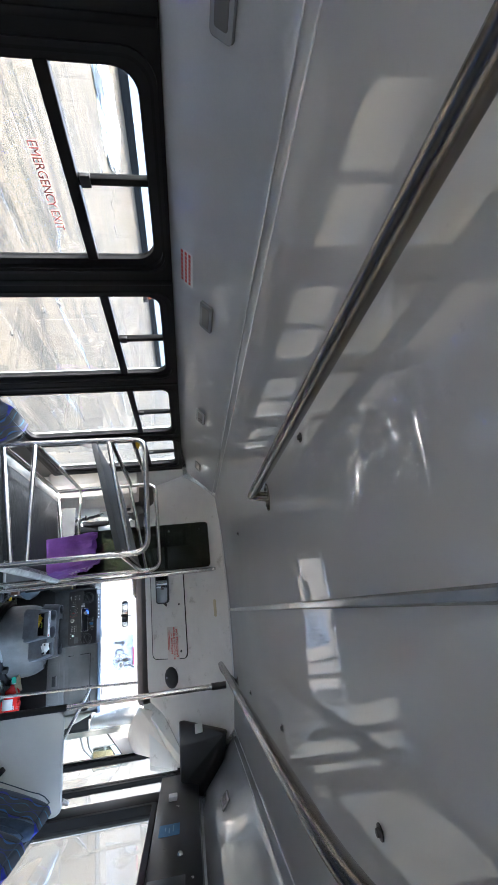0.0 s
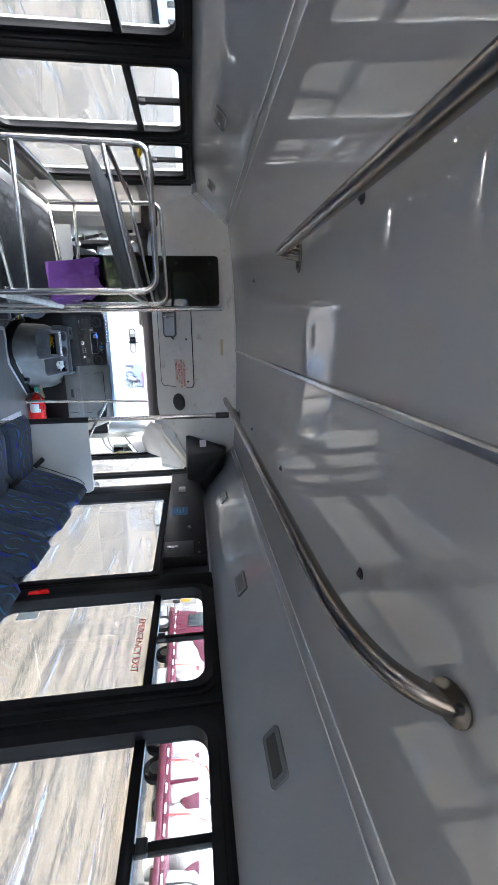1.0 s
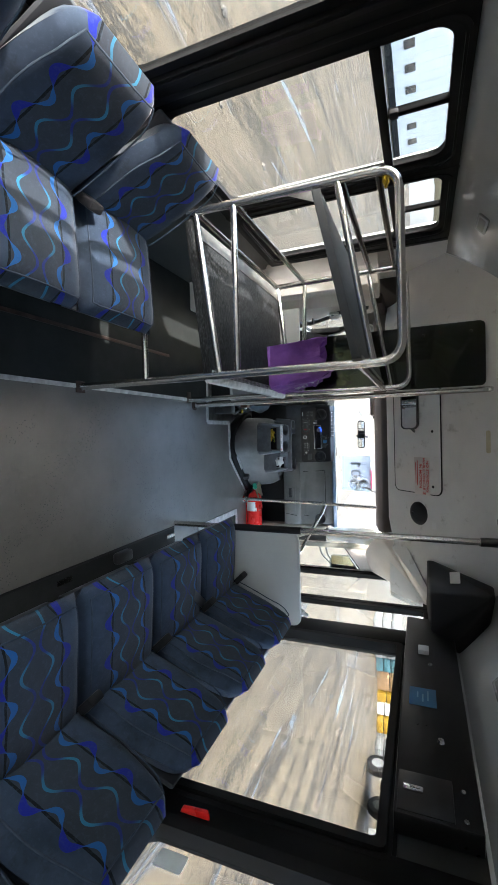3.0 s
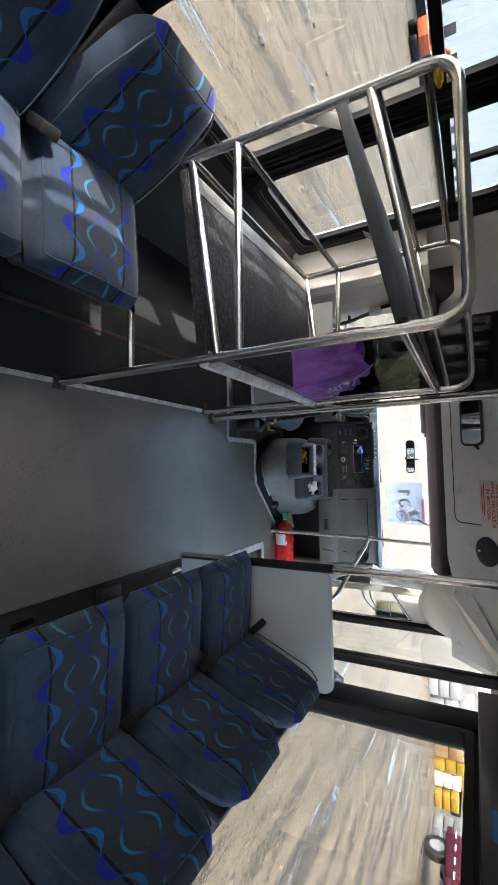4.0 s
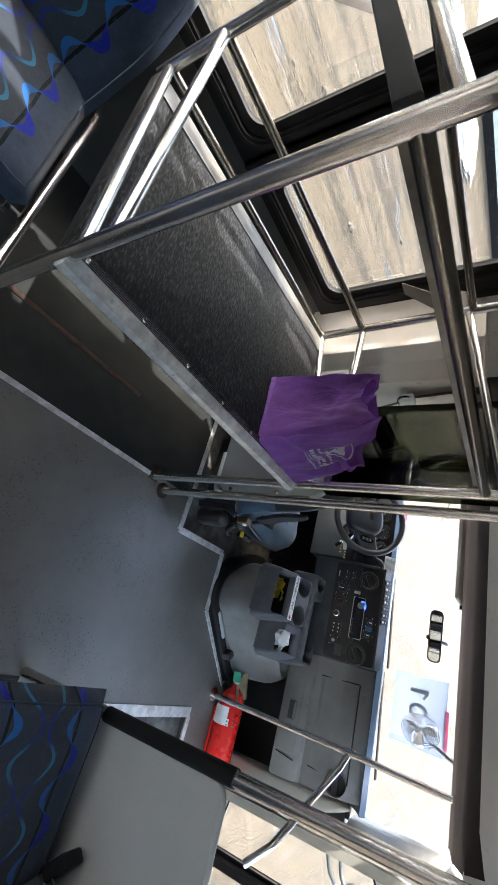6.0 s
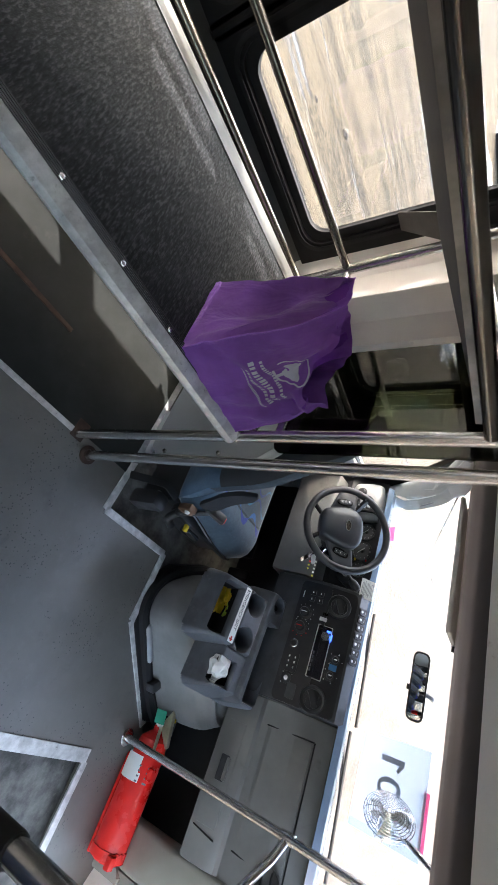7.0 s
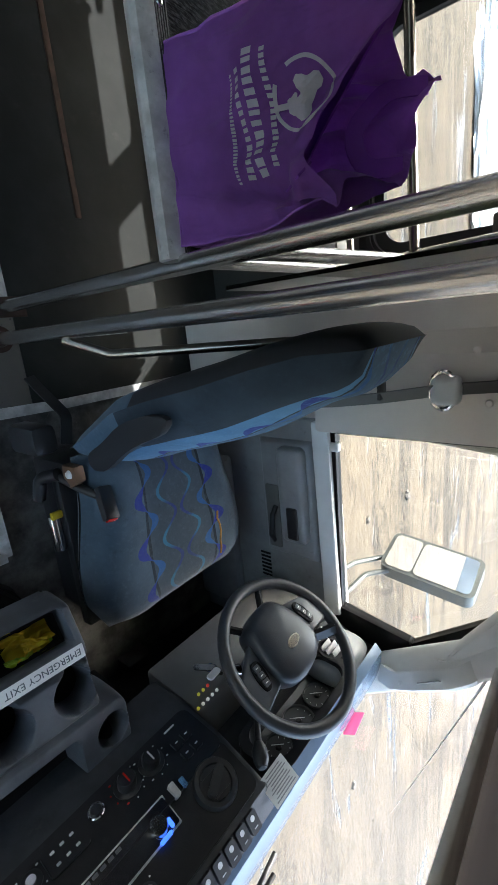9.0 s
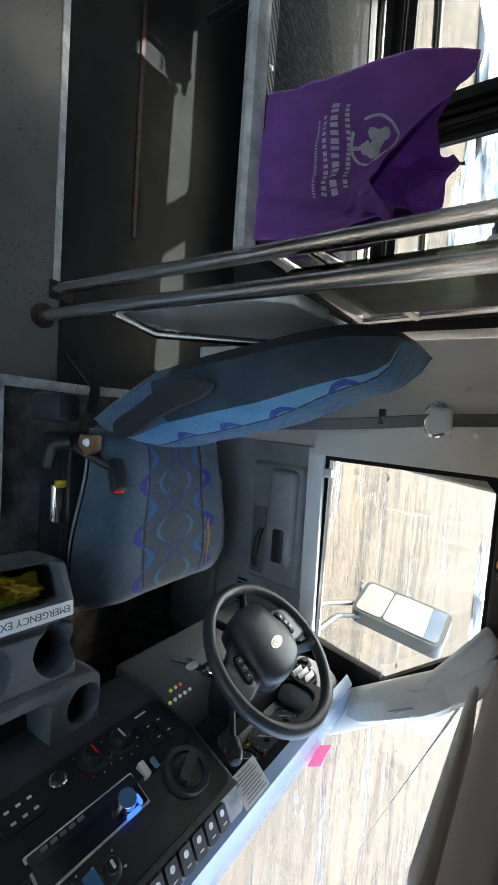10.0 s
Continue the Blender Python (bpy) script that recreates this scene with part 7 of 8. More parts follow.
amber = thing("marker_lamp", (-0.465, 0.55, 1.185), "small amber lamp in a round black housing under the headliner", "lamp")
part("housing", lathe([(0, -0.040), (0.026, -0.034), (0.040, -0.012), (0.042, 0.004), (0.032, 0.014), (0.022, 0.010)], (-0.465, 0.55, 1.195), (0.55, -0.2, -0.8), 24), black_mat, amber, "round black housing")
part("bezel", lathe([(0.030, 0.0), (0.030, 0.012), (0.024, 0.017), (0.022, 0.008)], (-0.465, 0.55, 1.195), (0.55, -0.2, -0.8), 20), black_mat, amber)
part("lens", lathe([(0, 0.024), (0.012, 0.021), (0.022, 0.010), (0.022, 0.0)], (-0.465, 0.55, 1.195), (0.55, -0.2, -0.8), 18), surf("amber_lens", (0.75, 0.22, 0.01), 0.12, wear=0.05), amber, "amber lens")

# ---- purple bag on the rack deck ----
bag = thing("tote_bag", (-0.16, -0.25, 0.72), "purple non-woven tote bag with white print standing on the rack deck", "bag")


def bag_wall(u, v):
    """Side round the bag: u runs round, v up."""
    c = [(-0.045, -0.395), (-0.030, -0.11), (-0.19, -0.115), (-0.285, -0.40)]
    k = (u % 1.0) * 4
    i = int(k) % 4
    f = k - int(k)
    a, b = Vector(c[i]), Vector(c[(i + 1) % 4])
    p = a * (1 - f) + b * f
    mid = Vector((-0.135, -0.255))
    pinch = 1 - 0.10 * v
    p = mid + (p - mid) * pinch
    far = min(1.0, max(0.0, (-0.135 - p.x) / 0.12))
    p.y = mid.y + (p.y - mid.y) * (1 - 0.55 * v * far)
    lean = Vector((-0.055 * v, -0.005 * v))
    n = (b - a).normalized()
    out = Vector((n.y, -n.x))
    w = 0.026 * noise.noise(Vector((p.x * 8, p.y * 8, v * 2.6 + i))) + 0.034 * (0.35 - abs(noise.noise(Vector((p.x * 13, p.y * 13, v * 2.8))))) + 0.006 * noise.noise(Vector((p.x * 30, p.y * 30, v * 9)))
    bulge = (0.014 if i == 0 else -0.022) * math.sin(math.pi * f) * math.sin(math.pi * min(1, v * 1.1))
    if i == 0:
        for ka, kb, kc, deep in ((0.80, 0.60, 1.14, 0.010), (-0.55, 0.85, 0.12, 0.008), (1.0, -0.30, 0.66, 0.007), (0.25, 1.0, 1.02, 0.010)):
            bulge -= deep * math.exp(-((ka * f + kb * v - kc) / 0.045) ** 2) - 0.5 * deep * math.exp(-((ka * f + kb * v - kc - 0.10) / 0.06) ** 2)
    if i in (1, 3):
        bulge -= 0.035 * math.sin(math.pi * f) * v
    p = p + lean + out * (w * (0.25 + v) + bulge)
    tops = ((0.365, 0.335, 0.265, 0.225, 0.26), (0.26, 0.255, 0.27, 0.29, 0.30), (0.30, 0.30, 0.31, 0.335, 0.345), (0.345, 0.30, 0.30, 0.33, 0.365))[i]
    q = f * 4
    iq = min(3, int(q))
    h = (tops[iq] + (tops[iq + 1] - tops[iq]) * ease(q - iq, 0, 1)) * (1 + 0.05 * noise.noise(Vector((u * 7, 1.3, 0))) * v)
    return (p.x, p.y, deck_z(p.x) + 0.003 + h * v)


part("body", skin(bag_wall, 128, 40, 0.003), bag_mat, bag, sharp=50)
part("base", prism([(-0.045, -0.395), (-0.030, -0.11), (-0.19, -0.115), (-0.285, -0.40)], 0.712, 0.722, "z"), bag_mat, bag)
for a, b in ((0.04, 0.21), (0.54, 0.71)):
    p, q = Vector(bag_wall(a, 0.97)), Vector(bag_wall(b, 0.97))
    d = Vector((-0.035, 0.01, -0.05)) if a < 0.5 else Vector((0.04, 0.0, -0.05))
    part("handle", tube([p, p + d, (p + q) / 2 + d * 1.6, q + d, q], 0.01, 0.06, flat=(0.028, 0.003)), bag_in_mat, bag)
for u0 in (0.0, 0.25):
    part("seam", tube([Vector(bag_wall(u0 + 0.0005, k / 12)) for k in range(13)], 0.0022, seg=6), bag_mat, bag)


def on_bag(y, z, off=0.004):
    """Place on the aisle side of the bag at a given depth and height."""
    f, v = (y + 0.395) / 0.285, (z - 0.72) / 0.30
    for _ in range(12):
        p = Vector(bag_wall(0.25 * min(0.999, max(0.0, f)), v))
        f, v = f + 0.5 * (y - p.y) / 0.285, v + 0.5 * (z - p.z) / 0.34
    return p + Vector((1.0, -0.05, 0.12)).normalized() * off


def print_patch(name, y0, y1, z0, z1):
    """A printed patch that follows the cloth."""
    return part(name, skin(lambda a, b: on_bag(y0 + (y1 - y0) * a, z0 + (z1 - z0) * b), 2, 2, 0.0008), white_ink_mat, bag)


RY_, RZ_ = -0.263, 0.934
for k in range(30):
    if k in (17, 18, 19):
        continue
    a, b = 2 * math.pi * k / 30, 2 * math.pi * (k + 1.05) / 30
    def arc(s, t, a=a, b=b):
        g = a + (b - a) * s
        r = 0.037 + 0.0045 * t
        return on_bag(RY_ + r * math.cos(g), RZ_ + r * math.sin(g))
    part("print_ring", skin(arc, 2, 1, 0.0008), white_ink_mat, bag)


def blot(a0, r0, r1, wob):
    """A rounded blot of the printed emblem."""
    def fn(s, t):
        g = 2 * math.pi * s
        r = t * (r0 + r1 * math.sin(3 * g + wob))
        return on_bag(RY_ + a0[0] + r * math.cos(g), RZ_ + a0[1] + r * math.sin(g), 0.0045)
    part("print_emblem", skin(fn, 18, 2, 0.0006), white_ink_mat, bag)


blot((0.011, -0.003), 0.017, 0.004, 0.4)
blot((-0.009, 0.006), 0.016, 0.005, 1.9)
blot((0.000, -0.016), 0.007, 0.002, 0.0)
print_patch("print_emblem", -0.262, -0.254, 0.893, 0.915)
rnd = random.Random(12)
for z0, h, y0, y1, n in ((0.888, 0.007, -0.325, -0.185, 17), (0.864, 0.013, -0.330, -0.178, 13), (0.848, 0.008, -0.312, -0.176, 14), (0.834, 0.0045, -0.312, -0.174, 30)):
    step = (y1 - y0) / n
    for k in range(n):
        wdt = rnd.uniform(0.52, 0.80)
        print_patch("print_bar", y0 + k * step, y0 + (k + wdt) * step, z0, z0 + h)

# ---- fire extinguisher lying by the steps ----
ext = thing("fire_extinguisher", (0.95, 0.955, 0.0), "red fire extinguisher lying in its bracket on the floor", "fire extinguisher")
EY, EZ, ER = 0.955, 0.075, 0.066
brass_mat = surf("dull_brass", (0.50, 0.44, 0.31), 0.35, 0.7, wear=0.25, scale=20)
part("cylinder", lathe([(0, 0.0), (ER * 0.8, 0.0), (ER, 0.02), (ER, 0.36), (ER * 0.86, 0.40), (ER * 0.45, 0.425), (0.022, 0.43), (0.022, 0.45), (0, 0.45)], (1.185, EY, EZ), (-1, 0, 0.02), 28), red_mat, ext)
part("label", turned(lathe([(ER + 0.003, 0.0), (ER + 0.0032, 0.085)], (0, 0, 0), (0, 0, 1), 28), Matrix.Translation((0.93, EY, EZ)) @ pose(0, 0, 0, 0, -90, 0)), paper_mat, ext, "white paper label with print")
for k in range(4):
    part("print_bar", plate((0.925 - 0.017 * k, EY - 0.045, EZ + 0.051), (0, -0.66, -0.75), (1, 0, 0), 0.05, 0.006, 0.0008, 0.001), digit_mat, ext)
part("valve", lathe([(0.018, 0.0), (0.018, 0.03), (0.012, 0.045), (0, 0.045)], (0.735, EY, EZ), (-1, 0, 0), 14), chrome_mat, ext)
part("lever", hull([(0.73, EY - 0.01, EZ + 0.015), (0.73, EY + 0.01, EZ + 0.015), (0.66, EY - 0.012, EZ + 0.055), (0.66, EY + 0.012, EZ + 0.055), (0.79, EY - 0.012, EZ + 0.085), (0.79, EY + 0.012, EZ + 0.085), (0.80, EY, EZ + 0.075)], 0.003), brass_mat, ext, "dull brass squeeze lever")
part("carry_handle", hull([(0.725, EY - 0.010, EZ + 0.012), (0.725, EY + 0.010, EZ + 0.012), (0.715, EY - 0.010, EZ + 0.030), (0.82, EY - 0.075, EZ + 0.070), (0.82, EY - 0.055, EZ + 0.074), (0.815, EY - 0.072, EZ + 0.082)], 0.003), brass_mat, ext, "dull brass carry handle")
part("pressure_gauge", lathe([(0, 0.012), (0.015, 0.012), (0.017, 0.008), (0.017, 0.0)], (0.722, EY - 0.02, EZ + 0.02), (-0.3, -0.9, 0.3), 18), white_mat, ext, "small round pressure gauge")
part("hose", tube([(0.72, EY + 0.02, EZ), (0.69, EY + 0.06, EZ - 0.01), (0.75, EY + 0.085, EZ - 0.02), (0.92, EY + 0.08, EZ - 0.02)], 0.009, 0.03, 8), rubber_mat, ext, "black rubber hose")
part("tag", plate((0.70, EY - 0.05, EZ + 0.03), (1, 0, 0.2), (0, 1, 0.4), 0.05, 0.05, 0.001, 0.003), green_mat, ext, "green inspection tag")
part("tamper_seal", tube([(0.70, EY + 0.02, EZ + 0.06), (0.69, EY + 0.045, EZ + 0.04), (0.715, EY + 0.04, EZ + 0.02)], 0.005, 0.01), yellow_mat, ext, "yellow seal")
part("band", lathe([(ER + 0.003, 0), (ER + 0.003, 0.022), (ER, 0.022)], (0.905, EY, EZ), (-1, 0, 0), 28), red_mat, ext)
part("clamp", box((0.87, EY - 0.04, EZ + ER - 0.004), (0.91, EY - 0.01, EZ + ER + 0.02), 0.004), red_mat, ext, "red band clamp")
part("base_band", lathe([(ER + 0.004, 0), (ER + 0.004, 0.03), (ER, 0.03)], (1.175, EY, EZ), (-1, 0, 0), 28), red_mat, ext)
for k in range(3):
    part("strap_prong", box((1.140, EY - 0.035 + 0.022 * k, EZ + ER - 0.006), (1.158, EY - 0.025 + 0.022 * k, EZ + ER + 0.006), 0.002), red_mat, ext)
part("strap_clip", box((1.150, EY - 0.06, EZ + ER - 0.02), (1.19, EY - 0.03, EZ + ER + 0.006), 0.004), red_mat, ext, "red strap clip")
part("bracket", box((0.86, EY - 0.03, 0.0), (1.19, EY + 0.03, 0.012), 0.003), red_mat, ext)

# ---- windscreen things ----
rv = thing("rearview_mirror", (0.25, 1.115, 1.04), "black-framed rear-view mirror on the windscreen", "mirror")
ru, rr = Vector((0.06, 0.07, 0.98)).normalized(), Vector((1, 0.20, -0.04)).normalized()
ru = (ru - rr * ru.dot(rr)).normalized()
part("case", plate(Vector((0.25, 1.118, 1.04)), rr, ru, 0.245, 0.062, 0.018, 0.022), black_mat, rv)
part("glass", plate(Vector((0.25, 1.118, 1.04)) + rr.cross(ru) * 0.0185, rr, ru, 0.232, 0.05, 0.002, 0.018), mirror_mat, rv, "mirror glass")
part("stem", tube([(0.27, 1.12, 1.06), (0.275, 1.15, 1.09), (0.275, 1.17, 1.085)], 0.008, 0.02), black_mat, rv)
part("tab", box((0.255, 1.095, 1.0), (0.275, 1.115, 1.012), 0.003), black_mat, rv)
su = Vector((0.0, -0.425, 0.905)).normalized()
sp0 = Vector((0.603, 1.192, 0.975))
num = thing("paper_notice", sp0, "grey-backed paper notice with large digits taped inside the windscreen", "notice")
sr = Vector((1, -0.05, 0)).normalized()
part("sheet", plate(sp0, sr, su, 0.315, 0.30, 0.001, 0.002), sheet_mat, num)
n_s = sr.cross(su)
for ch, dx in (("1", 0.095), ("0", 0.0), ("1", -0.095)):
    if ch == "1":
        dg = join(prism([(-0.012, -0.068), (0.012, -0.068), (0.012, 0.068), (-0.012, 0.068)], 0.0, 0.001, "z"), prism([(0.012, 0.068), (0.012, 0.042), (0.036, 0.024), (0.042, 0.040)], 0.0, 0.001, "z"))
    else:
        dg = ring([(0.042 * math.cos(k * math.pi / 20), 0.068 * math.sin(k * math.pi / 20)) for k in range(40)], [(0.022 * math.cos(k * math.pi / 20), 0.046 * math.sin(k * math.pi / 20)) for k in range(40)], 0.0, 0.001, "z", 0)
    for v_ in dg.verts:
        v_.co.x, v_.co.y = v_.co.x * 0.8 + dx * 0.92, v_.co.y * 0.76
    part("digit", turned(dg, Matrix(((sr.x, su.x, n_s.x, sp0.x + n_s.x * 0.002), (sr.y, su.y, n_s.y, sp0.y + n_s.y * 0.002), (sr.z, su.z, n_s.z, sp0.z + n_s.z * 0.002), (0, 0, 0, 1)))), stencil_mat, num, "large digit seen from behind")
part("tape", plate(sp0 + su * 0.152 + Vector((0.05, 0, 0)), sr, su, 0.17, 0.02, 0.002, 0.002), pink_mat, num, "pink tape strip")
single("pink_tape", plate((-0.40, 1.185, 0.805), (1, 0.3, 0), (0, -0.5, 0.86), 0.07, 0.045, 0.002, 0.004), pink_mat, (-0.40, 1.20, 0.79), "pink tape in the corner of the windscreen", "tape")
FN = Vector((0.677, 1.075, 1.012))
fan = thing("dash_fan", FN, "small chrome wire-cage fan on a bracket under the header", "fan")
fa = Vector((-0.66, -0.72, 0.18)).normalized()
fm = Matrix.Translation(FN) @ fa.to_track_quat("Z", "Y").to_matrix().to_4x4()
for k in range(11):
    r_, z_ = 0.010 + 0.0073 * k, 0.032 * math.cos(k / 10 * 1.35)
    part("cage_ring", tube([fm @ Vector((r_ * math.cos(2 * math.pi * i / 24), r_ * math.sin(2 * math.pi * i / 24), z_)) for i in range(24)], 0.0014, closed=True, seg=5), chrome_mat, fan)
for k in range(18):
    a = 2 * math.pi * k / 18
    part("cage_wire", tube([fm @ Vector((r_ * math.cos(a), r_ * math.sin(a), z_)) for r_, z_ in ((0.012, 0.032), (0.04, 0.028), (0.066, 0.018), (0.082, 0.0), (0.07, -0.025), (0.03, -0.035))], 0.0011, seg=4), chrome_mat, fan)
for k in range(3):
    part("blade", turned(hull([(0.008, -0.006, -0.004), (0.066, -0.022, -0.012), (0.066, 0.024, 0.010), (0.008, 0.008, 0.005), (0.066, -0.022, -0.010), (0.066, 0.024, 0.012)]), fm @ pose(0, 0, 0, 0, 0, 120 * k)), make_paper("smoked_blade", (0.60, 0.60, 0.57), (0.66, 0.66, 0.63)) if k == 0 else bpy.data.materials["smoked_blade"], fan)
part("motor", lathe([(0, 0.03), (0.026, 0.028), (0.030, 0.015), (0.030, -0.035), (0.022, -0.045), (0, -0.045)], FN - fa * 0.035, fa, 20), chrome_mat, fan)
part("bracket", tube([FN - fa * 0.04 + Vector((0.02, 0, 0.02)), (0.715, 1.04, 1.09), (0.745, 1.00, 1.165)], 0.009, 0.02), chrome_mat, fan)
part("base", lathe([(0, 0.01), (0.022, 0.008), (0.026, 0)], (0.745, 1.0, 1.175), (0, 0, -1), 16), chrome_mat, fan)
for s_, x0_ in ((1, -0.10), (1, 0.42)):
    wp = thing("wiper", (x0_, 1.40, 0.72), "black windscreen wiper outside the glass", "wiper", "wipers")
    part("arm", tube([(x0_, 1.41, 0.71), (x0_ + 0.35, 1.37, 0.765)], 0.008), black_mat, wp)
    part("blade", tube([(x0_ + 0.05, 1.385, 0.745), (x0_ + 0.55, 1.345, 0.775)], 0.007), rubber_mat, wp)
single("bonnet", hull([(-0.55, 1.44, 0.58), (1.10, 1.44, 0.58), (-0.45, 2.25, 0.34), (1.0, 2.25, 0.34), (-0.55, 1.44, 0.1), (1.1, 1.44, 0.1), (-0.45, 2.25, -0.1), (1.0, 2.25, -0.1)], 0.05, 3), white_mat, (0.27, 1.9, 0.0), "white bonnet of the bus seen through the windscreen", "bonnet")

# outside mirrors
def outside_mirror(s, base, c):
    t = thing("outside_mirror", base, "large pale towing mirror on two bent steel arms", "mirror", "outside mirrors")
    c = Vector(c)
    up, rt = Vector((0.0, 0.12, 1.0)).normalized(), Vector((0.93, 0.36 * s, 0)).normalized()
    rt = (rt - up * rt.dot(up)).normalized()
    n = rt.cross(up)
    part("case", plate(c - n * 0.05, rt, up, 0.185, 0.345, 0.05, 0.03), surf("pale_mirror_shell", (0.075, 0.085, 0.085), 0.35) if s > 0 else bpy.data.materials["pale_mirror_shell"], t)
    part("bezel", plate(c, rt, up, 0.185, 0.345, 0.012, 0.03), bpy.data.materials["pale_mirror_shell"], t)
    part("glass", plate(c + n * 0.012 + up * 0.055, rt, up, 0.16, 0.205, 0.003, 0.02), mirror_mat, t, "mirror glass")
    part("glass", plate(c + n * 0.012 - up * 0.105, rt, up, 0.16, 0.105, 0.003, 0.02), mirror_mat, t, "small round-view mirror glass")
    foot_at = Vector(base)
    for d, h in ((0.0, 0.0), (0.075, 0.045)):
        part("arm", tube([foot_at + Vector((0, d, h)), foot_at * 0.45 + c * 0.55 + Vector((0, d * 0.5, -0.125 + h)), c - n * 0.03 - up * (0.155 - h * 1.2) + rt * (0.6 * d)], 0.010, 0.08), bpy.data.materials["pale_mirror_shell"], t, "dull steel arm")
    return t


outside_mirror(1, (-0.70, 0.955, 0.555), (-1.03, 0.985, 0.83))
outside_mirror(-1, (1.27, 1.27, 0.60), (1.50, 1.37, 0.86))

# ---- outside ----
GZ = -0.86


bm = bmesh.new()
bmesh.ops.create_grid(bm, x_segments=90, y_segments=90, size=1.0)
for v_ in bm.verts:
    sx, sy = v_.co.x, v_.co.y
    v_.co.x, v_.co.y = 300 * sx * abs(sx) ** 1.6, 300 * sy * abs(sy) ** 1.6
    d = math.hypot(v_.co.x, v_.co.y)
    v_.co.z = GZ + (0.03 * noise.noise(Vector((v_.co.x * 0.5, v_.co.y * 0.12, 0))) + 0.25 * noise.noise(Vector((v_.co.x * 0.03, v_.co.y * 0.03, 4))) * min(1, d / 60)) * min(1, max(0, d - 3) / 3)
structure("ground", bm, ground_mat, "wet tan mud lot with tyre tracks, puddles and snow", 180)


def heap(at, size, seed, material, name, label, category):
    bm = bmesh.new()
    bmesh.ops.create_icosphere(bm, subdivisions=5 if max(size) > 1 else 3, radius=1.0)
    for v in bm.verts:
        k = 1 + 0.16 * noise.noise(v.co * 9.0) + 0.08 * noise.noise(v.co * 21.0) + 0.45 * noise.noise(v.co * 1.6 + Vector((seed, 0, 0))) + 0.2 * noise.noise(v.co * 4.1 + Vector((0, seed, 0)))
        v.co = Vector((v.co.x * size[0] * k, v.co.y * size[1] * k, max(-0.15, v.co.z) * size[2] * k)) + Vector(at)
    return single(name, bm, material, at, label, category, sharp=60)


for i, (x, y, sx, sy, sz) in enumerate(((-9.6, -2.9, 0.9, 2.3, 0.30), (-21.0, 9.0, 1.2, 3.5, 0.5), (-12.0, -7.0, 2.0, 4.0, 0.8))):
    heap((x, y, GZ), (sx, sy, sz), 3.7 * i + 1, snow_mat, "snow_pile", "heap of dirty snow on the mud lot", "snow")
for i in range(14):
    rnd = random.Random(i)
    x, y, r_ = -rnd.uniform(2.6, 9.0), rnd.uniform(-4, 8), rnd.uniform(0.025, 0.07)
    heap((x, y, GZ - 0.01), (r_, r_ * 1.3, r_), i * 2.3, rock_mat, "stone", "loose stone lying on the mud", "stone")
scrap = thing("scrap_heap", (-12.6, -3.6, GZ), "dark heap of scrap metal and boards behind the snow bank", "scrap")
rnd = random.Random(21)
scrap_blue = surf("faded_blue_scrap", (0.06, 0.11, 0.20), 0.5, wear=0.3, scale=3)
for k in range(46):
    m = Matrix.Translation((-12.6 + rnd.uniform(-1.7, 1.5), -3.6 + rnd.uniform(-2.4, 2.4), GZ + 0.12 + rnd.uniform(0.0, 0.7))) @ pose(0, 0, 0, rnd.uniform(-50, 50), rnd.uniform(-50, 50), rnd.uniform(0, 180))
    a_, b_, c_ = rnd.uniform(0.1, 0.45), rnd.uniform(0.2, 0.9), rnd.uniform(0.02, 0.25)
    part("scrap_piece", turned(box((-a_, -b_, -c_), (a_, b_, c_), 0.02), m), (rubber_mat, rubber_mat, frame_mat, scrap_blue, rust_mat, tarp_mat)[k % 6], scrap)
for k in range(6):
    y_ = -5.2 + 0.7 * k
    part("bent_pipe", tube([(-12.2, y_, GZ), (-12.0 - 0.2 * k, y_ + 0.4, GZ + 0.9), (-12.8, y_ + 0.9, GZ + 1.1), (-13.2, y_ + 1.2, GZ + 0.2)], 0.03, 0.2, 6), white_mat if k % 2 else orange_mat, scrap)
cone = thing("traffic_cone", (-10.9, -3.9, GZ), "orange traffic cone beside the snow bank", "cone")
part("shell", lathe([(0.17, 0.03), (0.14, 0.05), (0.03, 0.70), (0, 0.70)], (-10.9, -3.9, GZ), (0, 0, 1), 20), orange_mat, cone)
part("base", box((-11.1, -4.1, GZ), (-10.7, -3.7, GZ + 0.03), 0.01), rubber_mat, cone)
part("band", lathe([(0.104, 0.30), (0.083, 0.42)], (-10.9, -3.9, GZ), (0, 0, 1), 20), white_mat, cone, "white reflective band")
heap((-15, -5.5, GZ), (2.2, 1.6, 1.4), 9.1, rock_mat, "rubble_heap", "grey heap of rubble on the lot", "rubble")


def tyre(at, r, w, parent, axis=(1, 0, 0)):
    t = part("wheel", lathe([(r * 0.55, -w / 2), (r * 0.92, -w / 2), (r, -w * 0.35), (r, w * 0.35), (r * 0.92, w / 2), (r * 0.55, w / 2)], at, axis, 24), rubber_mat, parent, "black tyre")
    part("rim", lathe([(0, w * 0.30), (r * 0.25, w * 0.32), (r * 0.5, w * 0.2), (r * 0.56, w * 0.45), (r * 0.56, -w * 0.45), (0, -w * 0.3)], at, axis, 20), tarp_mat, t, "pale dusty rim")


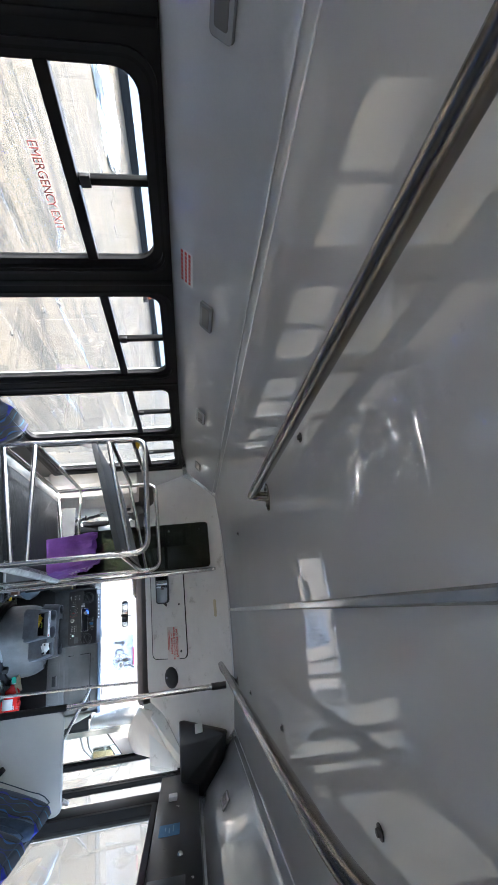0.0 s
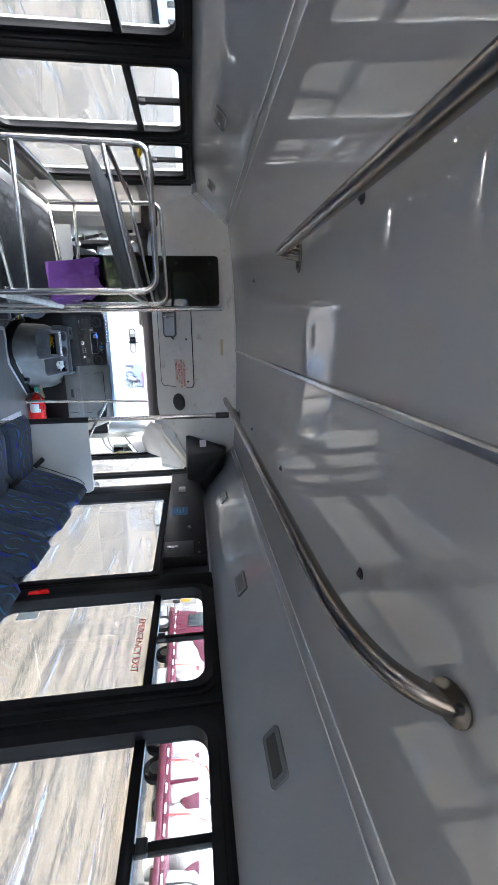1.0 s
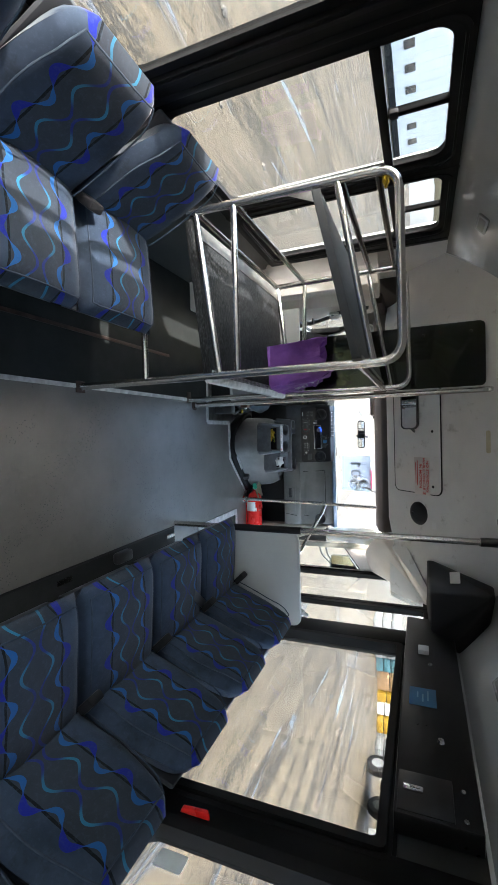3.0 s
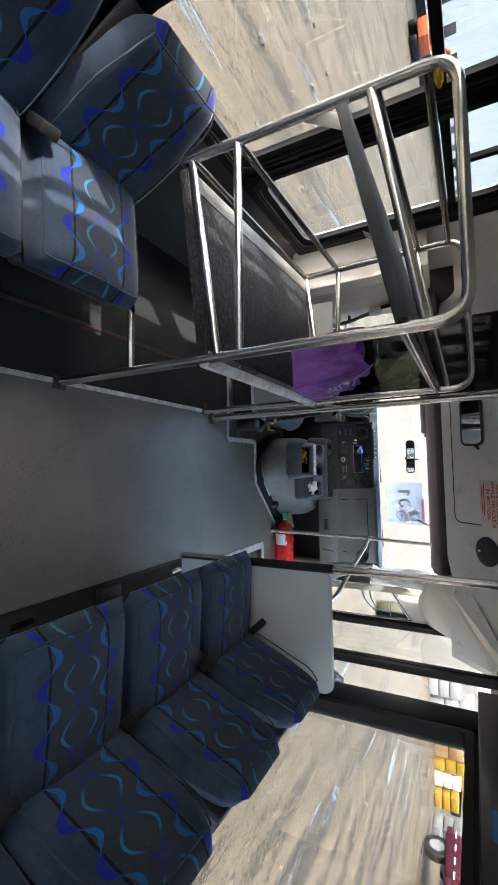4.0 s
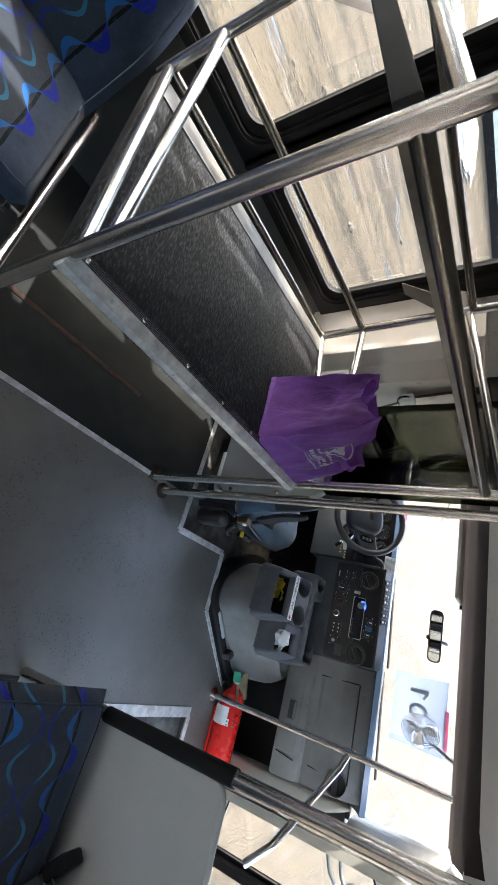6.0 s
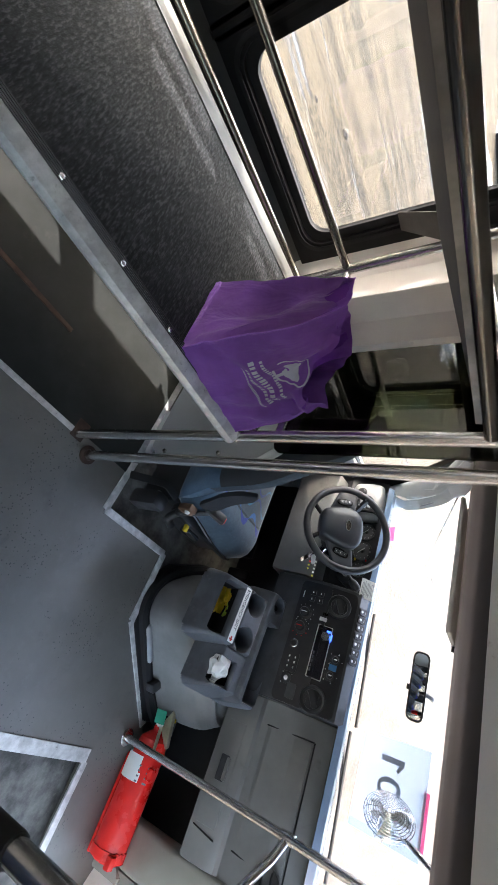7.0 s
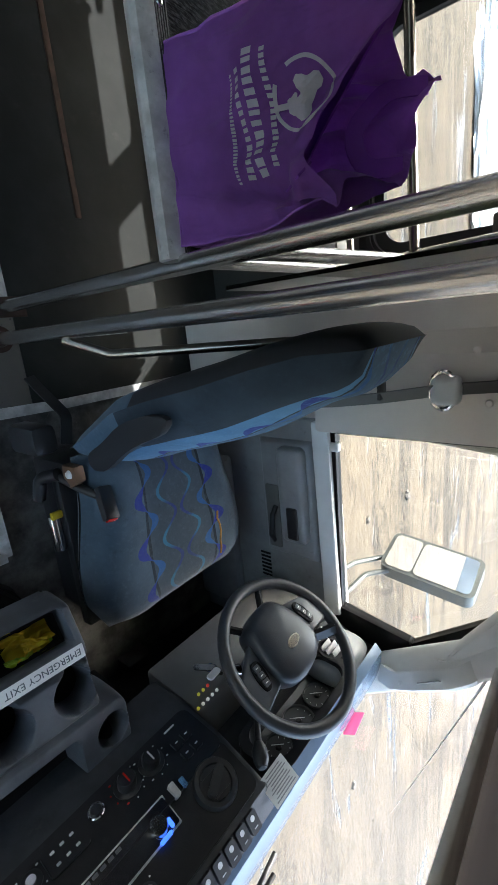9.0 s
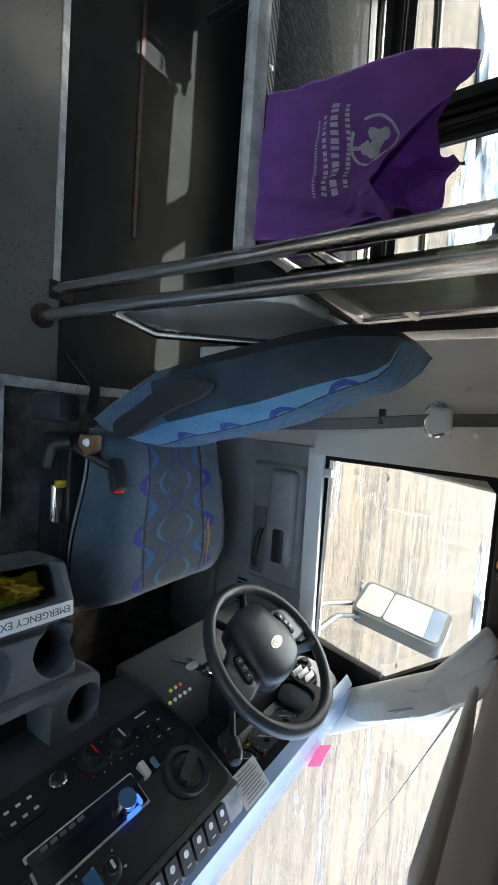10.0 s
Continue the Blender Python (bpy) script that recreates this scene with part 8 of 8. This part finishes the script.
def truck(at, paint, length, label):
    """A parked flatbed truck that stands along y; at: its rear corner on the ground."""
    x, y, z = at
    t = thing("truck", at, label, "truck", "parked trucks")
    part("side_frame", box((x - 0.02, y + 0.1, z + 0.86), (x + 0.04, y + length - 2.6, z + 1.02), 0.01), paint, t)
    part("chassis", box((x + 0.2, y, z + 0.75), (x + 2.2, y + length, z + 1.0), 0.04), paint, t)
    part("bed", box((x, y, z + 1.02), (x + 2.5, y + length - 2.6, z + 1.20), 0.03), paint, t)
    cab = part("cab", hull([(x + 0.1, y + length - 2.4, z + 0.8), (x + 2.4, y + length - 2.4, z + 0.8), (x + 0.1, y + length - 2.4, z + 2.75), (x + 2.4, y + length - 2.4, z + 2.75), (x + 0.1, y + length - 0.3, z + 0.7), (x + 2.4, y + length - 0.3, z + 0.7), (x + 0.15, y + length - 0.7, z + 2.7), (x + 2.35, y + length - 0.7, z + 2.7)], 0.1, 3), paint, t)
    part("side_window", box((x + 0.07, y + length - 1.9, z + 1.75), (x + 0.11, y + length - 0.9, z + 2.5), 0.01), glass_dark, cab)
    part("windscreen", box((x + 0.35, y + length - 0.55, z + 1.75), (x + 2.15, y + length - 0.42, z + 2.55), 0.01), glass_dark, cab)
    n = int(length / 0.6)
    for k in range(n):
        part("stripe", box((x - 0.012, y + k * 0.6, z + 1.07), (x, y + k * 0.6 + 0.3, z + 1.12)), white_mat, t)
    rnd = random.Random(int(x * 7 + y))
    yy = y + 0.5
    while yy < y + length - 3.2:
        w_ = rnd.uniform(0.55, 0.8)
        bm = bmesh.new()
        bmesh.ops.create_icosphere(bm, subdivisions=3, radius=1.0)
        for v in bm.verts:
            k = 1 + 0.30 * noise.noise(v.co * 1.7 + Vector((yy, x, 0))) + 0.16 * noise.noise(v.co * 4.5 + Vector((0, yy, x)))
            v.co = Vector((x + 1.2 + v.co.x * 1.1 * k, yy + w_ + v.co.y * w_ * k, z + 1.2 + max(-0.05, v.co.z) * rnd.uniform(1.15, 1.2) * k))
        load = part("load", bm, tarp_mat, t, "white tarpaulin bundle", sharp=50)
        part("strap", tube([(x + 0.02, yy + w_, z + 1.2), (x + 0.10, yy + w_, z + 1.8), (x + 0.5, yy + w_, z + 2.35), (x + 1.2, yy + w_, z + 2.55), (x + 2.3, yy + w_, z + 1.2)], 0.02, 0.3, 6), red_mat if rnd.random() < 0.4 else rubber_mat, load)
        yy += 2 * w_ + rnd.uniform(0.0, 0.3)
    for dy in (0.2, length * 0.35, length - 2.9):
        part("stake", box((x + 0.02, y + dy, z + 1.2), (x + 0.10, y + dy + 0.08, z + 2.1)), paint, t)
    for dy in (1.0, 2.2, length * 0.5, length * 0.5 + 1.1, length - 1.2):
        for dx in (0.3, 2.1):
            tyre((x + dx, y + dy, z + 0.48), 0.48, 0.30, t)
    part("tool_box", box((x + 0.1, y + 3.0, z + 0.55), (x + 0.7, y + 4.1, z + 1.0), 0.03), white_mat, t, "white tool box")
    part("mud_flap", box((x + 0.02, y + length * 0.5 + 1.75, z + 0.2), (x + 0.6, y + length * 0.5 + 1.8, z + 0.95), 0.01), tarp_mat, t, "white mud flap")
    part("side_box", box((x + 0.02, y + length * 0.5 + 1.9, z + 0.45), (x + 0.5, y + length * 0.5 + 2.8, z + 0.98), 0.03), tarp_mat, t, "white side box")
    part("boom", hull([(x + 1.0, y + 0.6, z + 1.2), (x + 1.5, y + 0.6, z + 1.2), (x + 1.0, y + 0.9, z + 2.0), (x + 1.5, y + 0.9, z + 2.0), (x + 1.1, y + length - 3.0, z + 1.9), (x + 1.4, y + length - 3.0, z + 1.9), (x + 1.1, y + length - 3.0, z + 2.2), (x + 1.4, y + length - 3.0, z + 2.2)], 0.04), paint, t)
    return t


glass_dark = surf("dark_vehicle_glass", (0.02, 0.025, 0.03), 0.06, wear=0.1)
truck((14.0, 2.2, GZ), magenta_mat, 14.6, "magenta flatbed truck loaded with white tarpaulin bundles")
truck((19.0, 9.5, GZ), magenta_mat, 12.5, "magenta flatbed truck parked behind another, loaded with bundles")
truck((14.4, -6.5, GZ), magenta_mat, 9.5, "magenta flatbed truck with a tarpaulin load on the mud lot")
truck((15.0, -17.5, GZ), magenta_mat, 8.5, "magenta flatbed truck with boom on the mud lot")
crate_grey = surf("grey_steel_crate", (0.16, 0.17, 0.18), 0.5, wear=0.2, scale=2)
crate_tan = surf("tan_plywood_crate", (0.22, 0.14, 0.075), 0.6, wear=0.2, scale=2)
crate_cyan = surf("cyan_tarpaulin", (0.05, 0.13, 0.16), 0.5, wear=0.2, scale=2)
for i, (x, y, w_, l_, h_, m_, what) in enumerate(((9.5, 18.9, 0.9, 1.3, 1.3, crate_grey, "stack of grey steel crates"), (10.7, 19.3, 0.9, 1.2, 1.8, crate_grey, "stack of grey steel crates"), (11.8, 19.7, 0.7, 1.2, 1.1, crate_cyan, "bundle under a cyan tarpaulin"),
                                                  (12.7, 20.1, 1.0, 1.7, 1.9, crate_tan, "tan plywood crate"), (13.75, 19.9, 0.45, 0.8, 1.4, machine_mat, "yellow steel tool crate"), (14.3, 19.8, 0.5, 0.8, 1.1, white_mat, "white plastic crate"),
                                                  (14.9, 19.4, 0.6, 0.9, 1.0, machine_mat, "yellow steel tool crate"), (15.6, 18.4, 0.8, 0.9, 1.2, crate_grey, "stack of grey steel crates"))):
    crate = thing("site_crate", (x, y, GZ), what + " on the edge of the lot", "crate", "crates on the lot")
    for k in range(3):
        z0 = GZ + 0.05 + h_ * k / 3
        part("tier", box((x, y, z0), (x + w_, y + l_ * (1 - 0.08 * k), z0 + h_ / 3 - 0.03), 0.03), m_, crate)
        part("skid", box((x + 0.02, y + 0.02, z0 - 0.05), (x + w_ - 0.02, y + l_ - 0.15, z0)), rubber_mat, crate)


def digger(at, paint, label, s=1.0):
    x, y, z = at
    t = thing("excavator", at, label, "excavator", "machines on the lot")
    part("track", box((x, y, z), (x + 0.6 * s, y + 3.2 * s, z + 0.8 * s), 0.2 * s, 3), rubber_mat, t)
    part("track", box((x + 1.8 * s, y, z), (x + 2.4 * s, y + 3.2 * s, z + 0.8 * s), 0.2 * s, 3), rubber_mat, t)
    part("body", box((x + 0.1 * s, y + 0.2 * s, z + 0.9 * s), (x + 2.3 * s, y + 2.8 * s, z + 1.9 * s), 0.1 * s, 2), paint, t)
    part("cab", box((x + 0.2 * s, y + 1.6 * s, z + 1.9 * s), (x + 1.2 * s, y + 3.0 * s, z + 3.0 * s), 0.08 * s, 2), glass_dark, t)
    part("boom", tube([(x + 1.6 * s, y + 2.6 * s, z + 1.6 * s), (x + 1.6 * s, y + 4.0 * s, z + 3.9 * s), (x + 1.6 * s, y + 6.0 * s, z + 3.0 * s)], 0.22 * s, 0.5), paint, t)
    part("stick", tube([(x + 1.6 * s, y + 6.0 * s, z + 3.1 * s), (x + 1.6 * s, y + 6.6 * s, z + 1.0 * s)], 0.17 * s), paint, t)
    part("bucket", box((x + 1.1 * s, y + 6.2 * s, z + 0.4 * s), (x + 2.1 * s, y + 7.0 * s, z + 1.1 * s), 0.15 * s, 2), rubber_mat, t)
    return t


digger((19.5, 27.5, GZ), machine_mat, "yellow excavator parked on the mud lot", 0.8)
digger((-25.5, 23.0, GZ), orange_mat, "orange excavator parked beside the white building", 0.55)


def site_building(at, size, nwin, label):
    x, y, z = at
    w, l, h = size
    t = thing("site_building", at, label, "building", "site buildings")
    part("wall", box((x - w, y, z), (x, y + l, z + h)), siding_mat, t)
    part("roof", prism([(x - w - 0.2, z + h), (x + 0.2, z + h), (x - w / 2, z + h + 0.8)], y - 0.2, y + l + 0.2, "y"), surf("grey_roof", (0.3, 0.3, 0.31), 0.6) if "grey_roof" not in bpy.data.materials else bpy.data.materials["grey_roof"], t)
    part("skirt", box((x, y, z), (x + 0.04, y + l, z + 0.6)), rubber_mat, t)
    for k in range(nwin):
        yy = y + (k + 0.5) * l / nwin
        wn_ = part("window", box((x, yy - 0.6, z + 1.5), (x + 0.05, yy + 0.6, z + 2.6), 0.01), white_mat, t)
        part("pane", box((x + 0.045, yy - 0.5, z + 1.58), (x + 0.06, yy + 0.5, z + 2.52)), glass_dark, wn_)
    for k in range(int(l / 1.2)):
        part("batten", box((x, y + k * 1.2, z + 0.6), (x + 0.025, y + k * 1.2 + 0.06, z + h)), siding_mat, t)
    return t


site_building((-33.0, 12.0, GZ), (9, 44, 7.5), 16, "long white site building with a row of windows")
site_building((-26.0, -22.0, GZ), (7, 20, 4.2), 6, "white site building with small windows")
site_building((32.0 + 8, 14.0, GZ), (8, 26, 5.0), 7, "white depot building beyond the parked trucks")
def far_bank(u, v):
    a = 2 * math.pi * u
    r = 190 + 25 * noise.noise(Vector((math.cos(a) * 2, math.sin(a) * 2, 0)))
    return (r * math.cos(a), r * math.sin(a), GZ - 1 + v * (7 + 5 * noise.noise(Vector((math.cos(a) * 5, math.sin(a) * 5, 2)))))


structure("backdrop", skin(far_bank, 120, 3), surf("far_snowy_bank", (0.55, 0.55, 0.55), 0.9, wear=0.3, scale=0.05), "distant snowy bank round the lot", 180)
